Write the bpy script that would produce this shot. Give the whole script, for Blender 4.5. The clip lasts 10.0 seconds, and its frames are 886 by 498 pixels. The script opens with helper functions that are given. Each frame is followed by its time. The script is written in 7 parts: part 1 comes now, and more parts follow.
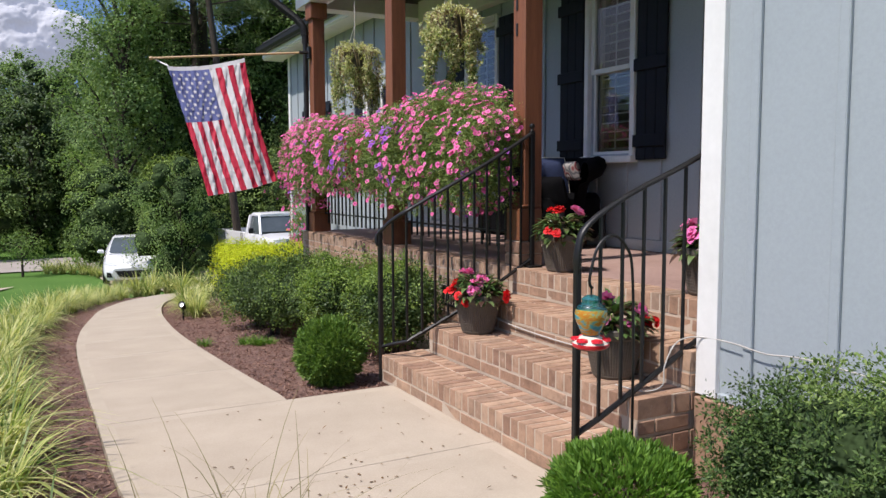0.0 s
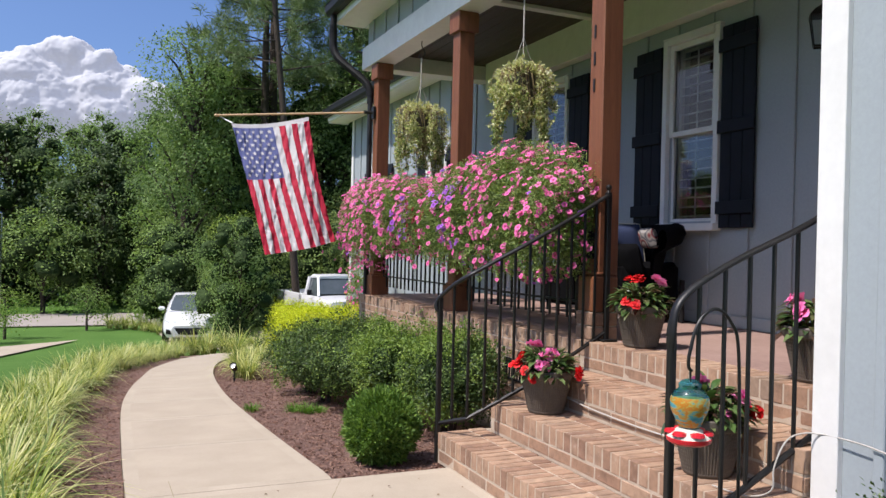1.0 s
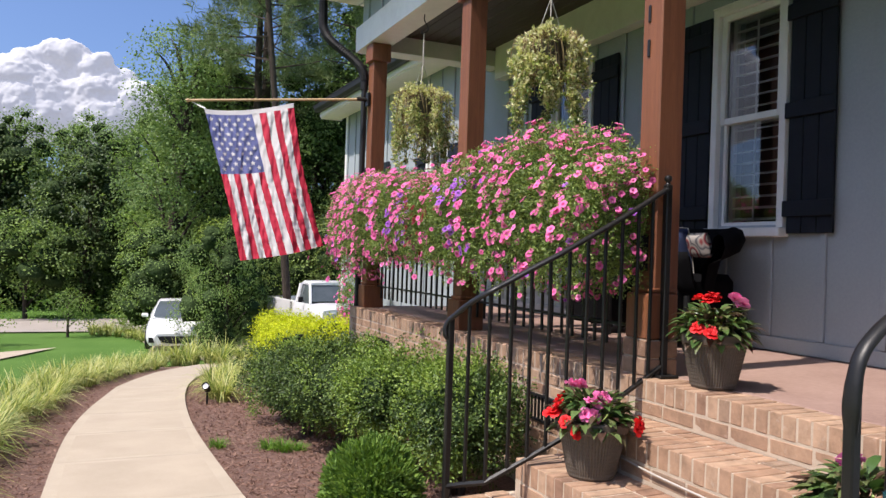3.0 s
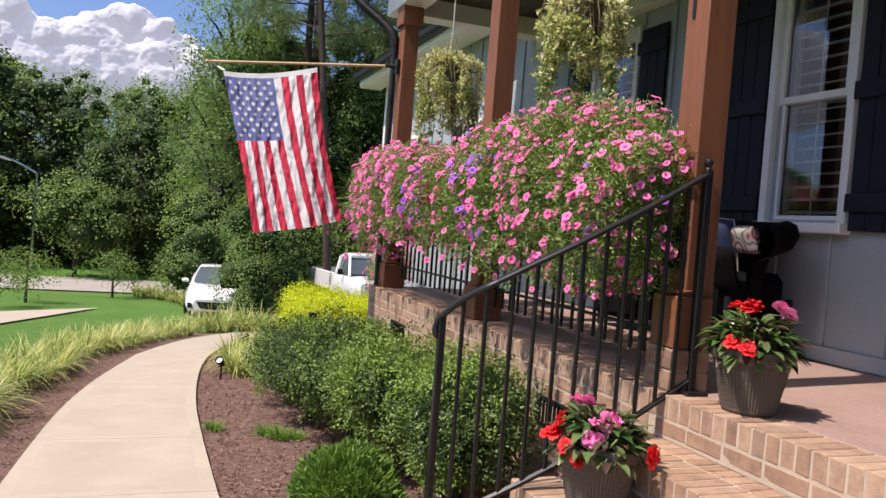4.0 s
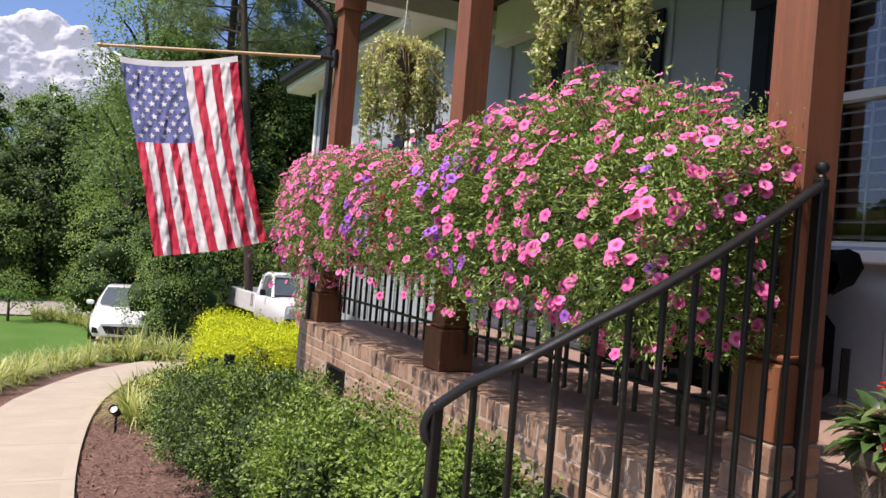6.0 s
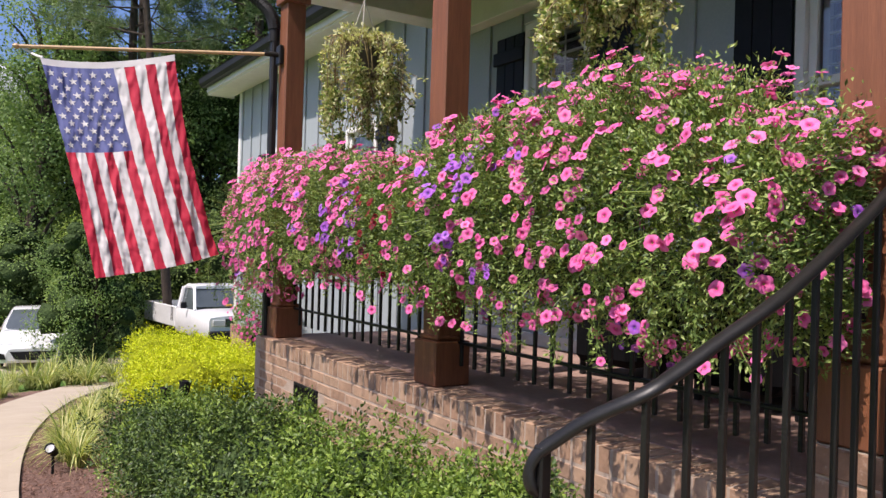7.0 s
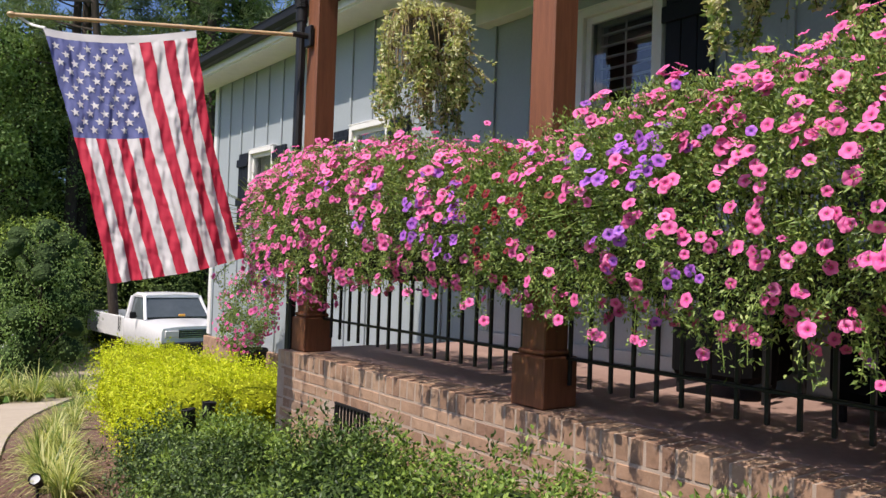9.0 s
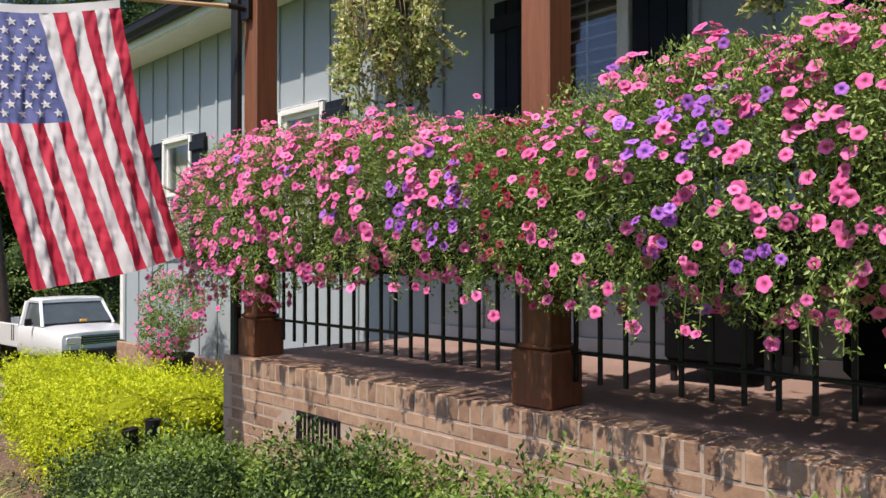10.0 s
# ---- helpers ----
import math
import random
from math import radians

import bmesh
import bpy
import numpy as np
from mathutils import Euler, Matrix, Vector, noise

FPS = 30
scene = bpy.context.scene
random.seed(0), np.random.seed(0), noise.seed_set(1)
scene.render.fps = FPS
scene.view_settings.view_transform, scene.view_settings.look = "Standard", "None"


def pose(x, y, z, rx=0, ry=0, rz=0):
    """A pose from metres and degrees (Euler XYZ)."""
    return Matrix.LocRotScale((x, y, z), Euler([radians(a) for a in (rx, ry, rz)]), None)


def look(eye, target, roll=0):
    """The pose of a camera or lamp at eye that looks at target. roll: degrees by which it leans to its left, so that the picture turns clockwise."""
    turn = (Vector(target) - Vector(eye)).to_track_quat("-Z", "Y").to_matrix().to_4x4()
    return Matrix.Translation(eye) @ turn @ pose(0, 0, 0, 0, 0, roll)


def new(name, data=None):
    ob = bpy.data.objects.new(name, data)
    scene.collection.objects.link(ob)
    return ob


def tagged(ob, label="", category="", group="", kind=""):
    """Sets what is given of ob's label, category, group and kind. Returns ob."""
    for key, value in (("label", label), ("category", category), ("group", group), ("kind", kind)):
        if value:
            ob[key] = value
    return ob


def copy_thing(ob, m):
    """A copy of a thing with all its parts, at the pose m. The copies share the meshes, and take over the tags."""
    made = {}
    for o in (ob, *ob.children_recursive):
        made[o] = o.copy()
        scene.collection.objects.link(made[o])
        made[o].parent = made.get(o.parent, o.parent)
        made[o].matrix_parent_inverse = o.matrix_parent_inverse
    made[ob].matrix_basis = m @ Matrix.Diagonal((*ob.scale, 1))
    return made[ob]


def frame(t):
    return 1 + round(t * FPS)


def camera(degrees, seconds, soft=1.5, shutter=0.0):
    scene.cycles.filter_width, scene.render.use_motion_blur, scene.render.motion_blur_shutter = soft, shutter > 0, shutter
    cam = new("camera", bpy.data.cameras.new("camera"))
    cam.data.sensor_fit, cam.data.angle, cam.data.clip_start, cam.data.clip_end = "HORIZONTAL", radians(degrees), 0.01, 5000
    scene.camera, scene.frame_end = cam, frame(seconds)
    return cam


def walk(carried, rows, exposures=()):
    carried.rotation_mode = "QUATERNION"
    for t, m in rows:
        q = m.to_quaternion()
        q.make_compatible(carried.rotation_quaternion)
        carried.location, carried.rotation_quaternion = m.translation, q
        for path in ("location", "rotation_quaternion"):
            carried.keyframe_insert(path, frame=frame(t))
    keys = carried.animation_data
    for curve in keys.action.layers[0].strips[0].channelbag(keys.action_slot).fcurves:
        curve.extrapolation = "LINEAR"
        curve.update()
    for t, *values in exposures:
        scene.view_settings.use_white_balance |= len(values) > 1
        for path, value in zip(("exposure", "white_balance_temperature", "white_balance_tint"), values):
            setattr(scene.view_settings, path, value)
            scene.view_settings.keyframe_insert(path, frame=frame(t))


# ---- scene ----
cam = camera(59.3, 10.0, soft=1.45)
METRES, EYE, TILT, LEAN, TURN = 5.16, 1.292, 0.0, 0.0, -28.0
ROWS = [
    (0.0, 0.0, 0.0, 0.0, -0.02, -5.02, 0.2),
    (0.5, 0.0018, 0.0323, -0.0002, 2.17, -2.07, -0.2),
    (1.0, -0.01, 0.0767, -0.0062, 4.31, -0.13, -1.39),
    (1.5, -0.0339, 0.1346, 0.0002, 4.83, 0.18, -0.82),
    (2.0, -0.04, 0.1945, -0.0022, 4.09, 0.39, -1.29),
    (3.5, -0.0264, 0.3349, -0.0067, 4.57, 0.07, -2.59),
    (4.0, -0.0054, 0.3848, 0.0037, 7.65, -1.64, -4.42),
    (4.5, -0.0109, 0.4241, 0.0024, 6.62, -2.58, -2.65),
    (5.0, -0.0317, 0.4816, 0.0063, 5.11, -1.08, -1.42),
    (5.5, -0.0499, 0.5437, -0.0011, 4.48, -0.93, -2.71),
    (6.0, -0.0677, 0.6012, 0.01, 2.1, 0.04, -4.69),
    (7.5, -0.1747, 0.6806, 0.0136, -6.68, 0.15, -1.09),
    (8.0, -0.2016, 0.706, 0.0074, -7.78, 0.61, -2.71),
    (8.5, -0.2441, 0.7326, 0.0072, -7.85, 0.49, -2.48),
    (9.0, -0.2723, 0.7764, 0.002, -8.74, 1.11, -1.99),
    (9.5, -0.2953, 0.8205, 0.0048, -10.3, 1.62, -1.03),
    (10.0, -0.3246, 0.857, 0.0005, -15.66, 0.53, 0.01),
]
walk(cam, [(t, pose(0, 0, EYE, TILT, LEAN, TURN) @ pose(METRES * x, METRES * y, METRES * z, 90 + pitch, roll, yaw)) for t, x, y, z, yaw, pitch, roll in ROWS],
     exposures=((0.0, 0.90, 6200, 16), (2.0, 1.12, 6300, 15), (4.0, 1.17, 6550, 18), (6.0, 1.16, 6550, 20), (8.0, 1.04, 6550, 19), (10.0, 0.98, 6600, 15)))

# ---- world, sun, exposure ----
SUN_ELEV, SUN_AZ = radians(59.0), radians(-99)      # azimuth clockwise from +y
sun_to = Vector((math.sin(SUN_AZ) * math.cos(SUN_ELEV), math.cos(SUN_AZ) * math.cos(SUN_ELEV), math.sin(SUN_ELEV)))
world = bpy.data.worlds.new("world")
scene.world = world
world.use_nodes = True
wn = world.node_tree
sky = wn.nodes.new("ShaderNodeTexSky")
sky.sky_type = "NISHITA"
sky.sun_disc = False
sky.sun_elevation = SUN_ELEV
sky.sun_rotation = SUN_AZ
sky.air_density, sky.dust_density, sky.ozone_density = 0.8, 2.8, 9.0
bg = wn.nodes["Background"]
bg.inputs[1].default_value = 0.090
wn.links.new(sky.outputs[0], bg.inputs[0])
sun = new("sun", bpy.data.lights.new("sun", "SUN"))
sun.data.energy, sun.data.angle, sun.data.color = 3.0, radians(0.53), (1.0, 0.935, 0.825)
sun.matrix_world = look((sun_to * 40)[:], (0, 0, 0))


# ---- materials ----
def nodes_of(name):
    m = bpy.data.materials.new(name)
    m.use_nodes = True
    return m, m.node_tree, m.node_tree.nodes["Principled BSDF"]


def ramp(nt, fac, stops):
    r = nt.nodes.new("ShaderNodeValToRGB")
    e = r.color_ramp.elements
    while len(e) < len(stops):
        e.new(0.5)
    for el, (p, c) in zip(e, stops):
        el.position, el.color = p, (*c, 1)
    nt.links.new(fac, r.inputs[0])
    return r.outputs[0]


def noise_tex(nt, scale, detail=5, rough=0.6, vec=None, dims=None):
    t = nt.nodes.new("ShaderNodeTexNoise")
    t.inputs["Scale"].default_value, t.inputs["Detail"].default_value, t.inputs["Roughness"].default_value = scale, detail, rough
    if vec is None:
        vec = nt.nodes.new("ShaderNodeTexCoord").outputs["Object"]
    if dims:
        mp = nt.nodes.new("ShaderNodeMapping")
        mp.inputs["Scale"].default_value = dims
        nt.links.new(vec, mp.inputs[0])
        vec = mp.outputs[0]
    nt.links.new(vec, t.inputs["Vector"])
    return t.outputs["Fac"]


def mixc(nt, fac, a, b, mode="MIX"):
    m = nt.nodes.new("ShaderNodeMix")
    m.data_type, m.blend_type = "RGBA", mode
    if isinstance(fac, (int, float)):
        m.inputs[0].default_value = fac
    else:
        nt.links.new(fac, m.inputs[0])
    for s, c in ((6, a), (7, b)):
        if isinstance(c, tuple):
            m.inputs[s].default_value = (*c, 1)
        else:
            nt.links.new(c, m.inputs[s])
    return m.outputs[2]


def bump(nt, bs, h, strength=0.3, dist=0.01):
    b = nt.nodes.new("ShaderNodeBump")
    b.inputs["Strength"].default_value, b.inputs["Distance"].default_value = strength, dist
    nt.links.new(h, b.inputs["Height"])
    nt.links.new(b.outputs[0], bs.inputs["Normal"])


def world_vec(nt):
    return nt.nodes.new("ShaderNodeNewGeometry").outputs["Position"]


def surface(name, dark, light, scale=8, rough=0.7, metal=0.0, fine=60, bmp=0.15, dims=None, spec=0.5, where="object", rand=0.0, dist=0.004, coat=0.0):
    """Two scales of colour noise between dark and light, with fine relief; rand varies it from piece to piece."""
    m, nt, bs = nodes_of(name)
    vec = world_vec(nt) if where == "world" else None
    a = noise_tex(nt, scale, 4, 0.6, vec, dims)
    b = noise_tex(nt, fine, 3, 0.7, vec, dims)
    c1 = ramp(nt, a, [(0.3, dark), (0.7, light)])
    c2 = ramp(nt, b, [(0.25, tuple(x * 0.8 for x in dark)), (0.75, light)])
    col = mixc(nt, 0.4, c1, c2)
    if rand:
        oi = nt.nodes.new("ShaderNodeObjectInfo")
        v = ramp(nt, oi.outputs["Random"], [(0, (1 - rand,) * 3), (1, (1 + rand * 0.3,) * 3)])
        col = mixc(nt, 1.0, col, v, "MULTIPLY")
    nt.links.new(col, bs.inputs["Base Color"])
    bs.inputs["Roughness"].default_value, bs.inputs["Metallic"].default_value = rough, metal
    bs.inputs["Specular IOR Level"].default_value = spec
    bs.inputs["Coat Weight"].default_value = coat
    if bmp:
        bump(nt, bs, b, bmp, dist)
    return m


def leaf_mat(name, cols, rough=0.5, trans=0.28, spec=0.4, scale=0.0):
    """Leaf colour varied from leaf to leaf, with light passing through."""
    m, nt, bs = nodes_of(name)
    g = nt.nodes.new("ShaderNodeNewGeometry")
    n = len(cols)
    col = ramp(nt, g.outputs["Random Per Island"], [(i / max(1, n - 1), c) for i, c in enumerate(cols)])
    if scale:
        f = ramp(nt, noise_tex(nt, scale, 2, 0.5), [(0.3, (0.62, 0.66, 0.6)), (0.7, (1.25, 1.22, 1.1))])
        col = mixc(nt, 1.0, col, f, "MULTIPLY")
        oi = nt.nodes.new("ShaderNodeObjectInfo")
        col = mixc(nt, 1.0, col, ramp(nt, oi.outputs["Random"], [(0, (0.74, 0.82, 0.86)), (0.5, (1.0, 1.0, 1.0)), (1, (1.24, 1.16, 0.96))]), "MULTIPLY")
    nt.links.new(col, bs.inputs["Base Color"])
    bs.inputs["Roughness"].default_value, bs.inputs["Specular IOR Level"].default_value = rough, spec
    tr = nt.nodes.new("ShaderNodeBsdfTranslucent")
    nt.links.new(mixc(nt, 1.0, col, (1.3, 1.35, 0.8), "MULTIPLY"), tr.inputs[0])
    mx = nt.nodes.new("ShaderNodeMixShader")
    mx.inputs[0].default_value = trans
    nt.links.new(bs.outputs[0], mx.inputs[1])
    nt.links.new(tr.outputs[0], mx.inputs[2])
    nt.links.new(mx.outputs[0], nt.nodes["Material Output"].inputs[0])
    return m


def brick_mat():
    m, nt, bs = nodes_of("brick")
    oi = nt.nodes.new("ShaderNodeObjectInfo")
    base = ramp(nt, oi.outputs["Random"], [(0.0, (0.225, 0.130, 0.086)), (0.2, (0.295, 0.180, 0.116)), (0.5, (0.345, 0.222, 0.146)), (0.75, (0.390, 0.264, 0.178)), (0.9, (0.315, 0.190, 0.122)), (1.0, (0.255, 0.180, 0.128))])
    vec = world_vec(nt)
    a = noise_tex(nt, 14, 4, 0.65, vec)
    b = noise_tex(nt, 160, 3, 0.7, vec)
    col = mixc(nt, 1.0, base, ramp(nt, a, [(0.25, (0.60, 0.58, 0.56)), (0.5, (0.95, 0.93, 0.9)), (0.75, (1.22, 1.2, 1.16))]), "MULTIPLY")
    pale = ramp(nt, noise_tex(nt, 30, 5, 0.75, vec), [(0.58, (0, 0, 0)), (0.72, (0.45, 0.45, 0.45))])
    col = mixc(nt, pale, col, (0.46, 0.38, 0.31))
    nt.links.new(col, bs.inputs["Base Color"])
    bs.inputs["Roughness"].default_value = 0.88
    bump(nt, bs, b, 0.5, 0.003)
    return m


MAT = {}
MAT["brick"] = brick_mat()
MAT["mortar"] = surface("mortar", (0.36, 0.285, 0.21), (0.50, 0.41, 0.315), 9, 0.95, fine=220, bmp=0.4)
MAT["mortar_wall"] = surface("mortar_wall", (0.33, 0.25, 0.19), (0.44, 0.345, 0.27), 9, 0.95, fine=220, bmp=0.4)
MAT["concrete"] = surface("concrete", (0.325, 0.270, 0.200), (0.425, 0.358, 0.272), 2.2, 0.9, fine=140, bmp=0.2, where="world")
MAT["concrete_edge"] = surface("concrete_edge", (0.335, 0.280, 0.208), (0.430, 0.364, 0.278), 3.2, 0.85, fine=120, bmp=0.08, where="world")
MAT["porch"] = surface("porch_concrete", (0.22, 0.135, 0.11), (0.36, 0.24, 0.195), 2.2, 0.75, fine=30, bmp=0.15, where="world")
MAT["siding"] = surface("siding", (0.310, 0.348, 0.368), (0.338, 0.376, 0.396), 1.3, 0.62, fine=55, bmp=0.03, where="world")
MAT["white"] = surface("white_paint", (0.71, 0.70, 0.67), (0.78, 0.77, 0.74), 2, 0.5, fine=9, bmp=0.015, where="world")
MAT["wood"] = surface("stained_wood", (0.120, 0.040, 0.017), (0.250, 0.092, 0.039), 3.5, 0.55, fine=26, bmp=0.3, dims=(9, 9, 0.55), where="world")
MAT["ceiling_wood"] = surface("ceiling_wood", (0.030, 0.018, 0.013), (0.055, 0.034, 0.024), 4, 0.6, fine=30, bmp=0.2, dims=(9, 0.6, 9), where="world")
MAT["shutter"] = surface("shutter_paint", (0.009, 0.011, 0.016), (0.015, 0.018, 0.026), 5, 0.6, fine=80, bmp=0.05, spec=0.18)
MAT["iron"] = surface("wrought_iron", (0.006, 0.006, 0.006), (0.014, 0.013, 0.012), 14, 0.42, fine=160, bmp=0.12, spec=0.38)
MAT["dark_metal"] = surface("dark_metal", (0.009, 0.009, 0.010), (0.018, 0.017, 0.017), 6, 0.5, fine=90, bmp=0.04, spec=0.3)
MAT["mulch"] = surface("mulch", (0.092, 0.047, 0.034), (0.275, 0.160, 0.122), 26, 0.95, fine=120, bmp=0.9, where="world", dist=0.02)
MAT["lawn"] = surface("lawn", (0.062, 0.135, 0.026), (0.098, 0.182, 0.042), 0.7, 0.95, fine=70, bmp=0.6, where="world", dist=0.02, spec=0.08)
MAT["road"] = surface("road", (0.26, 0.23, 0.20), (0.36, 0.32, 0.28), 1.2, 0.9, fine=40, bmp=0.1, where="world")
MAT["bark"] = surface("bark", (0.030, 0.022, 0.016), (0.085, 0.062, 0.045), 5, 0.95, fine=30, bmp=0.8, dims=(6, 6, 1), where="world", dist=0.02)
MAT["roof"] = surface("roof_shingle", (0.030, 0.030, 0.032), (0.065, 0.063, 0.062), 3, 0.95, fine=50, bmp=0.5, where="world")
MAT["pot"] = surface("pot_resin", (0.058, 0.047, 0.036), (0.112, 0.092, 0.072), 10, 0.55, fine=90, bmp=0.1)
MAT["soil"] = surface("soil", (0.012, 0.008, 0.005), (0.04, 0.026, 0.017), 40, 0.95, fine=150, bmp=0.8)
MAT["car_white"] = surface("car_paint", (0.72, 0.73, 0.74), (0.80, 0.80, 0.80), 1.5, 0.25, fine=10, bmp=0, coat=0.6)
MAT["black_plastic"] = surface("black_plastic", (0.006, 0.006, 0.007), (0.015, 0.015, 0.016), 12, 0.55, fine=90, bmp=0.05, spec=0.25)
MAT["rubber"] = surface("rubber", (0.012, 0.012, 0.012), (0.025, 0.025, 0.025), 20, 0.85, fine=100, bmp=0.2)
MAT["chrome"] = surface("chrome", (0.55, 0.55, 0.56), (0.66, 0.66, 0.66), 4, 0.18, metal=1.0, fine=20, bmp=0)
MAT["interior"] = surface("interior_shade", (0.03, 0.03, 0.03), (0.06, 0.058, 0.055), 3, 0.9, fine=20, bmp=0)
MAT["blind"] = surface("blind_slat", (0.62, 0.61, 0.58), (0.72, 0.71, 0.68), 6, 0.55, fine=60, bmp=0.03)
MAT["pole_wood"] = surface("pole_wood", (0.42, 0.26, 0.12), (0.58, 0.39, 0.21), 12, 0.5, fine=60, bmp=0.1, dims=(0.7, 9, 9))
MAT["navy"] = surface("navy_cloth", (0.010, 0.018, 0.055), (0.016, 0.028, 0.080), 8, 0.9, fine=300, bmp=0.3)
MAT["black_cloth"] = surface("black_cloth", (0.003, 0.003, 0.004), (0.007, 0.007, 0.008), 9, 0.95, fine=260, bmp=0.3, spec=0.08)
m, nt, bs = nodes_of("print_cloth")
vo = nt.nodes.new("ShaderNodeTexVoronoi")
vo.inputs["Scale"].default_value = 9
nt.links.new(nt.nodes.new("ShaderNodeTexCoord").outputs["Object"], vo.inputs["Vector"])
nt.links.new(ramp(nt, vo.outputs["Distance"], [(0.0, (0.252, 0.030, 0.030)), (0.16, (0.252, 0.030, 0.030)), (0.2, (0.330, 0.300, 0.264)), (0.3, (0.300, 0.270, 0.240)), (0.33, (0.030, 0.024, 0.036)), (0.42, (0.228, 0.030, 0.036)), (0.5, (0.312, 0.288, 0.264)), (0.62, (0.060, 0.060, 0.078)), (0.7, (0.300, 0.276, 0.258))]), bs.inputs["Base Color"])
bs.inputs["Roughness"].default_value = 0.9
MAT["print_cloth"] = m
MAT["cream_cloth"] = surface("cream_cloth", (0.50, 0.46, 0.38), (0.62, 0.58, 0.50), 8, 0.9, fine=260, bmp=0.3)
MAT["yellow_cloth"] = surface("yellow_cloth", (0.42, 0.36, 0.04), (0.52, 0.46, 0.07), 8, 0.9, fine=260, bmp=0.3, spec=0.1)
MAT["flag_red"] = surface("flag_red", (0.50, 0.012, 0.042), (0.58, 0.022, 0.058), 5, 0.75, fine=500, bmp=0.12)
MAT["flag_white"] = surface("flag_white", (0.64, 0.61, 0.60), (0.72, 0.69, 0.68), 5, 0.75, fine=500, bmp=0.12)
MAT["flag_blue"] = surface("flag_blue", (0.095, 0.11, 0.27), (0.125, 0.14, 0.33), 5, 0.75, fine=500, bmp=0.12)
MAT["cable"] = surface("cable", (0.36, 0.33, 0.29), (0.50, 0.47, 0.42), 20, 0.5, fine=90, bmp=0.05)
MAT["red_plastic"] = surface("red_plastic", (0.50, 0.010, 0.020), (0.62, 0.02, 0.03), 12, 0.3, fine=60, bmp=0.02)
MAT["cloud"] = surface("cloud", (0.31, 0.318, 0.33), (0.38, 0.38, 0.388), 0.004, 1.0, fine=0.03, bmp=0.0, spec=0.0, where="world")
# faint glow put into the clouds to soften their shaded sides
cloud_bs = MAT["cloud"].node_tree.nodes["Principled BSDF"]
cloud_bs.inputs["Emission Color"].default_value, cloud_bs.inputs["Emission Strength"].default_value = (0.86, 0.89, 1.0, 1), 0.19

MAT["petunia_leaf"] = leaf_mat("petunia_leaf", [(0.038, 0.072, 0.018), (0.125, 0.200, 0.042), (0.235, 0.330, 0.078), (0.36, 0.445, 0.14)], 0.5, 0.3)
MAT["holly"] = leaf_mat("holly_leaf", [(0.016, 0.034, 0.009), (0.040, 0.075, 0.017), (0.078, 0.128, 0.029), (0.150, 0.215, 0.050)], 0.45, 0.14, 0.28)
# paler leaves of the lighter shrubs, partly standing for sunlit lumps on the holly
MAT["holly_light"] = leaf_mat("holly_light_leaf", [(0.066, 0.118, 0.022), (0.145, 0.228, 0.040), (0.265, 0.360, 0.070)], 0.45, 0.25, 0.28)
MAT["box_leaf"] = leaf_mat("boxwood_leaf", [(0.020, 0.042, 0.011), (0.050, 0.092, 0.022), (0.105, 0.160, 0.042)], 0.5, 0.14, 0.2)
# paler leaf patches standing for sunlit highlights on the boxwood
MAT["box_light"] = leaf_mat("boxwood_light_leaf", [(0.058, 0.105, 0.024), (0.120, 0.185, 0.045), (0.215, 0.285, 0.088)], 0.5, 0.2, 0.2)
MAT["arborvitae"] = leaf_mat("arborvitae_leaf", [(0.050, 0.108, 0.016), (0.108, 0.200, 0.028), (0.190, 0.300, 0.046)], 0.6, 0.25)
MAT["arbor_light"] = leaf_mat("arbor_light_leaf", [(0.06, 0.14, 0.015), (0.11, 0.22, 0.025), (0.17, 0.30, 0.04)], 0.6, 0.35)
MAT["golden"] = leaf_mat("golden_leaf", [(0.29, 0.365, 0.009), (0.41, 0.475, 0.011), (0.52, 0.57, 0.013), (0.60, 0.63, 0.02)], 0.55, 0.3, 0.3)
MAT["liriope"] = leaf_mat("liriope_leaf", [(0.08, 0.14, 0.03), (0.18, 0.25, 0.05), (0.36, 0.40, 0.11), (0.55, 0.54, 0.21), (0.66, 0.63, 0.34)], 0.5, 0.35)
MAT["dry_grass"] = leaf_mat("dry_grass_blade", [(0.09, 0.085, 0.035), (0.17, 0.15, 0.065), (0.30, 0.255, 0.125)], 0.6, 0.25)
MAT["ivory_leaf"] = leaf_mat("ivory_leaf", [(0.246, 0.269, 0.096), (0.470, 0.470, 0.204), (0.627, 0.616, 0.336), (0.739, 0.717, 0.504)], 0.5, 0.35)
MAT["impatiens_leaf"] = leaf_mat("impatiens_leaf", [(0.030, 0.055, 0.018), (0.055, 0.11, 0.03), (0.085, 0.15, 0.042), (0.14, 0.19, 0.07), (0.085, 0.05, 0.032), (0.06, 0.03, 0.024)], 0.3, 0.2, 0.6)
MAT["tree_a"] = leaf_mat("tree_leaf_mid", [(0.120, 0.188, 0.066), (0.172, 0.255, 0.090), (0.235, 0.325, 0.118)], 0.6, 0.36, 0.2, 0.9)
MAT["tree_b"] = leaf_mat("tree_leaf_light", [(0.165, 0.250, 0.082), (0.222, 0.322, 0.106), (0.290, 0.390, 0.140)], 0.6, 0.36, 0.2, 0.9)
MAT["tree_c"] = leaf_mat("tree_leaf_dark", [(0.045, 0.072, 0.028), (0.070, 0.108, 0.042), (0.105, 0.152, 0.060)], 0.55, 0.22, 0.25, 0.9)
MAT["pine"] = leaf_mat("pine_needle", [(0.078, 0.118, 0.046), (0.130, 0.185, 0.072), (0.190, 0.245, 0.104)], 0.6, 0.25, 0.3)
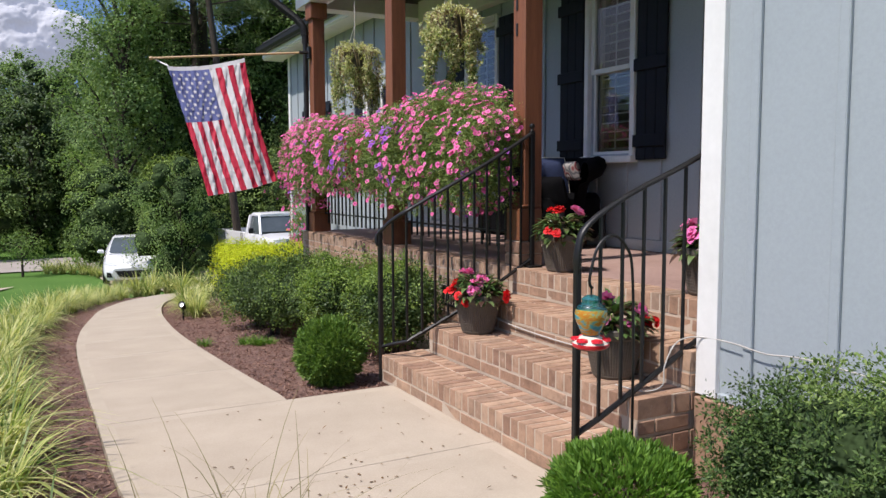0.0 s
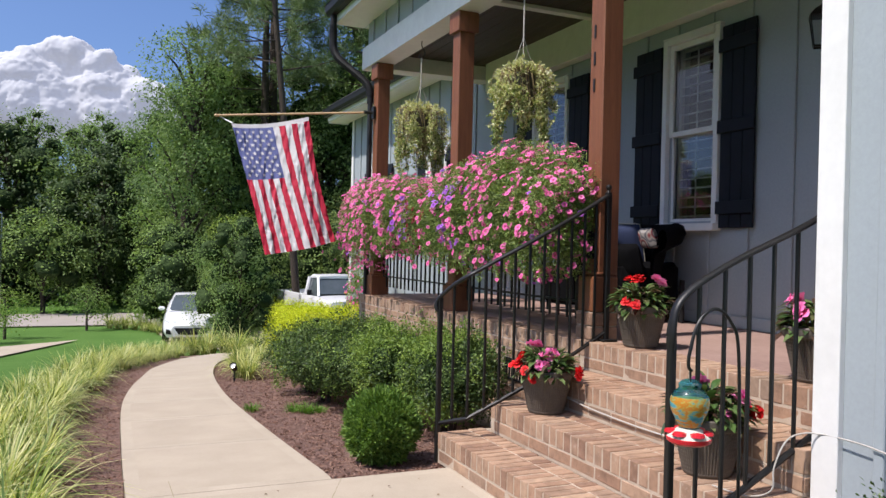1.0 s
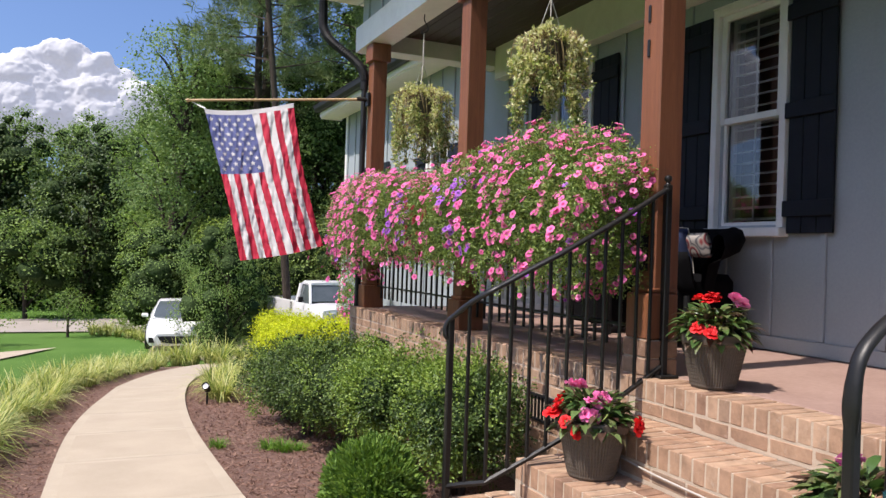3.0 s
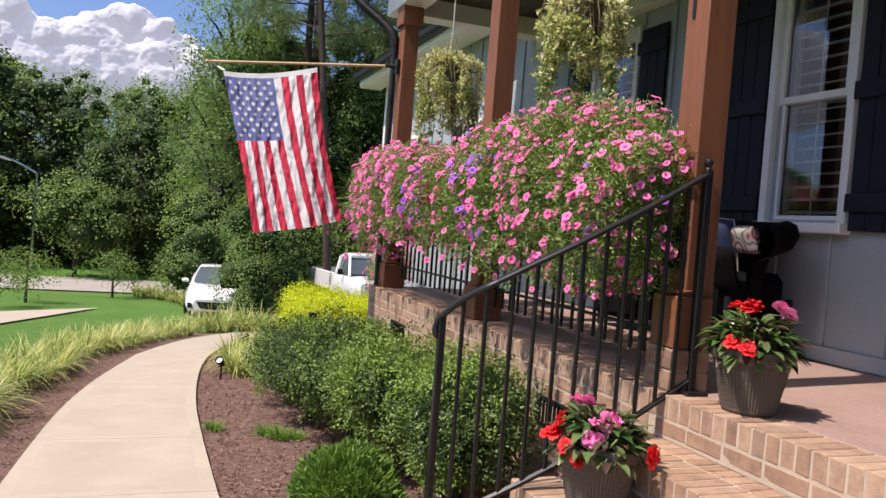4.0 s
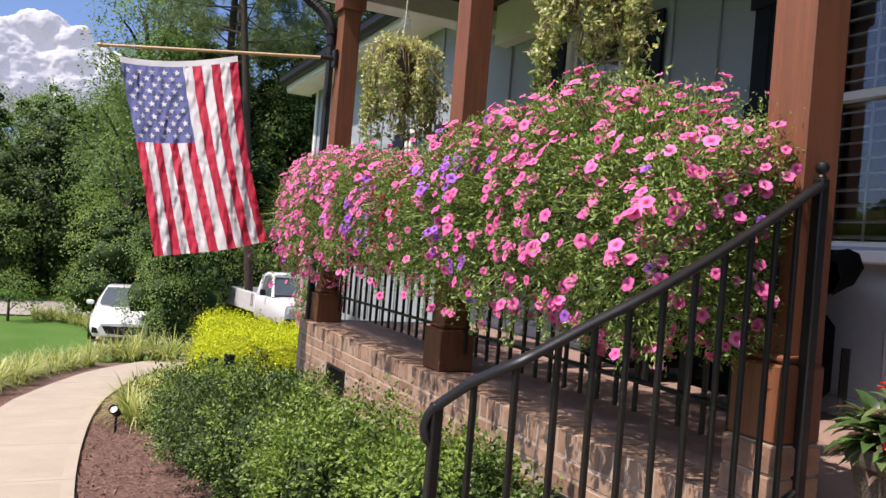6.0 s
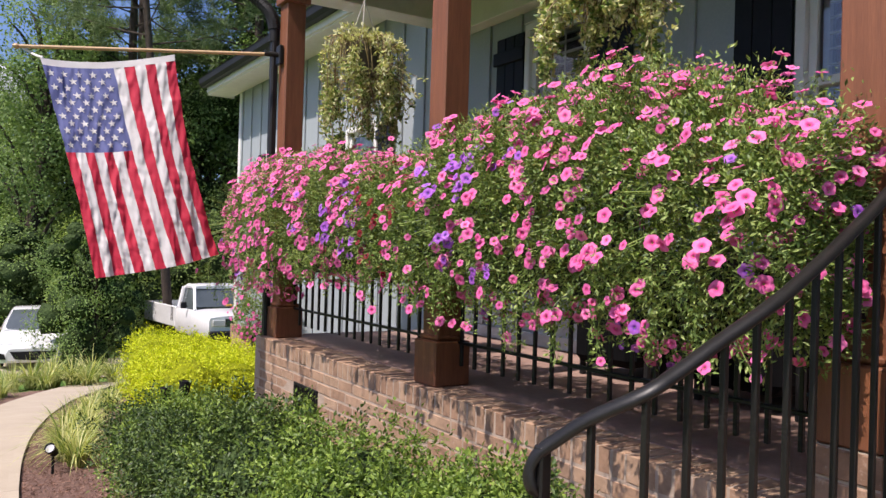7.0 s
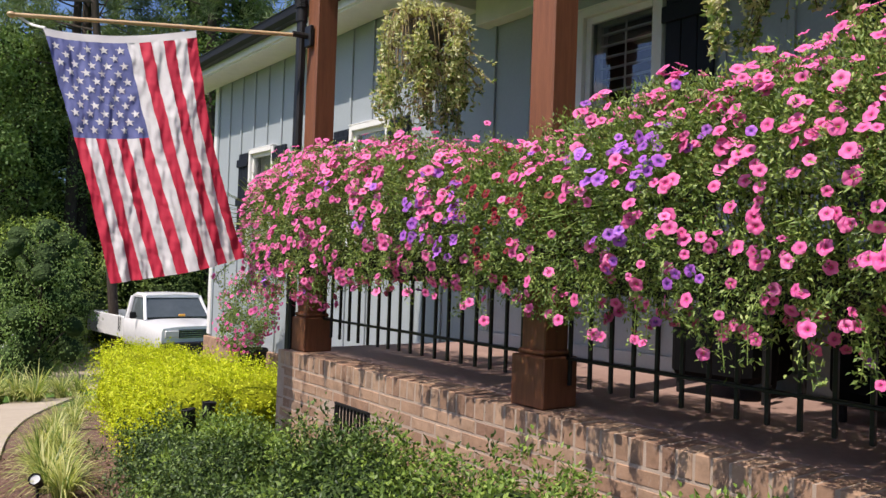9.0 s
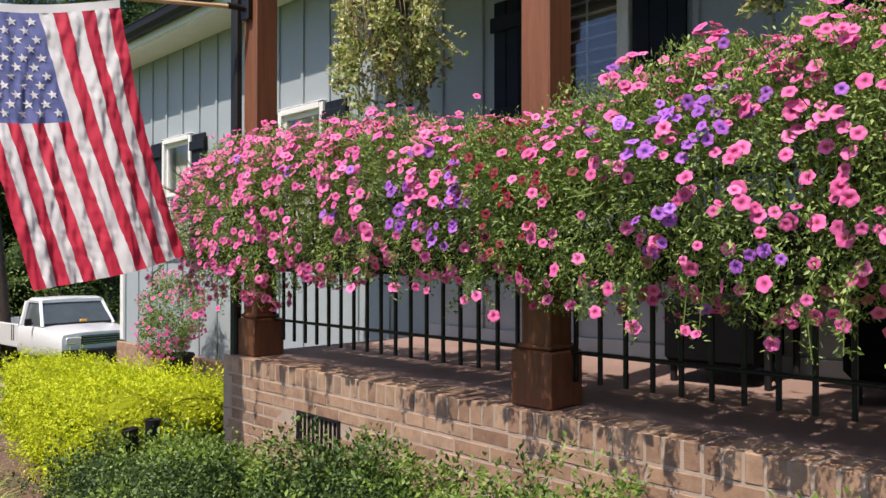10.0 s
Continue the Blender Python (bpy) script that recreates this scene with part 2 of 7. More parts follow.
# dark fillers inside crowns: the shade between leaves put into their colour
MAT["shade_core"] = surface("green_shade_core", (0.014, 0.025, 0.010), (0.075, 0.115, 0.042), 1.4, 0.9, fine=5, bmp=1.0, where="world", dist=0.25, spec=0.05)
MAT["golden_core"] = surface("golden_shade_core", (0.16, 0.19, 0.010), (0.38, 0.42, 0.018), 18, 0.9, fine=70, bmp=1.0, dist=0.03, spec=0.05)
MAT["chips"] = leaf_mat("mulch_chip", [(0.05, 0.025, 0.017), (0.13, 0.068, 0.048), (0.22, 0.125, 0.09), (0.30, 0.19, 0.145)], 0.95, 0.0, 0.1)
MAT["vine"] = leaf_mat("vine_stem", [(0.10, 0.065, 0.030), (0.24, 0.175, 0.085), (0.34, 0.27, 0.14)], 0.8, 0.0, 0.2)
MAT["dead_leaf"] = leaf_mat("dead_leaf", [(0.09, 0.05, 0.025), (0.2, 0.12, 0.06)], 0.9, 0.1, 0.1)


def petal_mat(name, rim, throat, veins=(0.6, 0.02, 0.2)):
    """Petal colour from the flower's centre to its rim, in the flower's own space."""
    m, nt, bs = nodes_of(name)
    co = nt.nodes.new("ShaderNodeTexCoord").outputs["Object"]
    ln = nt.nodes.new("ShaderNodeVectorMath")
    ln.operation = "LENGTH"
    nt.links.new(co, ln.inputs[0])
    mp = nt.nodes.new("ShaderNodeMapRange")
    mp.inputs[1].default_value, mp.inputs[2].default_value = 0.004, 0.030
    nt.links.new(ln.outputs["Value"], mp.inputs[0])
    col = ramp(nt, mp.outputs[0], [(0.0, throat), (0.07, throat), (0.16, veins), (0.40, rim), (1.0, tuple(min(1, x * 1.03) for x in rim))])
    oi = nt.nodes.new("ShaderNodeObjectInfo")
    col = mixc(nt, 1.0, col, ramp(nt, oi.outputs["Random"], [(0, (0.66, 0.60, 0.70)), (0.35, (0.95, 0.90, 0.95)), (0.8, (1.05, 1.05, 1.05)), (1, (1.08, 1.5, 1.25))]), "MULTIPLY")
    nt.links.new(col, bs.inputs["Base Color"])
    bs.inputs["Roughness"].default_value = 0.6
    tr = nt.nodes.new("ShaderNodeBsdfTranslucent")
    nt.links.new(col, tr.inputs[0])
    mx = nt.nodes.new("ShaderNodeMixShader")
    mx.inputs[0].default_value = 0.3
    nt.links.new(bs.outputs[0], mx.inputs[1])
    nt.links.new(tr.outputs[0], mx.inputs[2])
    nt.links.new(mx.outputs[0], nt.nodes["Material Output"].inputs[0])
    return m


MAT["pink"] = petal_mat("petal_pink", (0.86, 0.165, 0.42), (0.55, 0.06, 0.19), (0.74, 0.05, 0.28))
MAT["purple"] = petal_mat("petal_purple", (0.46, 0.13, 0.62), (0.16, 0.04, 0.34), (0.28, 0.07, 0.50))
MAT["crimson"] = petal_mat("petal_crimson", (0.24, 0.004, 0.016), (0.05, 0.003, 0.008), (0.12, 0.003, 0.010))
MAT["hot_red"] = petal_mat("petal_red", (0.78, 0.018, 0.020), (0.5, 0.01, 0.01), (0.68, 0.012, 0.014))
MAT["hot_pink"] = petal_mat("petal_hot_pink", (0.95, 0.24, 0.52), (0.75, 0.03, 0.22), (0.78, 0.06, 0.30))


def glass_mat():
    m, nt, bs = nodes_of("window_glass")
    out = nt.nodes["Material Output"]
    gl = nt.nodes.new("ShaderNodeBsdfGlossy")
    gl.inputs["Roughness"].default_value = 0.015
    gl.inputs[0].default_value = (0.95, 0.97, 1, 1)
    tp = nt.nodes.new("ShaderNodeBsdfTransparent")
    tp.inputs[0].default_value = (0.93, 0.95, 0.94, 1)
    fr = nt.nodes.new("ShaderNodeFresnel")
    fr.inputs[0].default_value = 2.0
    mx = nt.nodes.new("ShaderNodeMixShader")
    nt.links.new(fr.outputs[0], mx.inputs[0])
    nt.links.new(tp.outputs[0], mx.inputs[1])
    nt.links.new(gl.outputs[0], mx.inputs[2])
    nt.links.new(mx.outputs[0], out.inputs[0])
    return m


MAT["glass"] = glass_mat()
m, nt, bs = nodes_of("blue_glass")
tp, gl, mx = nt.nodes.new("ShaderNodeBsdfTransparent"), nt.nodes.new("ShaderNodeBsdfGlossy"), nt.nodes.new("ShaderNodeMixShader")
tint = ramp(nt, noise_tex(nt, 22, 3, 0.6), [(0.35, (0.10, 0.52, 0.66)), (0.6, (0.30, 0.74, 0.82)), (0.75, (0.12, 0.58, 0.70))])
nt.links.new(tint, tp.inputs[0])
gl.inputs["Roughness"].default_value = 0.05
m2 = nt.nodes.new("ShaderNodeMixShader")
m2.inputs[0].default_value, mx.inputs[0].default_value = 0.05, 0.08
bs.inputs["Roughness"].default_value = 0.2
nt.links.new(tint, bs.inputs["Base Color"])
nt.links.new(tp.outputs[0], m2.inputs[1])
nt.links.new(bs.outputs[0], m2.inputs[2])
nt.links.new(m2.outputs[0], mx.inputs[1])
nt.links.new(gl.outputs[0], mx.inputs[2])
nt.links.new(mx.outputs[0], nt.nodes["Material Output"].inputs[0])
MAT["blue_glass"] = m
m, nt, bs = nodes_of("lamp_lens")
bs.inputs["Base Color"].default_value = (0.75, 0.76, 0.74, 1)
bs.inputs["Roughness"].default_value, bs.inputs["Transmission Weight"].default_value = 0.1, 0.4
MAT["lens"] = m
m, nt, bs = nodes_of("swirl_glass")
band = ramp(nt, noise_tex(nt, 17, 3, 0.55, dims=(1, 1, 1.7)), [(0.30, (0.04, 0.24, 0.32)), (0.44, (0.10, 0.40, 0.44)), (0.50, (0.50, 0.40, 0.08)), (0.55, (0.62, 0.20, 0.02)), (0.60, (0.42, 0.36, 0.08)), (0.68, (0.06, 0.32, 0.42))])
nt.links.new(band, bs.inputs["Base Color"])
bs.inputs["Roughness"].default_value, bs.inputs["Transmission Weight"].default_value = 0.15, 0.25
MAT["band"] = m
MAT["amber"] = surface("amber", (0.55, 0.20, 0.02), (0.80, 0.46, 0.05), 24, 0.3, fine=90, bmp=0)


# ---- mesh tools ----
class Mesh:
    """Gathers vertices and faces of one part; slots give the material of each face."""

    def __init__(self):
        self.v, self.f, self.s = [], [], []

    def add(self, vs, fs, slot=0):
        o = len(self.v)
        self.v += [tuple(p) for p in vs]
        self.f += [tuple(i + o for i in f) for f in fs]
        self.s += [slot] * len(fs)
        return self

    def box(self, c, size, b=0.004, m=None, slot=0):
        """A box about c with chamfered edges."""
        hx, hy, hz = (max(x / 2, 1e-4) for x in size)
        b = min(b, hx * 0.8, hy * 0.8, hz * 0.8)
        vs, idx = [], {}
        for sx in (-1, 1):
            for sy in (-1, 1):
                for sz in (-1, 1):
                    for ax in range(3):
                        p = [sx * (hx - b), sy * (hy - b), sz * (hz - b)]
                        p[ax] = (sx * hx, sy * hy, sz * hz)[ax]
                        idx[sx, sy, sz, ax] = len(vs)
                        vs.append(p)
        fs = []
        for ax in range(3):
            a1, a2 = (ax + 1) % 3, (ax + 2) % 3
            for s in (-1, 1):
                q = []
                for u, w in ((-1, -1), (1, -1), (1, 1), (-1, 1)):
                    k = [0, 0, 0]
                    k[ax], k[a1], k[a2] = s, u, w
                    q.append(idx[(*k, ax)])
                fs.append(q if s > 0 else q[::-1])
            for u in (-1, 1):
                for w in (-1, 1):
                    q = []
                    for s, axx in ((-1, a1), (1, a1), (1, a2), (-1, a2)):
                        k = [0, 0, 0]
                        k[ax], k[a1], k[a2] = s, u, w
                        q.append(idx[(*k, axx)])
                    fs.append(q if u * w < 0 else q[::-1])
        for sx in (-1, 1):
            for sy in (-1, 1):
                for sz in (-1, 1):
                    q = [idx[sx, sy, sz, a] for a in range(3)]
                    fs.append(q if sx * sy * sz > 0 else q[::-1])
        c = Vector(c)
        vs = [c + (m @ Vector(p) if m else Vector(p)) for p in vs]
        return self.add(vs, fs, slot)

    def tube(self, pts, r, n=8, cap=True, slot=0, flat=1.0):
        """A round bar along points; r is one radius or one for each point."""
        pts = [Vector(p) for p in pts]
        rs = r if isinstance(r, (list, tuple)) else [r] * len(pts)
        up = Vector((0, 0, 1))
        vs, fs = [], []
        for i, p in enumerate(pts):
            d = (pts[min(i + 1, len(pts) - 1)] - pts[max(i - 1, 0)]).normalized()
            if i == 0:
                a = d.cross(up if abs(d.z) < 0.95 else Vector((1, 0, 0))).normalized()
            else:
                a = (a - d * a.dot(d)).normalized()
            b = d.cross(a)
            for k in range(n):
                w = 2 * math.pi * k / n
                vs.append(p + (a * math.cos(w) + b * math.sin(w) * flat) * rs[i])
        for i in range(len(pts) - 1):
            for k in range(n):
                fs.append((i * n + k, i * n + (k + 1) % n, (i + 1) * n + (k + 1) % n, (i + 1) * n + k))
        if cap:
            fs.append(tuple(range(n))[::-1])
            fs.append(tuple((len(pts) - 1) * n + k for k in range(n)))
        return self.add(vs, fs, slot)

    def lathe(self, prof, n=20, c=(0, 0, 0), slot=0, closed=False):
        """A turned form: prof is (radius, height) from below upward."""
        vs, fs = [], []
        for r, z in prof:
            for k in range(n):
                w = 2 * math.pi * k / n
                vs.append((c[0] + r * math.cos(w), c[1] + r * math.sin(w), c[2] + z))
        for i in range(len(prof) - 1):
            for k in range(n):
                fs.append((i * n + k, i * n + (k + 1) % n, (i + 1) * n + (k + 1) % n, (i + 1) * n + k))
        if closed:
            fs.append(tuple(range(n))[::-1])
            fs.append(tuple((len(prof) - 1) * n + k for k in range(n)))
        return self.add(vs, fs, slot)

    def grid(self, rows, slot=0, loop=False):
        """A sheet through rows of points."""
        n = len(rows[0])
        vs = [p for r in rows for p in r]
        fs = []
        for i in range(len(rows) - 1):
            for k in range(n if loop else n - 1):
                fs.append((i * n + k, i * n + (k + 1) % n, (i + 1) * n + (k + 1) % n, (i + 1) * n + k))
        return self.add(vs, fs, slot)

    def prism(self, ring, d, slot=0):
        """A ring of points pushed along d."""
        n, d = len(ring), Vector(d)
        vs = [Vector(p) for p in ring] + [Vector(p) + d for p in ring]
        fs = [tuple(range(n))[::-1], tuple(range(n, 2 * n))] + [(k, (k + 1) % n, n + (k + 1) % n, n + k) for k in range(n)]
        return self.add(vs, fs, slot)

    def data(self, name, mats, smooth=False):
        me = bpy.data.meshes.new(name)
        me.from_pydata([tuple(p) for p in self.v], [], self.f)
        for x in (mats if isinstance(mats, (list, tuple)) else [mats]):
            me.materials.append(x)
        me.polygons.foreach_set("material_index", self.s)
        if smooth:
            me.polygons.foreach_set("use_smooth", [True] * len(me.polygons))
            me.set_sharp_from_angle(angle=radians(smooth if smooth is not True else 40))
        me.update()
        return me


def part(name, mesh, mat, parent, label="", smooth=False, loc=None, stuff=False):
    me = mesh.data(name, mat, smooth) if isinstance(mesh, Mesh) else mesh
    ob = new(name, me)
    ob.parent = parent
    if loc is not None:
        ob.location = loc
    if label:
        ob["label"] = label
    if stuff:
        ob["kind"] = "stuff"
    return ob


def thing(name, loc, label, category, group="", kind="", rz=0.0):
    ob = new(name)
    ob.location = loc
    ob.rotation_euler = (0, 0, radians(rz))
    return tagged(ob, label, category, group, kind)


def solid(name, mesh, mat, label, category, group="", kind="structure", smooth=False, loc=None):
    ob = new(name, mesh.data(name, mat, smooth))
    if loc is not None:
        ob.location = loc
    return tagged(ob, label, category, group, kind)


def blades(name, P, D, L, W, mats, fold=0.25, shape=0.45, slot=None, N=None):
    """Leaves as folded diamonds: P base points, D directions, L lengths, W widths."""
    P, D = np.asarray(P, float), np.asarray(D, float)
    n = len(P)
    D = D / np.maximum(np.linalg.norm(D, axis=1, keepdims=True), 1e-9)
    R = np.random.normal(size=(n, 3)) if N is None else np.asarray(N, float)
    S = np.cross(D, R)
    S /= np.maximum(np.linalg.norm(S, axis=1, keepdims=True), 1e-9)
    U = np.cross(S, D)
    L, W = np.broadcast_to(L, n)[:, None], np.broadcast_to(W, n)[:, None]
    mid = P + D * L * shape
    V = np.stack([P, mid + S * W / 2 + U * W * fold, P + D * L, mid - S * W / 2 + U * W * fold], 1).reshape(-1, 3)
    me = bpy.data.meshes.new(name)
    me.vertices.add(4 * n)
    me.vertices.foreach_set("co", V.astype(np.float32).ravel())
    b = (np.arange(n) * 4)[:, None]
    loops = (b + np.array([[0, 1, 2, 0, 2, 3]])).astype(np.int32).ravel()
    me.loops.add(6 * n)
    me.loops.foreach_set("vertex_index", loops)
    me.polygons.add(2 * n)
    me.polygons.foreach_set("loop_start", (np.arange(2 * n) * 3).astype(np.int32))
    me.polygons.foreach_set("loop_total", np.full(2 * n, 3, np.int32))
    for x in (mats if isinstance(mats, (list, tuple)) else [mats]):
        me.materials.append(x)
    if slot is not None:
        me.polygons.foreach_set("material_index", np.repeat(slot, 2).astype(np.int32))
    me.update(calc_edges=True)
    me.validate()
    return me


def ground_z(x, y):
    """The lie of the land: level by the steps, falling away past the porch."""
    knots = [(-400, 0.0), (4.5, 0.0), (12.0, -0.56), (22.0, -1.72), (34.0, -2.1), (60.0, -2.3), (500, -1.0)]
    for (a, za), (b, zb) in zip(knots, knots[1:]):
        if y <= b:
            s = (y - a) / (b - a)
            return za + (zb - za) * s
    return knots[-1][1]


def arc(pts, n=8):
    """A smooth line through points."""
    P = [Vector(p) for p in pts]
    out = []
    for i in range(len(P) - 1):
        a, b, c, d = P[max(i - 1, 0)], P[i], P[i + 1], P[min(i + 2, len(P) - 1)]
        for k in range(n):
            t = k / n
            out.append(0.5 * ((2 * b) + (c - a) * t + (2 * a - 5 * b + 4 * c - d) * t * t + (3 * b - 3 * c + d - a) * t**3))
    return out + [P[-1]]

# ---- ground, beds, pavement ----
def spread(a, b, n, k=1.0):
    return [a + (b - a) * (i / n) ** k for i in range(n + 1)]


ys = [-300, -150, -60, -20, -8, -3] + [0.5 * i for i in range(0, 121)] + [66, 75, 90, 120, 180, 260, 420]
xs = [-400, -250, -150, -90, -60, -45, -35] + [-30 + 1.0 * i for i in range(0, 61)] + [36, 50, 80, 150, 300]
g = Mesh()
g.grid([[(x, y, ground_z(x, y) - 0.03 - (0.1 if 0.4 < x < 5.5 and y < 18.3 else 0)) for x in xs] for y in ys][::-1])
solid("ground", g, MAT["lawn"], "mown green lawn sloping gently away from the house", "lawn", smooth=True)


def curve(pts, y):
    """x at y on a smooth line through (y, x) points."""
    for i in range(len(pts) - 1):
        (y0, x0), (y1, x1) = pts[i], pts[i + 1]
        if y <= y1:
            s = (y - y0) / (y1 - y0)
            m0 = (x1 - pts[i - 1][1]) / (y1 - pts[i - 1][0]) if i else (x1 - x0) / (y1 - y0)
            m1 = (pts[i + 2][1] - x0) / (pts[i + 2][0] - y0) if i + 2 < len(pts) else (x1 - x0) / (y1 - y0)
            h = y1 - y0
            return x0 * (2 * s**3 - 3 * s * s + 1) + m0 * h * (s**3 - 2 * s * s + s) + x1 * (3 * s * s - 2 * s**3) + m1 * h * (s**3 - s * s)
    return pts[-1][1]


LEFT = [(0.6, 1.02), (1.6, 0.86), (2.4, 0.56), (3.1, 0.32), (3.9, 0.275), (6.0, 0.29), (8.0, 0.34), (9.5, 0.46), (11.0, 0.66), (12.6, 0.90), (14.5, 1.22), (17.0, 1.75), (20.5, 2.9), (22.0, 3.7)]
RIGHT = [(0.6, 1.26), (4.0, 1.29), (6.0, 1.285), (8.0, 1.31), (9.5, 1.39), (11.0, 1.53), (12.6, 1.77), (14.5, 2.12), (17.0, 2.75), (20.5, 4.0), (22.0, 4.8)]

pavement = thing("pavement", (0, 0, 0), "curving pale concrete garden path with smooth tooled edges", "path", kind="structure")


def slab_panel(y0, y1, left, right):
    """One cast panel between two joints, with a smooth band round its edge."""
    me, n, e = Mesh(), max(2, int((y1 - y0) / 0.12)), 0.075
    y0, y1 = y0 + 0.002, y1 - 0.002
    yy = [y0, y0 + e] + [y0 + e + (y1 - y0 - 2 * e) * i / n for i in range(1, n)] + [y1 - e, y1]
    top = []
    for y in yy:
        l, r = left(y), right(y)
        top.append([(x, y, ground_z(x, y) + 0.012) for x in (l, l + e, l + 0.33 * (r - l), l + 0.67 * (r - l), r - e, r)])
    k = len(me.v)
    me.grid([row[::-1] for row in top])
    for i in range(len(me.f)):
        q, j = divmod(i, 5)
        if j in (0, 4) or q in (0, len(yy) - 2):
            me.s[i] = 1
    rim = [r[0] for r in top] + top[-1][1:] + [r[-1] for r in top[::-1]][1:] + top[0][::-1][1:-1]
    low = [(x, y, z - 0.11) for x, y, z in rim]
    rim_in = [(x, y, z) for x, y, z in rim]
    me.grid([low, rim_in], slot=1, loop=True)
    part("slab", me, [MAT["concrete"], MAT["concrete_edge"]], pavement)


joints = [4.39, 5.7, 7.0, 8.2, 9.4, 10.6, 11.8, 13.0, 14.2, 15.4, 16.6, 17.8, 19.0, 20.2, 21.4]
for a, b in zip(joints, joints[1:]):
    slab_panel(a, b, lambda y: curve(LEFT, y), lambda y: curve(RIGHT, y))
slab_panel(3.18, 4.39, lambda y: curve(LEFT, y), lambda y: 1.975)
slab_panel(1.95, 3.18, lambda y: curve(LEFT, y), lambda y: 1.975)
slab_panel(0.6, 1.95, lambda y: curve(LEFT, y), lambda y: curve(RIGHT, y))


def bed(name, y0, y1, left, right, label, nx=26, step=0.11, lift=0.0):
    me, rows = Mesh(), []
    n = int((y1 - y0) / step)
    for i in range(n + 1):
        y = y0 + (y1 - y0) * i / n
        l, r = left(y), right(y)
        rows.append([])
        for k in range(nx + 1):
            x = r + (l - r) * k / nx
            rows[-1].append((x, y, ground_z(x, y) - 0.02 + lift + 0.022 * noise.noise((x * 5, y * 5, 1)) + 0.012 * noise.noise((x * 17, y * 17, 4))))
    me.grid(rows)
    return solid(name, me, MAT["mulch"], label, "mulch", smooth=True)


bed("mulch_bed", 4.40, 18.6, lambda y: curve(RIGHT, y) + 0.004, lambda y: max(3.0 if y < 9.1 else 4.7, curve(RIGHT, y) + 0.1), "brown shredded bark mulch bed beside the path")
bed("mulch_strip", -1.0, 20.0, lambda y: curve(LEFT, y) - 0.85, lambda y: curve(LEFT, y) - 0.004, "dark bark mulch strip between lawn and path", nx=10)
bed("mulch_corner", -4.0, 2.55, lambda y: 1.99, lambda y: 2.9, "brown bark mulch under the foundation shrubs", nx=12)


def chips(name, n, y0, y1, left, right, label, seed):
    rs = np.random.RandomState(seed)
    P = []
    while len(P) < n:
        y = y0 + (y1 - y0) * rs.rand() ** 1.2
        l, r = left(y), right(y)
        x = l + (r - l) * rs.rand()
        P.append((x, y, ground_z(x, y) - 0.012 + 0.022 * noise.noise((x * 5, y * 5, 1))))
    D = rs.normal(size=(n, 3)) * (1, 1, 0.25)
    ob = new(name, blades(name, P, D, 0.014 + 0.036 * rs.rand(n), 0.004 + 0.008 * rs.rand(n), MAT["chips"], fold=0.15, shape=0.5, N=np.tile((0, 0, 1.0), (n, 1)) + rs.normal(size=(n, 3)) * 0.35))
    return tagged(ob, label, "mulch", kind="stuff")


chips("mulch_chips", 16000, 4.45, 12.5, lambda y: curve(RIGHT, y) + 0.01, lambda y: min(2.6, curve(RIGHT, y) + 1.3), "loose bark chips on the mulch bed", 3)
chips("mulch_chips", 8000, 2.0, 13.0, lambda y: curve(LEFT, y) - 0.6, lambda y: curve(LEFT, y) - 0.01, "loose bark chips beside the path", 4)

rl = np.random.RandomState(8)
lp = np.array([(rl.uniform(0.5, 1.9), 2.0 + 2.3 * rl.rand(), 0.016) for _ in range(80)] + [(rl.normal(1.15, 0.12), rl.normal(2.9, 0.12), 0.016) for _ in range(30)])
litter = new("leaf_litter", blades("leaf_litter", lp, rl.normal(size=(110, 3)) * (1, 1, 0.15), 0.012 + 0.02 * rl.rand(110), 0.006 + 0.006 * rl.rand(110), MAT["dead_leaf"], N=np.tile((0, 0, 1.0), (110, 1))))
tagged(litter, "small dry brown leaves scattered on the concrete", "litter", kind="stuff")

road = Mesh()
road.grid([[(x, y, ground_z(x, y) + 0.02) for x in (60, 30, 8, 2, -4, -10, -20, -60, -200)] for y in (33.0, 36, 39)])
solid("road", road, MAT["road"], "sunlit pale asphalt residential street beyond the lawn", "road")
drive = Mesh()
drive.grid([[(x, y, ground_z(x, y) + 0.015) for x in (11, 8, 4.6, 2.0)] for y in (22.6, 25, 29, 33.2)])
solid("driveway", drive, MAT["concrete"], "pale concrete driveway with parked vehicles on it", "driveway")
strip = Mesh()
for q in range(8):
    a, b, c, d = (Vector((-0.45, 26.75, 0)).lerp(Vector(e), s) for s, e in ((q / 8, (-7.5, 20.8, 0)), (q / 8, (-3.4, 19.3, 0)), ((q + 1) / 8, (-3.4, 19.3, 0)), ((q + 1) / 8, (-7.5, 20.8, 0))))
    strip.add([(p.x, p.y, ground_z(p.x, p.y) + 0.014) for p in (a, b, c, d)], [(0, 1, 2, 3)])
solid("path_far", strip, MAT["concrete_edge"], "narrow pale concrete strip crossing the lawn", "path")

# ---- house ----
XW, XP, ZP = 4.55, 2.89, 0.70           # main front wall, porch edge, porch floor height
YE, YS0, YS1 = 9.02, 2.50, 4.48         # porch far end, steps' two sides
XG, YG = 2.63, 2.49                     # wing's front wall and its corner


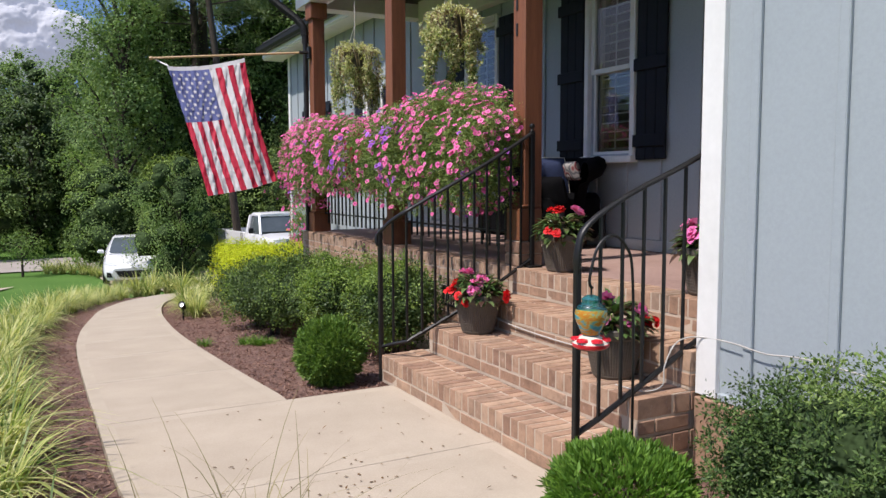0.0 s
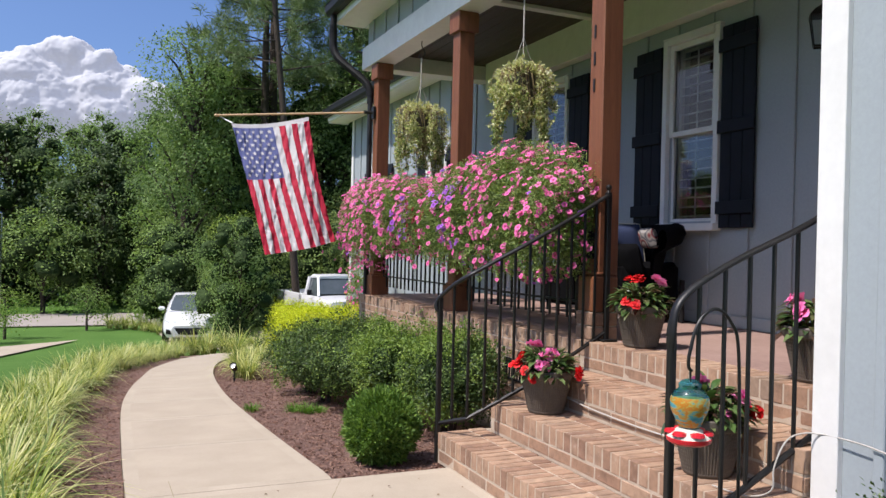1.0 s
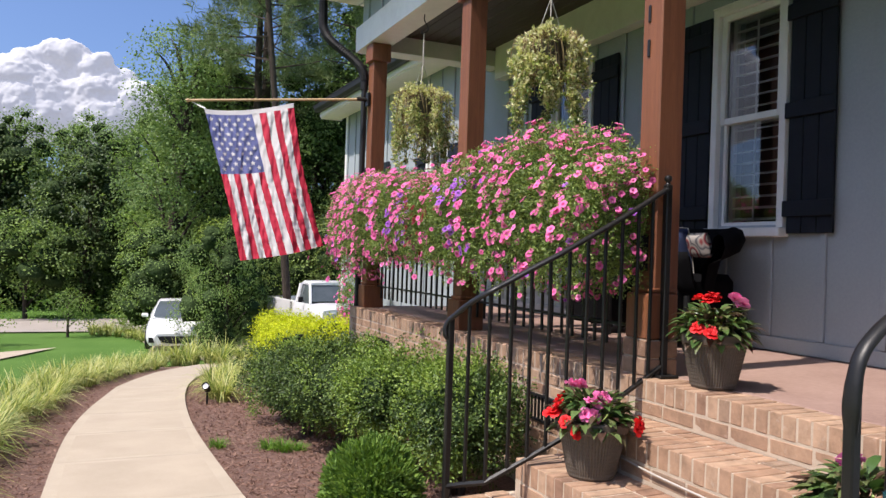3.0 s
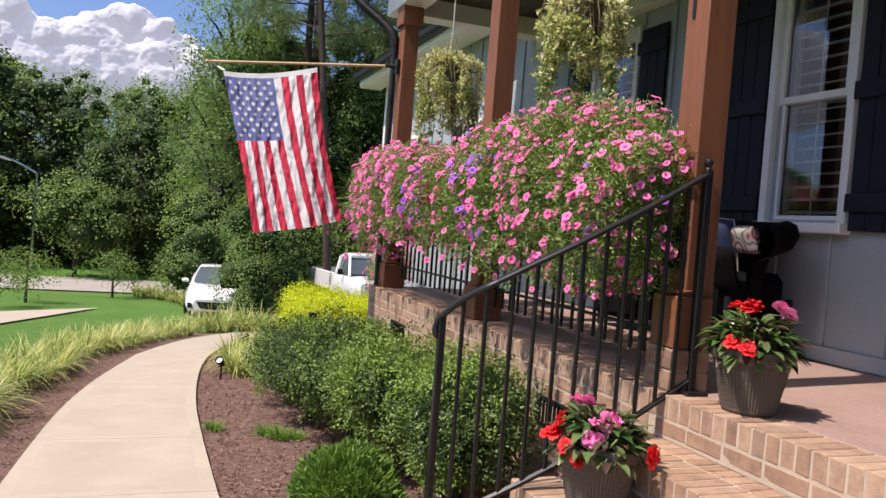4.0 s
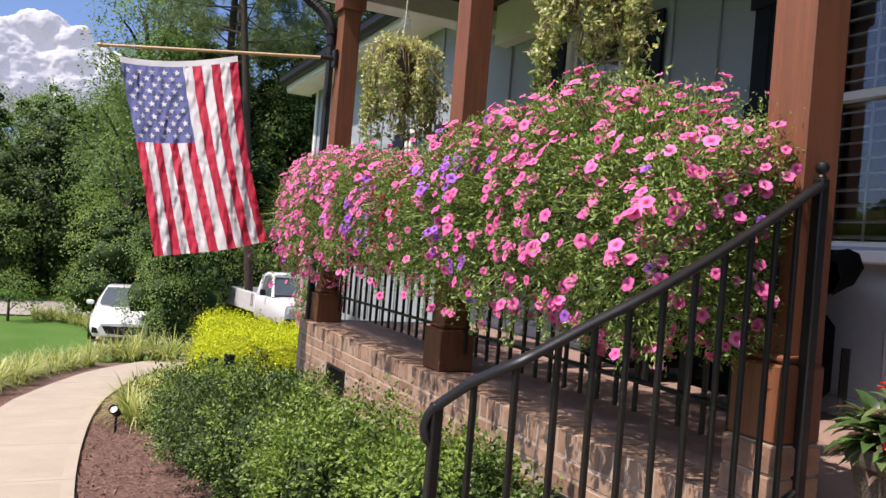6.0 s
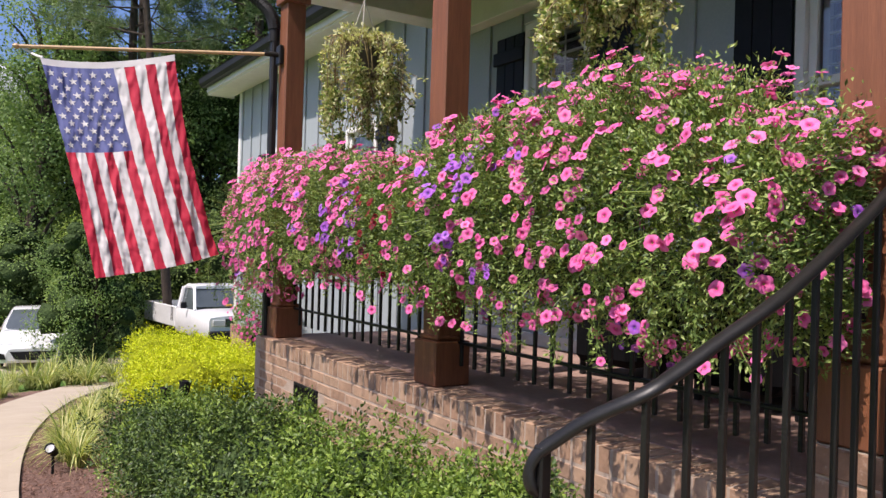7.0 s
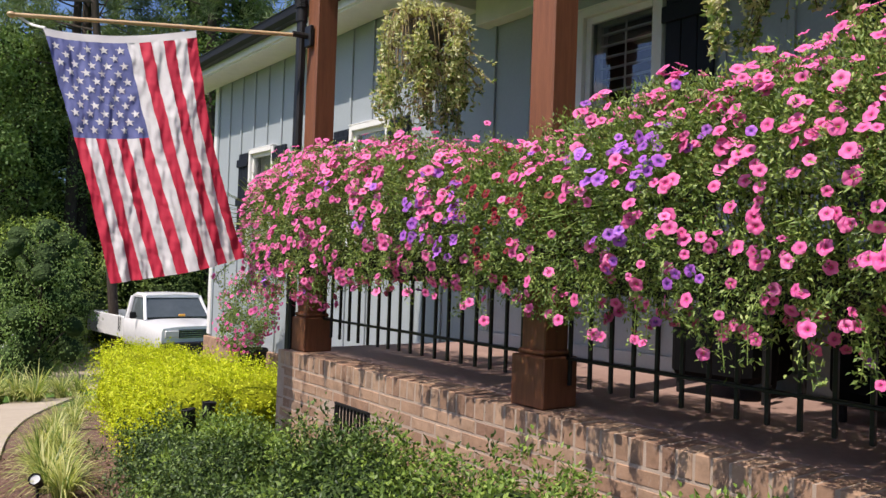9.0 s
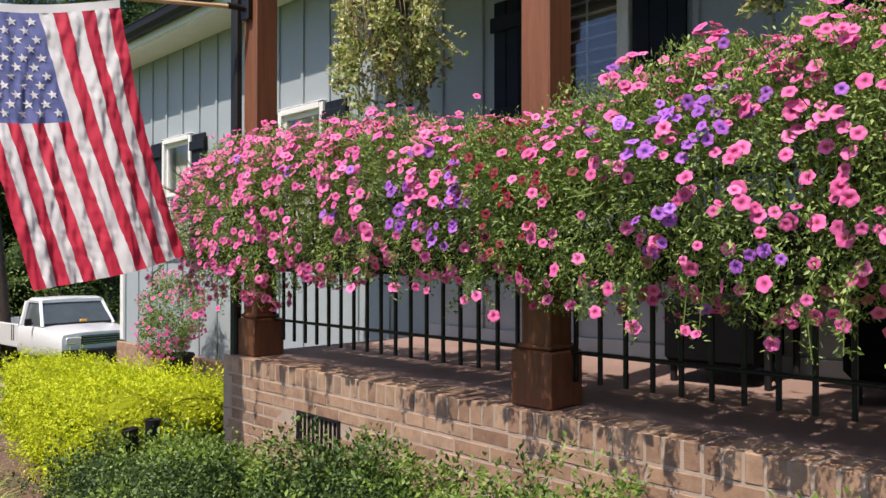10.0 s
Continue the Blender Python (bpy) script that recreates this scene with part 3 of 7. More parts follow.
def wall_cells(me, x0, x1, y0, y1, z0, z1, holes):
    """A wall along y with openings through it; holes are (y0, y1, z0, z1)."""
    cuts = sorted({y0, y1, *[h[0] for h in holes], *[h[1] for h in holes]})
    for a, b in zip(cuts, cuts[1:]):
        mid, z = (a + b) / 2, z0
        for h in sorted((h for h in holes if h[0] < mid < h[1]), key=lambda h: h[2]):
            me.box(((x0 + x1) / 2, mid, (z + h[2]) / 2), (x1 - x0, b - a, h[2] - z), 0.0002)
            z = h[3]
        me.box(((x0 + x1) / 2, mid, (z + z1) / 2), (x1 - x0, b - a, z1 - z), 0.0002)
    return me


# window outer trims: (y0, y1, z0, z1)
W1, W2 = (5.065, 5.730, 1.44, 3.06), (7.22, 7.93, 1.44, 3.06)
W4, W3 = (10.30, 11.03, 1.35, 2.65), (12.83, 13.56, 1.35, 2.65)


def hole(w):
    return (w[0] + 0.08, w[1] - 0.08, w[2] + 0.08, w[3] - 0.08)


wall = solid("wall_front", wall_cells(Mesh(), XW, XW + 0.18, 2.3, 14.85, -0.9, 3.9, [hole(w) for w in (W1, W2, W3, W4)]), MAT["siding"],
             "blue-grey board-and-batten house wall along the porch", "wall")


def battens(parent, x, ys, z0, z1, holes=(), face=-1):
    """Vertical cover strips on a wall, left out where a window stands."""
    cache = {}
    for y in ys:
        runs, z = [], z0
        for h in sorted((h for h in holes if h[0] - 0.03 < y < h[1] + 0.03), key=lambda h: h[2]):
            runs.append((z, h[2]))
            z = h[3]
        runs.append((z, z1))
        for a, b in runs:
            if b - a < 0.05:
                continue
            key = round(b - a, 3)
            if key not in cache:
                cache[key] = Mesh().box((0, 0, 0), (0.02, 0.042, key), 0.004).data("batten", MAT["siding"])
            part("batten", cache[key], None, parent, loc=(x + face * 0.0105, y, (a + b) / 2))


battens(wall, XW, [2.75 + 0.406 * i for i in range(16)], ZP + 0.098, 3.34, [W1, W2])
battens(wall, XW, [9.45 + 0.406 * i for i in range(14)], 0.22, 3.66, [W3, W4])
part("baseboard", Mesh().box((XW - 0.012, 5.7, ZP + 0.05), (0.022, 6.6, 0.09), 0.003), MAT["siding"], wall)
part("foundation", Mesh().box((XW - 0.03, 12.0, -0.35), (0.06, 5.74, 1.1), 0.004), MAT["brick"], wall, "brick foundation course under the siding")
part("corner_board", Mesh().box((XW - 0.012, 14.80, 1.95), (0.03, 0.10, 3.45), 0.003), MAT["white"], wall, "white corner board")
part("end_wall", Mesh().box((7.5, 14.76, 1.5), (5.5, 0.17, 4.8), 0.001), MAT["siding"], wall)

# wing beside the steps
wing = solid("wall_wing", Mesh().box((XG + 0.09, -3.0, 2.0), (0.18, 2 * (YG + 3.0) - 0.004, 4.6), 0.001), MAT["siding"],
             "sunlit blue-grey board-and-batten wing wall with white corner board", "wall")
part("side_wall", Mesh().box(((XG + XW) / 2 + 0.06, YG - 0.095, 2.0), (XW - XG - 0.12, 0.18, 4.6), 0.001), MAT["siding"], wing)
part("corner_board", Mesh().box((XG - 0.013, YG - 0.055, 1.86), (0.03, 0.115, 3.04), 0.003), MAT["white"], wing, "white corner board")
part("corner_board", Mesh().box((XG + 0.045, YG + 0.008, 1.86), (0.09, 0.025, 3.04), 0.003), MAT["white"], wing, "white corner board")
battens(wing, XG, [2.222 - 0.386 * i for i in range(16)], 0.35, 3.4)
part("foundation", Mesh().box((XG - 0.02, -3.0, -0.07), (0.05, 2 * (YG + 3.0) - 0.02, 0.80), 0.004), MAT["brick"], wing, "brick foundation under the wing")
part("skirt", Mesh().box((XG - 0.008, -3.0, 0.35), (0.03, 2 * (YG + 3.0) - 0.24, 0.03), 0.003), MAT["siding"], wing)

# back and far sides close the house
hb = Mesh()
hb.box((10.2, 4.3, 1.5), (0.18, 20.9, 4.8), 0.001)
hb.box((6.4, -6.1, 1.5), (7.4, 0.18, 4.8), 0.001)
solid("wall_back", hb, MAT["siding"], "plain blue-grey rear walls of the house", "wall")

# porch header, ceiling and roof
header = thing("porch_header", (0, 0, 0), "white painted porch header beam with boxed soffit", "beam", kind="structure")
Z0, Z1, YH = 3.34, 3.60, 9.29
part("beam", Mesh().box((3.06, (YH + YG) / 2, (Z0 + Z1) / 2), (0.24, YH - YG - 0.01, Z1 - Z0), 0.004), MAT["white"], header)
part("beam", Mesh().box(((3.18 + XW) / 2, YH - 0.12, (Z0 + Z1) / 2), (XW - 3.18 - 0.004, 0.24, Z1 - Z0 - 0.006), 0.004), MAT["white"], header)
part("beam", Mesh().box((XW - 0.07, (YH + YG) / 2 - 0.17, 3.375), (0.13, YH - YG - 0.36, 0.41), 0.004), MAT["white"], header)
for y in (6.665, 4.50):
    part("cross_beam", Mesh().box(((3.18 + XW - 0.14) / 2, y, 3.496), (XW - 3.18 - 0.15, 0.09, 0.036), 0.004), MAT["white"], header)
cm = Mesh()
for i in range(10):
    cm.box((3.2 + 0.135 * i + 0.0675, (YH + YG) / 2, 3.53), (0.131, YH - YG - 0.3, 0.03), 0.004)
solid("ceiling", cm, MAT["ceiling_wood"], "dark stained tongue-and-groove porch ceiling", "ceiling")
upper = solid("wall_upper", Mesh().box((3.08, (9.23 - 6) / 2, 3.85), (0.18, 15.2, 0.48), 0.001), MAT["siding"], "blue-grey siding band above the porch header", "wall")
part("end_wall", Mesh().box((3.9, 9.14, 3.85), (1.4, 0.18, 0.478), 0.001), MAT["siding"], upper)
battens(upper, 2.99, [9.0 - 0.406 * i for i in range(30)], 3.605, 3.88)
roof = thing("roof", (0, 0, 0), "dark shingled roof with white soffit and gutters", "roof", kind="structure")


def roof_slab(name, x0, x1, y0, y1, z0, z1, mat, th=0.12):
    ring = [(x0, y0, z0), (x1, y0, z1), (x1, y1, z1), (x0, y1, z0)]
    return part(name, Mesh().prism(ring, (0, 0, th)), mat, roof)


roof_slab("shingles", 2.66, 7.2, -6.6, 9.44, 4.02, 6.6, MAT["roof"])
roof_slab("shingles", 10.8, 7.2, -6.6, 15.3, 4.0, 6.6, MAT["roof"])
roof_slab("shingles", 4.17, 7.2, 9.60, 15.3, 3.86, 5.6, MAT["roof"])
part("soffit", Mesh().box((2.83, 1.42, 3.90), (0.33, 16.0, 0.03), 0.002), MAT["white"], roof, "white soffit")
part("soffit", Mesh().box((4.2, 9.33, 3.9), (2.38, 0.18, 0.03), 0.002), MAT["white"], roof, "white soffit")
part("soffit", Mesh().box((4.35, 12.4, 3.66), (0.36, 5.7, 0.03), 0.002), MAT["white"], roof, "white soffit")
part("fascia", Mesh().box((2.65, 1.42, 3.98), (0.03, 16.0, 0.19), 0.003), MAT["white"], roof)
part("fascia", Mesh().box((4.16, 12.4, 3.75), (0.03, 5.7, 0.17), 0.003), MAT["white"], roof)
part("rake_board", Mesh().prism([(2.64, 9.425, 3.9), (7.2, 9.425, 6.5), (7.2, 9.425, 6.7), (2.64, 9.425, 4.1)], (0, 0.03, 0)), MAT["white"], roof)
part("end_soffit", Mesh().box((4.36, 15.24, 3.7), (0.40, 0.03, 0.14), 0.003), MAT["white"], roof)


def gutter(x, y0, y1, z):
    me = Mesh()
    prof = [(0.0, 0.0), (-0.075, 0.0), (-0.105, 0.045), (-0.115, 0.115), (-0.125, 0.12), (-0.12, 0.125), (-0.10, 0.12), (-0.09, 0.05), (-0.07, 0.012), (-0.005, 0.012), (-0.005, 0.12), (0.0, 0.12)]
    me.prism([(x + a, y0, z + b) for a, b in prof], (0, y1 - y0, 0))
    return part("gutter", me, MAT["dark_metal"], roof, "dark bronze gutter")


gutter(2.63, -6.5, 9.46, 3.97)
gutter(4.14, 9.62, 15.28, 3.74)

spout = thing("downspout", (2.955, 8.985, ground_z(0, 9.05)), "black downspout running down beside the porch post", "downspout")
gz = ground_z(0, 9.05)
elbow = arc([(-0.36, 0.36, 3.99 - gz), (-0.36, 0.36, 3.72 - gz), (-0.35, 0.35, 3.56 - gz), (-0.28, 0.28, 3.42 - gz), (-0.08, 0.07, 3.19 - gz), (-0.01, 0.01, 3.06 - gz), (0, 0, 2.90 - gz)], 7)
part("upper_pipe", Mesh().tube(elbow, 0.040, 10), MAT["black_plastic"], spout, "ribbed black flexible elbow", smooth=True)
rib = Mesh()
for a, b in zip(elbow[4:-4], elbow[5:-4]):
    d = (b - a).normalized() * 0.006
    for p0 in (a, (a + b) / 2):
        rib.tube([p0 - d, p0 + d], 0.047, 10)
part("rib", rib, MAT["black_plastic"], spout)
part("pipe", Mesh().box((0, 0, (2.94 - gz) / 2), (0.05, 0.07, 2.94 - gz), 0.012), MAT["dark_metal"], spout)


def window(name, w, x, label, louvers):
    """A sash window: trim, frame, two sashes with glass and, behind, louvred blinds."""
    y0, y1, z0, z1 = w
    win = thing(name, (x, (y0 + y1) / 2, z0), label, "window", kind="structure")
    hw, h = (y1 - y0) / 2, z1 - z0
    t = 0.055
    for s in (-1, 1):
        part("trim", Mesh().box((-0.022, s * (hw - t / 2), h / 2), (0.05, t, h - 0.003), 0.004), MAT["white"], win)
    part("trim", Mesh().box((-0.026, 0, h - t / 2), (0.056, 2 * (hw - t) - 0.002, t), 0.004), MAT["white"], win)
    part("head_cap", Mesh().box((-0.026, 0, h + 0.006), (0.058, 2 * hw + 0.004, 0.010), 0.003), MAT["white"], win)
    part("window_sill", Mesh().box((-0.04, 0, 0.03), (0.09, 2 * hw + 0.02, 0.06), 0.006), MAT["white"], win)
    iw, zb, zt = hw - t, 0.06, h - t
    zm = (zb + zt) / 2
    for k, (a, b, dx) in enumerate(((zb, zm + 0.02, 0.02), (zm - 0.02, zt, 0.0))):
        sash = part("sash", Mesh().box((dx, -iw + 0.024, (a + b) / 2), (0.03, 0.045, b - a), 0.003).box((dx, iw - 0.024, (a + b) / 2), (0.03, 0.045, b - a), 0.003)
                    .box((dx, 0, a + 0.022), (0.03, 2 * iw - 0.094, 0.044), 0.003).box((dx, 0, b - 0.022), (0.03, 2 * iw - 0.094, 0.044), 0.003), MAT["white"], win)
        pane = part("pane", Mesh().add([(dx + 0.006, -iw + 0.044, a + 0.042), (dx + 0.006, -iw + 0.044, b - 0.042), (dx + 0.006, iw - 0.044, b - 0.042), (dx + 0.006, iw - 0.044, a + 0.042)], [(0, 1, 2, 3)]), MAT["glass"], sash)
        pane.visible_shadow = False
    if louvers:
        sl = Mesh().box((0, 0, 0), (0.07, 2 * iw - 0.13, 0.011), 0.004, Euler((0, radians(-12), 0)).to_matrix()).data("slat", MAT["blind"])
        n = int((zt - zb - 0.06) / 0.078)
        for i in range(n):
            if abs(i - n / 2) > 0.7:
                part("slat", sl, None, win, loc=(0.085, 0, zb + 0.07 + i * 0.078))
        bm = Mesh()
        for s in (-1, 1):
            bm.box((0.085, s * (iw - 0.03), h / 2), (0.03, 0.06, zt - zb), 0.003)
        bm.box((0.085, 0, zm), (0.03, 2 * iw - 0.125, 0.06), 0.003).box((0.085, 0, zb + 0.025), (0.03, 2 * iw - 0.125, 0.05), 0.003).box((0.085, 0, zt - 0.025), (0.03, 2 * iw - 0.125, 0.05), 0.003)
        bm.box((0.044, 0, (zb + zt) / 2), (0.010, 0.014, zt - zb - 0.1), 0.003)
        part("blind_frame", bm, MAT["blind"], win, "white louvred interior blind")
    else:
        sheer = Mesh()
        sheer.grid([[(0.10 + 0.012 * math.sin(k * 1.9), -iw + 0.02 + 2 * (iw - 0.02) * k / 40, z) for k in range(41)] for z in (zb, zt)])
        part("curtain", sheer, MAT["blind"], win, "pale drawn curtain", smooth=60)
    # dark box closing the window; the room's dimness is in its colour
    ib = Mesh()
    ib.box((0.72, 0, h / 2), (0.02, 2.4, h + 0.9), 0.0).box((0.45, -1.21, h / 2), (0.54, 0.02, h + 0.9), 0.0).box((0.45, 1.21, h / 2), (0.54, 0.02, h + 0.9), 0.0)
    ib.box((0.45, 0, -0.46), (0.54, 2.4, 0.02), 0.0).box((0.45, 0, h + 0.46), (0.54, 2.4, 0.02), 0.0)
    part("room", ib, MAT["interior"], win, "plain dark box standing for the unlit room behind the glass")
    return win


window("window_1", W1, XW, "white double-hung window with louvred blinds, reflecting the garden", True)
window("window_2", W2, XW, "white double-hung window with louvred blinds behind the baskets", True)
window("window_3", W3, XW, "small white window in the sunlit siding", False)
window("window_4", W4, XW, "small white window in the sunlit siding behind the flowers", False)


def shutter(y0, y1, z0, z1):
    """A board-and-batten shutter: vertical boards held by cleats."""
    sh = thing("shutter", (XW - 0.012, (y0 + y1) / 2, z0), "navy-black wooden board-and-batten window shutter", "shutter", "window shutters")
    w, h = y1 - y0, z1 - z0
    n = 3
    for i in range(n):
        part("board", Mesh().box((-0.018, -w / 2 + w * (i + 0.5) / n, h / 2), (0.022, w / n - 0.005, h), 0.004), MAT["shutter"], sh)
    for f in (0.10, 0.5, 0.90):
        part("cleat", Mesh().box((-0.041, 0, h * f), (0.022, w + 0.03, 0.10), 0.004), MAT["shutter"], sh)


shutter(4.70, 5.045, 1.46, 3.02)
shutter(5.75, 6.10, 1.46, 3.02)
shutter(6.855, 7.20, 1.46, 3.02)
shutter(7.95, 8.29, 1.46, 3.02)
for w in (W3, W4):
    shutter(w[0] - 0.33, w[0] - 0.02, w[2] + 0.03, w[3] - 0.02)
    shutter(w[1] + 0.02, w[1] + 0.33, w[2] + 0.03, w[3] - 0.02)

# porch floor and its brick wall core
solid("porch_floor", Mesh().box(((XP + 0.204 + XW) / 2, (YE + YG) / 2, ZP - 0.06), (XW - XP - 0.206, YE - YG - 0.01, 0.12), 0.003), MAT["porch"],
      "reddish-brown porch floor, worn and partly sunlit", "floor")
core = Mesh()
core.box((XP + 0.1025, (YE + YS1) / 2 + 0.004, 0.124), (0.20, YE - YS1 - 0.012, 1.147), 0.0)
core.box(((XP + XW) / 2, YE - 0.055, -0.02), (XW - XP, 0.10, 1.2), 0.0)
porch_wall = solid("porch_wall", core, MAT["mortar_wall"], "brown brick porch wall with rowlock cap and tan mortar", "brick wall")
score = Mesh()
for i in range(4):
    xf = XP - 0.307 * (3 - i)
    z = 0.175 * (i + 1)
    ye = YS1 + (0.09 if i == 0 else 0)
    score.box(((xf + 3.2) / 2 + 0.00125, (YS0 + ye) / 2, z - 0.0895), (3.2 - xf - 0.0025, ye - YS0 - 0.005, 0.175 - 0.004), 0.0)
brick_steps = solid("brick_steps", score, MAT["mortar"], "four brown brick entrance steps with rowlock treads", "steps")


# posts
def post(y, base_z, slim=0.0):
    """A square stained post with a boxed base and a cap."""
    top = Z0
    h = top - base_z
    ps = thing("porch_post", (3.055, y, base_z), "square reddish-brown stained wooden porch post", "post", "porch posts")
    part("shaft", Mesh().box((0, 0, h / 2), (0.145, 0.145, h), 0.006), MAT["wood"], ps)
    part("base", Mesh().box((-slim / 2, 0, 0.11), (0.205 - slim * 0.6, 0.205 - slim * 0.5, 0.22), 0.006), MAT["wood"], ps, "boxed wooden base")
    part("base_cap", Mesh().box((-slim / 3, 0, 0.235), (0.17 - slim * 0.2, 0.17 - slim * 0.2, 0.024), 0.008), MAT["wood"], ps)
    part("cap", Mesh().box((0, 0, h - 0.09), (0.20, 0.20, 0.178), 0.006), MAT["wood"], ps, "boxed wooden cap")
    return ps


p1 = post(4.50, 0.88, 0.05)
post(6.665, ZP + 0.002)
post(8.87, ZP + 0.002)
# bars standing where the number of the house is
for i, z in enumerate((1.79, 1.62, 1.45)):
    part("number_plate", Mesh().box((-0.0765, 0.02, z - 0.02), (0.008, 0.018, 0.085), 0.003), MAT["iron"], p1, "dark metal mark on the post")
pier = thing("brick_pier", (3.055, 4.50, ZP), "short brown brick pier under the porch post", "pier")
part("core", Mesh().box((-0.03, 0, 0.0885), (0.164, 0.184, 0.177), 0.0), MAT["mortar"], pier)
for k in range(2):
    for s in (-1, 1):
        part("brick", Mesh().box((s * 0.046 - 0.03, 0, 0.046 + k * 0.088), (0.084, 0.20, 0.080), 0.004), MAT["brick"], pier)

# ---- railings ----
YB = 3.10
for name_y0, name_y1 in ((4.574, 6.592), (6.738, 8.797)):
    rail = thing("porch_railing", (YB, name_y0, ZP), "black wrought-iron porch railing with square balusters", "railing", "porch railings")
    ln = name_y1 - name_y0
    part("top_rail", Mesh().box((0, ln / 2, 0.88), (0.045, ln, 0.018), 0.004), MAT["iron"], rail)
    part("bottom_rail", Mesh().box((0, ln / 2, 0.215), (0.03, ln, 0.014), 0.003), MAT["iron"], rail)
    n = int(ln / 0.114)
    bal = Mesh().box((0, 0, 0.483), (0.016, 0.016, 0.776), 0.002).data("baluster", MAT["iron"])
    for i in range(n + 1):
        part("baluster", bal, None, rail, loc=(0, (ln - n * 0.114) / 2 + i * 0.114 + 0.001, 0.004))


# handrail lines from the porch newel down to the scroll, and the feet of the balusters
RAIL_FAR = [(1.09, 0.0, 1.612), (0.80, -0.035, 1.455), (0.492, -0.061, 1.298), (0.315, -0.043, 1.205), (0.20, -0.028, 1.142), (0.134, -0.010, 1.104), (0.08, 0.075, 1.047),
            (0.045, 0.135, 0.995), (0.022, 0.165, 0.962), (0.010, 0.175, 0.925), (0.014, 0.170, 0.893), (0.030, 0.160, 0.876)]
RAIL_NEAR = [(1.09, 0.0, 1.60), (0.667, 0.0, 1.392), (0.318, 0.0, 1.25), (0.146, 0.0, 1.168), (0.07, 0.0, 1.122), (0.022, 0.0, 1.075), (0.003, 0.0, 1.02), (-0.004, 0.0, 0.95), (-0.002, 0.0, 0.88)]
BALS_FAR = [(0.08, 0.075), (0.134, -0.014), (0.232, -0.030), (0.320, -0.043), (0.408, -0.052), (0.50, -0.061), (0.60, -0.056), (0.70, -0.047), (0.80, -0.035), (0.90, -0.023), (0.99, -0.012)]
BALS_NEAR = [(0.12 + k * 0.119, 0.0) for k in range(8)]


def stair_rail(y, dx, path, bals, foot):
    """A sloping hand rail with a turned-down scroll, posts, balusters and a bottom bar."""
    sr = thing("stair_railing", (1.94 + dx, y, 0), "black wrought-iron stair railing with scrolled handrail end", "railing", "stair railings")

    def rail_z(x):
        for (a, _, za), (b, _, zb) in zip(path, path[1:]):
            if b <= x <= a:
                return zb + (za - zb) * (x - b) / max(a - b, 1e-6)
        return path[0][2]
    part("post", Mesh().box((foot[0], foot[1], 0.49), (0.028, 0.028, 0.98), 0.004), MAT["iron"], sr)
    newel = part("newel", Mesh().box((1.085, 0, ZP + 0.465), (0.034, 0.034, 0.925), 0.004), MAT["iron"], sr)
    part("newel_foot", Mesh().box((1.085, 0, ZP + 0.008), (0.11, 0.11, 0.012), 0.003), MAT["iron"], newel)
    part("finial", Mesh().lathe([(0.001, 0.0), (0.014, 0.002), (0.009, 0.010), (0.016, 0.018), (0.020, 0.029), (0.016, 0.041), (0.001, 0.048)], 12, (1.085, 0, ZP + 0.928)), MAT["iron"], newel, smooth=True)
    line = arc(path, 5)
    rs = [0.019] * (len(line) - 12) + [0.019, 0.020, 0.021, 0.021, 0.022, 0.022, 0.021, 0.019, 0.017, 0.015, 0.012, 0.009]
    part("handrail", Mesh().tube(line, rs, 10, flat=0.62), MAT["iron"], sr, "smooth moulded handrail", smooth=60)
    low = [(foot[0], foot[1], 0.225)] + [(x, yy, 0.49 + (x - 0.55) * 0.5) for x, yy in bals] + [(1.085, 0, 0.757)]
    part("bottom_bar", Mesh().tube(low, 0.013, 6), MAT["iron"], sr)
    for x, yy in bals:
        z0, z1 = 0.49 + (x - 0.55) * 0.5, rail_z(x) - 0.008
        part("baluster", Mesh().box((x, yy, (z0 + z1) / 2), (0.014, 0.014, z1 - z0), 0.002), MAT["iron"], sr)
    return sr


stair_rail(4.40, 0.0, RAIL_FAR, BALS_FAR, (0.03, 0.16))
stair_rail(2.56, 0.05, RAIL_NEAR, BALS_NEAR, (0.0, 0.0))


# ---- vents in the porch wall ----
def vent(y0, y1, z0, z1):
    v = thing("foundation_vent", (XP, (y0 + y1) / 2, z0), "black louvred foundation vent set in the brick", "vent", "foundation vents")
    w, h = y1 - y0, z1 - z0
    part("frame", Mesh().box((0.0, 0, 0.008), (0.02, w, 0.016), 0.002).box((0.0, 0, h - 0.008), (0.02, w, 0.016), 0.002)
         .box((0.0, -w / 2 + 0.008, h / 2), (0.02, 0.016, h - 0.034), 0.002).box((0.0, w / 2 - 0.008, h / 2), (0.02, 0.016, h - 0.034), 0.002), MAT["black_plastic"], v)
    # black sheet in place of the dark recess behind the slats
    part("backing", Mesh().box((0.012, 0, h / 2), (0.006, w - 0.03, h - 0.03), 0.001), MAT["black_plastic"], v)
    for i in range(9):
        part("slat", Mesh().box((-0.004, -w / 2 + w * (i + 1) / 10, h / 2), (0.016, 0.007, h - 0.03), 0.001), MAT["black_plastic"], v)


vent(5.06, 5.45, 0.31, 0.465)
vent(7.83, 8.21, 0.31, 0.48)


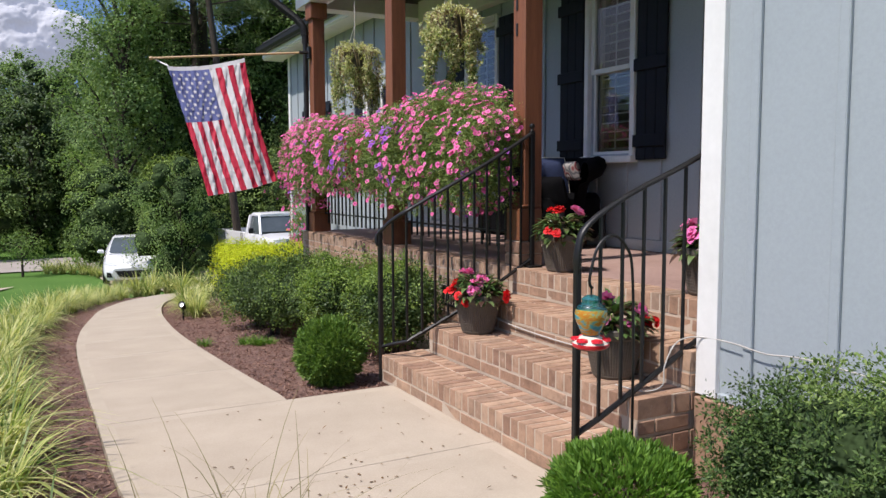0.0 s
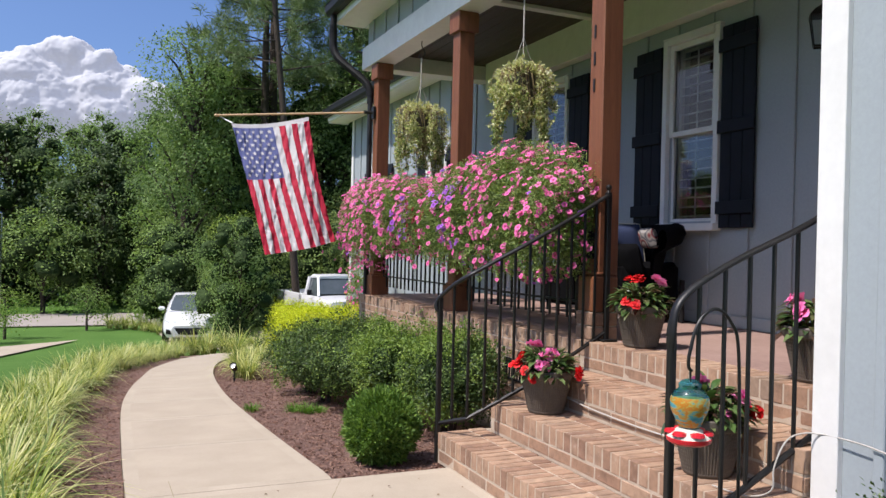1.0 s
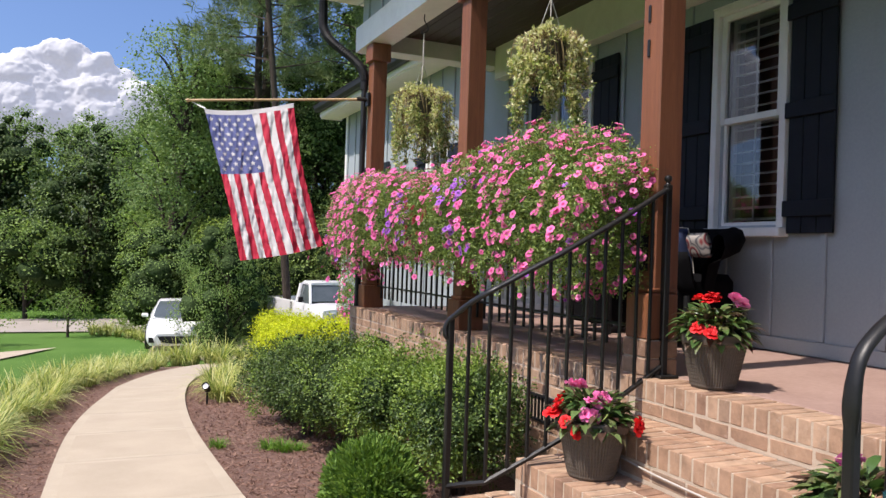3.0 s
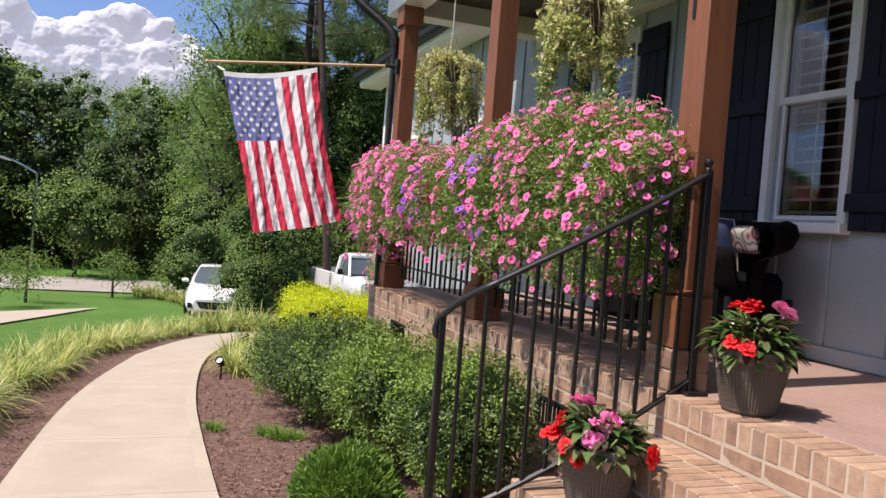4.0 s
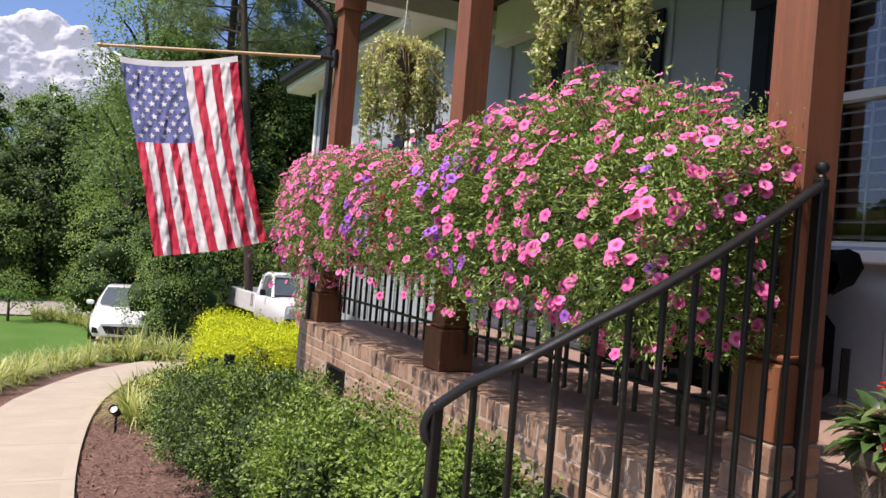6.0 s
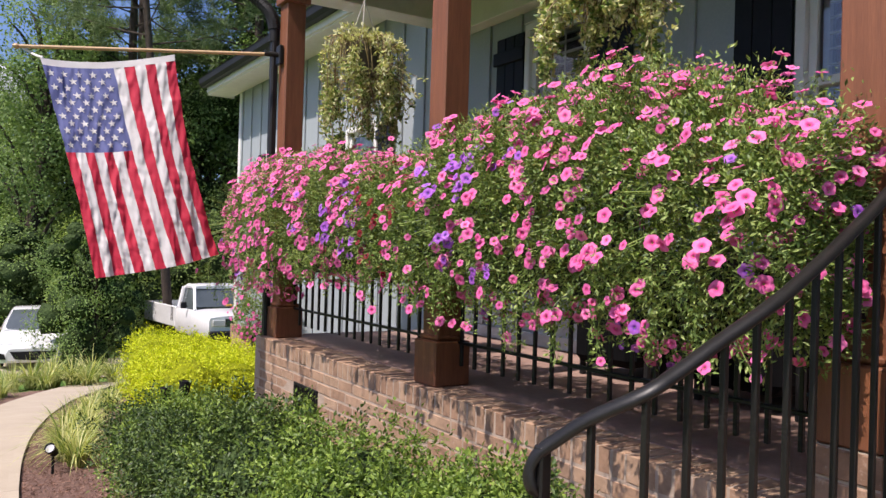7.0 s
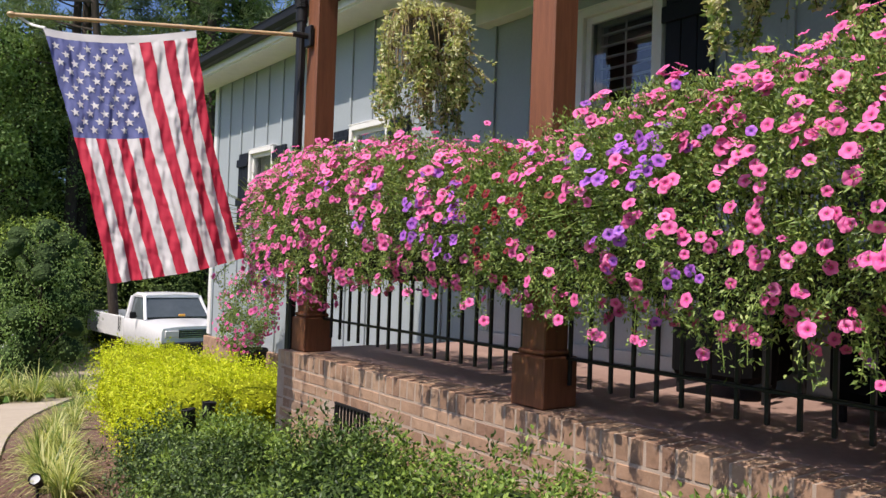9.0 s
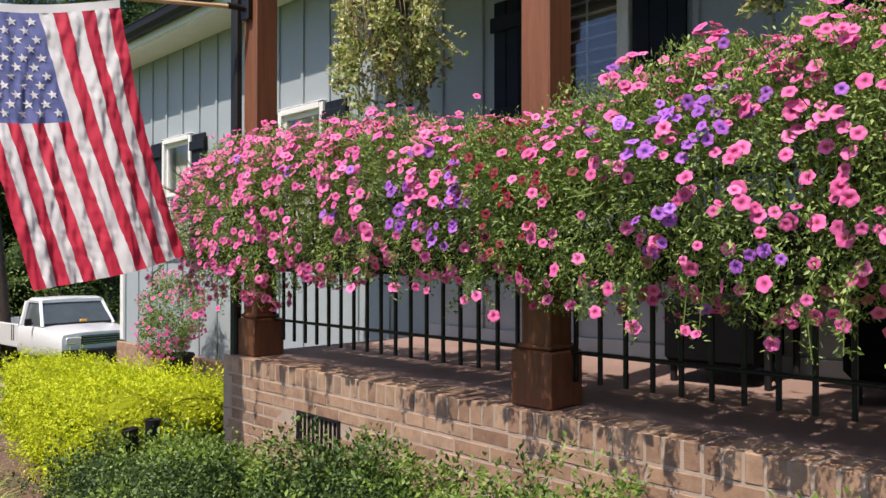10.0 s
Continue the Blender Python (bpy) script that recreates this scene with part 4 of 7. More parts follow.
# ---- flag ----
def flag_surface(u, v):
    """u across the hoist from the tip side, v down the fly, both 0 to 1."""
    tl, tr, bl, br = Vector((1.39, 9.08, 2.53)), Vector((2.215, 8.90, 2.655)), Vector((1.71, 8.62, 1.135)), Vector((2.52, 8.72, 1.30))
    p = tl.lerp(tr, u).lerp(bl.lerp(br, u), v)
    p.z -= 0.035 * math.sin(math.pi * u) * (1 - v) + 0.02 * math.sin(math.pi * u) * v
    p.x += 0.06 * math.sin(math.pi * v) * (0.3 - u)
    w = 0.013 * math.sin(9 * u + 2.2 * v) * (0.3 + v) + 0.002 * math.sin(23 * v + 9 * u) * (1.2 - v)
    w += 0.011 * noise.noise((u * 16 + v * 5, v * 7, 3)) + 0.0065 * noise.noise((u * 34 + v * 14, v * 16, 7)) + 0.05 * max(0, 0.16 - u) * 6 * (1 - v) ** 2
    w += 0.0034 * noise.noise((u * 11 + v * 5, v * 34 - u * 13, 11)) + 0.0014 * noise.noise((u * 30, v * 62 - u * 30, 5))
    p.y -= w
    p.x += 0.35 * w
    return p


def flag_patch(u0, u1, v0, v1, nu, nv):
    me = Mesh()
    me.grid([[flag_surface(u0 + (u1 - u0) * i / nu, v0 + (v1 - v0) * k / nv) for i in range(nu + 1)] for k in range(nv + 1)])
    return me


flag = thing("flag", (0, 0, 0), "American flag of nylon hanging from a wooden pole, sunlit", "flag")
N7 = 7 / 13
for i in range(13):                       # stripes counted from the post side
    u1, u0 = 1 - i / 13, 1 - (i + 1) / 13
    part("stripe", flag_patch(u0, u1, 0.02 if u0 > N7 - 0.01 and i < 6 else 0.43, 1.0, 8, 130), MAT["flag_red" if i % 2 == 0 else "flag_white"], flag, smooth=180)
part("canton", flag_patch(0, N7, 0.02, 0.43, 48, 56), MAT["flag_blue"], flag, "blue star field", smooth=180)
part("header", flag_patch(0, 1, -0.012, 0.02, 20, 2), MAT["flag_white"], flag, "white canvas heading", smooth=180)
for r in range(9):
    for c in range(6 if r % 2 == 0 else 5):
        uu = N7 * (r + 1) / 10
        vv = 0.02 + 0.41 * ((2 * c + 1 + (r % 2)) / 12)
        o = flag_surface(uu, vv)
        nn = (flag_surface(uu + 0.01, vv) - o).cross(flag_surface(uu, vv + 0.01) - o).normalized()
        if nn.y > 0:
            nn = -nn
        ring = [o + nn * 0.003]
        for k in range(10):
            a, q = math.pi * k / 5, (0.0265 if k % 2 == 0 else 0.0108)
            ring.append(flag_surface(uu + q * math.sin(a) / 0.84, vv - q * math.cos(a) / 1.42) + nn * 0.003)
        part("star", Mesh().add(ring, [(0, 1 + k, 1 + (k + 1) % 10) for k in range(10)]), MAT["flag_white"], flag)

pole = thing("flagpole", (2.90, 8.885, 2.78), "slender wooden flagpole bracketed to the porch post", "flagpole")
tip = Vector((1.28, 9.33, 2.665)) - Vector((2.90, 8.885, 2.78))
part("pole", Mesh().tube([(0.02, -0.005, 0.0), tip * 0.5, tip], 0.0125, 10), MAT["pole_wood"], pole, smooth=True)
part("finial", Mesh().lathe([(0.001, -0.02), (0.02, -0.012), (0.026, 0), (0.02, 0.012), (0.001, 0.02)], 10, tip), MAT["pole_wood"], pole, smooth=True)
part("bracket", Mesh().box((0.06, -0.01, 0.0), (0.03, 0.08, 0.14), 0.005).tube([(-0.05, 0.012, 0.002), (0.06, -0.01, 0.0)], 0.02, 8), MAT["iron"], pole, "black metal bracket")
part("cord", Mesh().tube(arc([tip * 0.985, tip * 0.95 + Vector((0.02, -0.01, -0.05)), Vector((1.422, 9.08, 2.56)) - Vector((2.90, 8.885, 2.78))], 5), 0.008, 6), MAT["flag_white"], pole)


# ---- planting tools ----
def blob_points(blobs, n, seed, thick=0.35, rough=0.16, up=0.0, freq=3.0):
    """Points in the outer shell of a union of ellipsoids, with outward directions."""
    rs = np.random.RandomState(seed)
    B = np.array(blobs, float)
    area = (B[:, 3] * B[:, 4] + B[:, 4] * B[:, 5] + B[:, 3] * B[:, 5])
    P, D = np.zeros((0, 3)), np.zeros((0, 3))
    off = rs.rand(len(B), 3) * 20
    while len(P) < n:
        k = rs.choice(len(B), n * 2, p=area / area.sum())
        d = rs.normal(size=(n * 2, 3))
        d /= np.linalg.norm(d, axis=1, keepdims=True)
        w = d * freq + off[k]
        bmp = 1 + rough * (np.sin(w[:, 0] * 1.3 + 1.7 * np.sin(w[:, 1])) + np.sin(w[:, 1] * 1.9 + w[:, 2]) + np.sin(w[:, 2] * 2.7 + 1.3 * w[:, 0])) / 1.8
        r = bmp * (1 - thick * rs.rand(n * 2) ** 1.6)
        p = B[k, :3] + d * B[k, 3:] * r[:, None]
        keep = np.ones(len(p), bool)
        for b in B:
            q = np.linalg.norm((p - b[:3]) / b[3:], axis=1)
            keep &= ~(q < 1 - thick * 1.15)
        dd = d / B[k, 3:]
        dd /= np.linalg.norm(dd, axis=1, keepdims=True)
        P, D = np.vstack([P, p[keep]]), np.vstack([D, dd[keep]])
    sel = rs.permutation(len(P))[:n]
    D = D[sel]
    D[:, 2] += up
    return P[sel], D


def stem(h, spread_r, r, seed):
    rs = random.Random(seed)
    a, q = rs.uniform(0, 6.28), rs.uniform(0.2, 1) * spread_r
    line = arc([(0.05 * math.cos(a), 0.05 * math.sin(a), -0.02), (q * 0.5 * math.cos(a), q * 0.5 * math.sin(a), h * 0.45), (q * math.cos(a + 0.3), q * math.sin(a + 0.3), h * rs.uniform(0.75, 1))], 3)
    return Mesh().tube(line, [r * f for f in (1, 0.95, 0.9, 0.8, 0.65, 0.5, 0.3)], 5)


def shrub(name, loc, blobs, n, ll, lw, mats, label, group="", seed=1, split=0.0, thick=0.4, rough=0.14, spread_dir=0.8, h=0.4, r=0.3, up=0.2, category="shrub", freq=3.0, core=None, sprig=None):
    """A shrub: stems and a crown of single leaves; split is the share in the second leaf colour."""
    sh = thing(name, loc, label, category, group)
    for k in range(7):
        part("stem", stem(h, r, 0.012, seed * 10 + k), MAT["bark"], sh)
    # filler lumps inside the crown; dark ones stand for shade between leaves
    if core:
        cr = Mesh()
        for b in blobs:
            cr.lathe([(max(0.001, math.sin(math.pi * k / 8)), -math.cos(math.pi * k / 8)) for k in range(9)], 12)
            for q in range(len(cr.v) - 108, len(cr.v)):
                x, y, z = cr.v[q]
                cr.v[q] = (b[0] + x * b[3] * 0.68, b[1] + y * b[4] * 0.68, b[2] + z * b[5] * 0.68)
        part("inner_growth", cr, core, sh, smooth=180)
    rs = np.random.RandomState(seed + 50)
    N = None
    if sprig:                                         # leaves in small tufts, each tuft facing out and up
        size, per = sprig
        P, D = blob_points(blobs, n // per + 1, seed, thick, rough, up, freq)
        k = np.repeat(np.arange(len(P)), per)[:n]
        out = D[k] / np.linalg.norm(D[k], axis=1, keepdims=True)
        off = rs.normal(size=(n, 3)) * size * (0.6 + 0.8 * rs.rand(len(P))[k])[:, None]
        P, N = P[k] + off, out * 0.8 + np.array((0, 0, 0.5)) + off / size * 0.35 + rs.normal(size=(n, 3)) * 0.35
        D = off / size + out * 0.4 + rs.normal(size=(n, 3)) * 0.5
    else:
        P, D = blob_points(blobs, n, seed, thick, rough, up, freq)
        D = D + rs.normal(size=D.shape) * spread_dir
    slot = None
    if split:
        cl = np.sin(P[:, 0] * 9 + seed) + np.sin(P[:, 1] * 8 + 2 * seed) + np.sin(P[:, 2] * 10)
        slot = ((cl > 1.2 - 2.4 * split)).astype(int)
    part("foliage", blades("foliage", P, D, ll * (0.6 + 0.8 * rs.rand(n)), lw * (0.6 + 0.8 * rs.rand(n)), mats, slot=slot, N=N), None, sh, stuff=True)
    return sh


def grass_mesh(name, n, h, lean, width, mats, seed, seg=5):
    """A tuft of arching blades."""
    rs = random.Random(seed)
    me = Mesh()
    for i in range(n):
        a = rs.uniform(0, 2 * math.pi)
        L, k = h * rs.uniform(0.6, 1.25), lean * rs.uniform(0.2, 1.2)
        r0 = rs.uniform(0, 0.07)
        bx, by = r0 * math.cos(a), r0 * math.sin(a)
        a += rs.uniform(-0.5, 0.5)
        ca, sa = math.cos(a), math.sin(a)
        w = width * rs.uniform(0.6, 1.2)
        vs = []
        for j in range(seg + 1):
            t = j / seg
            th = k * t * 1.5
            rr = L * (t * math.sin(th * 0.75 + 0.12))
            zz = L * (t * math.cos(th * 0.75 + 0.12)) * (1 - 0.25 * k * t * t)
            ww = w * (1 - t**2.2) * 0.5 + 0.0004
            vs += [(bx + rr * ca - ww * sa, by + rr * sa + ww * ca, zz), (bx + rr * ca + ww * sa, by + rr * sa - ww * ca, zz)]
        me.add(vs, [(2 * j, 2 * j + 1, 2 * j + 3, 2 * j + 2) for j in range(seg)])
    return me.data(name, mats)


# ---- shrubs along the porch ----
def at(x, y, dz=-0.03):
    return (x, y, ground_z(x, y) + dz)


shrub("globe_arborvitae", at(1.70, 4.78), [(0, 0, 0.225, 0.215, 0.215, 0.215)], 11500, 0.034, 0.011, MAT["arborvitae"], "round clipped dark green arborvitae in the mulch", "globe shrubs", 5, thick=0.25, rough=0.07, spread_dir=0.5, h=0.3, r=0.12, up=0.5, freq=6, core=MAT["arborvitae"])
shrub("globe_arborvitae", at(1.86, 2.12), [(0, 0, 0.16, 0.27, 0.27, 0.20)], 11000, 0.034, 0.011, [MAT["arbor_light"], MAT["arborvitae"]], "round bright green arborvitae beside the brick steps", "globe shrubs", 6, split=0.25, thick=0.25, rough=0.08, spread_dir=0.5, h=0.25, r=0.12, up=0.5, freq=6)
shrub("boxwood_shrub", at(2.30, 1.46), [(0, 0, 0.40, 0.34, 0.5, 0.35), (-0.05, -0.45, 0.32, 0.36, 0.42, 0.33), (0, 0.32, 0.31, 0.3, 0.3, 0.31)], 39000, 0.0175, 0.009, [MAT["box_leaf"], MAT["box_light"]], "dense dark green boxwood against the sunlit wing wall", "foundation shrubs", 7, split=0.5, rough=0.13, freq=6, core=MAT["shade_core"], sprig=(0.018, 22))
HOLLY = [(2.37, 5.30, 0.33, 0.44, 0.57, 41, 0.6), (2.31, 6.05, 0.38, 0.47, 0.60, 42, 0.5), (2.24, 6.85, 0.43, 0.50, 0.62, 43, 0.25),
         (2.16, 7.68, 0.48, 0.50, 0.55, 44, 0.3), (2.20, 8.48, 0.50, 0.48, 0.50, 45, 0.25)]
for x, y, rx, ry, hh, sd, sp in HOLLY:
    rr = random.Random(sd)
    base = ground_z(x, y)
    h = 0.02 + hh + 0.22
    bl = [(0, 0, h * 0.58, rx, ry, h * 0.42)] + [(rr.uniform(-0.22, 0.22), rr.uniform(-0.3, 0.3), h * rr.uniform(0.5, 0.72), 0.22, 0.24, 0.2) for _ in range(5)]
    shrub("holly_shrub", at(x, y), bl, 25500, 0.021, 0.0122, [MAT["holly"], MAT["holly_light"]], "glossy dark green holly shrub along the brick porch wall", "holly shrubs", sd, split=sp, thick=0.42, rough=0.19, h=h * 0.8, r=0.3, freq=5, core=MAT["shade_core"], sprig=(0.021, 24))
hb = []
rg = random.Random(9)
for k in range(10):
    y = -0.75 + 0.47 * k
    drop = 0.16 - 0.14 * min(1, max(0, y - 1.9))
    for dx, w in ((-0.30, 0.34), (0.06, 0.36), (0.36, 0.30)):
        top = 1.05 - (0.13 if dx > 0.3 else drop) - 0.086 * y + rg.uniform(-0.035, 0.03)
        hb += [(0.36 + 0.13 * y + dx, y, top - 0.24, w, 0.36, 0.24), (0.36 + 0.13 * y + dx, y, top - 0.60, w + 0.03, 0.36, 0.34)]
shrub("golden_hedge", at(2.62, 10.35), hb, 62000, 0.027, 0.0145, MAT["golden"], "bright yellow-green clipped golden privet hedge at the porch corner", "", 61, thick=0.32, rough=0.10, h=0.5, r=0.4, freq=6, category="hedge", core=MAT["golden_core"], sprig=(0.026, 10))

LIR = [grass_mesh("grass", 130, 0.42, 1.0, 0.0135, MAT["liriope"], s) for s in (1, 2, 3, 4)]


def tuft(name, x, y, me, s, label, group, cat="grass"):
    t = thing(name, at(x, y, -0.02), label, cat, group, rz=random.uniform(0, 360))
    ob = part("grass", me, None, t, stuff=True)
    ob.scale = (s, s, s)
    return t


rs = random.Random(12)
y = 2.25
while y < 19:
    for k in range(2):
        x = curve(LEFT, y) - 0.52 - 0.24 * k + rs.uniform(-0.09, 0.09)
        tuft("liriope_clump", x, y + 0.15 * k + rs.uniform(-0.08, 0.08), LIR[rs.randrange(4)], rs.uniform(0.75, 1.08), "variegated cream-and-green liriope clump edging the path", "liriope edging")
    y += 0.30 if y < 9 else 0.36
for x, y, s in ((1.80, 10.50, 1.0), (1.95, 10.75, 0.9), (1.85, 11.2, 0.95), (2.15, 11.7, 0.9), (2.15, 12.4, 0.9), (2.3, 13.0, 0.85), (2.45, 13.8, 0.9), (2.7, 14.9, 0.9), (3.5, 15.8, 0.9), (1.84, 10.18, 0.95), (2.0, 12.0, 0.9), (2.75, 14.3, 0.9), (3.0, 15.6, 0.9), (3.3, 16.6, 1.0), (3.6, 17.3, 1.0), (3.9, 16.6, 0.9)):
    tuft("liriope_clump", x, y, LIR[rs.randrange(4)], s, "variegated cream-and-green liriope clump in the mulch bed", "liriope clumps")
for x, y, s in ((0.5, 31.8, 1.5), (0.75, 31.5, 1.3), (1.0, 31.5, 1.6), (1.3, 30.9, 1.4), (1.62, 30.4, 1.5), (1.85, 29.6, 1.3), (2.0, 28.6, 1.2)):
    tuft("fountain_grass", x, y, LIR[rs.randrange(4)], s, "pale fountain grass clump at the lawn's far edge", "far grasses")
for x, y, s in ((2.0, 20.6, 1.5), (2.35, 20.9, 1.8), (2.75, 21.0, 2.0), (3.1, 20.8, 1.7), (3.5, 21.2, 1.9), (3.9, 21.0, 1.6), (1.75, 20.2, 1.3), (4.3, 21.4, 1.7), (2.55, 20.4, 1.5), (3.3, 20.3, 1.5)):
    tuft("liriope_clump", x, y, LIR[rs.randrange(4)], s, "variegated cream-and-green liriope clump before the parked car", "liriope clumps")
SED = [grass_mesh("grass", 150, 0.09, 0.9, 0.005, MAT["arbor_light"], s, 3) for s in (7, 8)]
for x, y, s in ((1.39, 7.35, 0.95), (1.72, 7.12, 1.1), (1.80, 7.0, 1.15), (1.90, 6.98, 0.9)):
    tuft("sedum_tuft", x, y, SED[rs.randrange(2)], s, "small low green tuft growing in the mulch", "small tufts")
WISP = grass_mesh("grass", 34, 0.60, 1.25, 0.0036, MAT["dry_grass"], 31, 9)
for x, y, q in ((0.30, 2.30, 1.0), (0.42, 2.24, 1.1), (0.53, 2.18, 1.15), (0.66, 2.06, 1.05)):
    tuft("grass_wisp", x, y, WISP, q, "thin arching ornamental grass blades by the path", "grass wisps")


# ---- petunias on the railing ----
def petunia_mesh(name, mat, seed, r=0.031, lobes=5):
    """A trumpet flower: five joined petals with a sunk throat and a tube behind."""
    rs = random.Random(seed)
    me, n = Mesh(), 15
    rings = []
    for q, zz in ((0.10, -0.14), (0.26, 0.03), (0.70, 0.12), (1.0, 0.07)):
        ring = []
        for k in range(n):
            a = 2 * math.pi * (k + 0.5) / n
            wob = 0.90 + 0.16 * abs(math.cos(lobes * a / 2)) ** 0.5 if q > 0.6 else 1
            ring.append((r * q * wob * math.cos(a), r * q * wob * math.sin(a), r * (zz + (0.09 * math.cos(lobes * a + seed) + rs.uniform(-0.05, 0.05) if q > 0.6 else 0))))
        rings.append(ring)
    me.grid(rings, loop=True)
    tubering = [[(r * q * math.cos(2 * math.pi * k / 5), r * q * math.sin(2 * math.pi * k / 5), r * zz) for k in range(5)] for q, zz in ((0.10, -0.13), (0.05, -0.95))]
    me.grid(tubering, slot=1, loop=True)
    return me.data(name, [mat, MAT["petunia_leaf"]], smooth=180)


PET = {c: [petunia_mesh("flower", MAT[c], s, r) for s in (1, 2, 3)] for c, r in (("pink", 0.027), ("purple", 0.026), ("crimson", 0.022))}
FROW = [(4.34, 1.50, 1.20), (4.46, 1.58, 1.14), (4.60, 1.72, 1.12), (4.76, 1.83, 1.12), (4.95, 1.91, 1.11), (5.2, 1.96, 1.12), (5.45, 1.95, 1.14), (5.75, 1.92, 1.16), (6.1, 1.88, 1.16),
        (6.45, 1.79, 1.15), (6.72, 1.76, 1.18), (6.95, 1.82, 1.25), (7.3, 1.89, 1.24), (7.7, 1.93, 1.22), (8.2, 1.91, 1.18), (8.6, 1.96, 1.08), (8.95, 1.94, 1.06), (9.25, 1.87, 1.16), (9.6, 1.74, 1.34)]

def frow(y):
    for (a, t0, b0), (b, t1, b1) in zip(FROW, FROW[1:]):
        if y <= b:
            s = (y - a) / (b - a)
            return t0 + (t1 - t0) * s, b0 + (b1 - b0) * s
    return FROW[-1][1:]


# drifts of other colours among the pink: along the rail, height, half sizes, colour, flowers
DRIFTS = ((5.82, 1.64, 0.17, 0.09, "purple", 30), (5.68, 1.70, 0.10, 0.06, "purple", 8), (5.86, 1.37, 0.12, 0.07, "purple", 9), (5.56, 1.28, 0.08, 0.06, "purple", 4), (6.98, 1.50, 0.11, 0.11, "purple", 16),
          (6.66, 1.50, 0.12, 0.12, "purple", 18), (6.91, 1.66, 0.06, 0.08, "purple", 6), (6.78, 1.36, 0.08, 0.06, "purple", 6), (7.45, 1.48, 0.10, 0.10, "purple", 5), (6.52, 1.66, 0.16, 0.12, "crimson", 26), (6.46, 1.42, 0.20, 0.18, "crimson", 30), (6.24, 1.48, 0.10, 0.10, "crimson", 8))


def petunia_box(y0, y1, nf, nl, seed):
    """A trough hooked on the railing, its trailing petunias bulging out over the wall."""
    yc, ln = (y0 + y1) / 2, y1 - y0
    pb = thing("petunia_planter", (2.98, yc, 1.40), "railing planter overflowing with trailing petunias, mostly pink", "flower box", "petunia planters")
    part("trough", Mesh().prism([(-0.09, -ln / 2 + 0.02, -0.02), (0.09, -ln / 2 + 0.02, -0.02), (0.075, -ln / 2 + 0.02, -0.19), (-0.075, -ln / 2 + 0.02, -0.19)][::-1], (0, ln - 0.04, 0)), MAT["black_plastic"], pb, "dark plastic trough")
    part("soil", Mesh().box((0, 0, -0.03), (0.15, ln - 0.07, 0.03), 0.004), MAT["soil"], pb)
    for s in (-1, 1):
        part("hook", Mesh().box((0.125, s * ln * 0.3, 0.17), (0.09, 0.02, 0.012), 0.002).box((0.085, s * ln * 0.3, 0.03), (0.008, 0.02, 0.27), 0.002), MAT["iron"], pb)
    r1 = np.random.RandomState(seed)

    def spot(k, outer):
        y = y0 + ln * r1.rand(k)
        tb = np.array([frow(v) for v in y])
        tb[:, 1] -= 0.03
        mid, half = tb.mean(1), (tb[:, 0] - tb[:, 1]) / 2
        a = r1.rand(k) * 2.0 * math.pi
        a = np.where(np.cos(a) > 0.35, a + math.pi * r1.rand(k), a)
        lump = 1 + 0.09 * np.sin(y * 9 + 2 * np.sin(a * 2)) + 0.08 * np.sin(y * 21 + a * 3) + 0.05 * np.sin(y * 47 - a * 5)
        rr = lump * ((1.02 if outer else 1) - (0.10 if outer else 0.55) * r1.rand(k) ** 1.5)
        # shoots that stand out of the mass, each with leaves and a few flowers along it
        sy, sa0 = y0 + ln * r1.rand(16), r1.uniform(0.25, 2.7, 16)
        pick, on = r1.randint(0, 16, k), r1.rand(k) < (0.10 if outer else 0.13)
        y = np.where(on, sy[pick] + r1.normal(size=k) * 0.022, y)
        a = np.where(on, sa0[pick] + r1.normal(size=k) * 0.07, a)
        rr = np.where(on, 0.85 + (0.36 if outer else 0.31) * r1.rand(k), rr)
        ca = np.cos(a)
        bulge = np.interp(y, (8.2, 8.8, 9.5), (0.43, 0.35, 0.16))       # the far end hangs closer to the rail
        x = 2.95 + np.where(ca < 0, bulge, 0.46) * np.sign(ca) * np.abs(ca) ** np.where(y > 8.2, 1.0, 0.80) * rr
        cap = np.where(y < 4.75, 2.98, 3.26)
        x = np.where(x > cap, cap - 0.25 * r1.rand(k), x)
        sa = np.sin(a)
        z = mid + half * np.where(sa < 0, -np.abs(sa) ** 0.72 * np.minimum(rr, 1.10), sa * rr)
        d = np.stack([np.cos(a) / 0.40, 0.25 * r1.normal(size=k), np.sin(a) / half], 1)
        d /= np.linalg.norm(d, axis=1, keepdims=True)
        if y0 < 4.5:                                  # the near end of the row is grown over too
            cap_end = r1.rand(k) < 0.5
            q = np.sqrt(r1.rand(k))
            x = np.where(cap_end, 2.90 + (x - 2.90) * q, x)
            z = np.where(cap_end, mid + (z - mid) * q, z)
            y = np.where(cap_end, y0 - 0.02 + 0.10 * r1.rand(k), y)
            d = np.where(cap_end[:, None], np.array((-0.35, -1.0, 0.2)), d)
        return np.stack([x - 2.98, y - yc, z - 1.40], 1), d

    nl = int(nl * (3.9 if y0 < 6.5 else 2.5))
    P, D = spot(nl, False)
    low = np.array([frow(v + yc)[1] for v in P[:, 1]]) - 1.40
    keep = (P[:, 2] > low + 0.16 + 0.07 * np.sin(P[:, 1] * 23) + 0.05 * np.sin(P[:, 1] * 61)) | (r1.rand(nl) < 0.42)
    P, D = P[keep], D[keep]
    nl = len(P)
    tips, trail = [], Mesh()
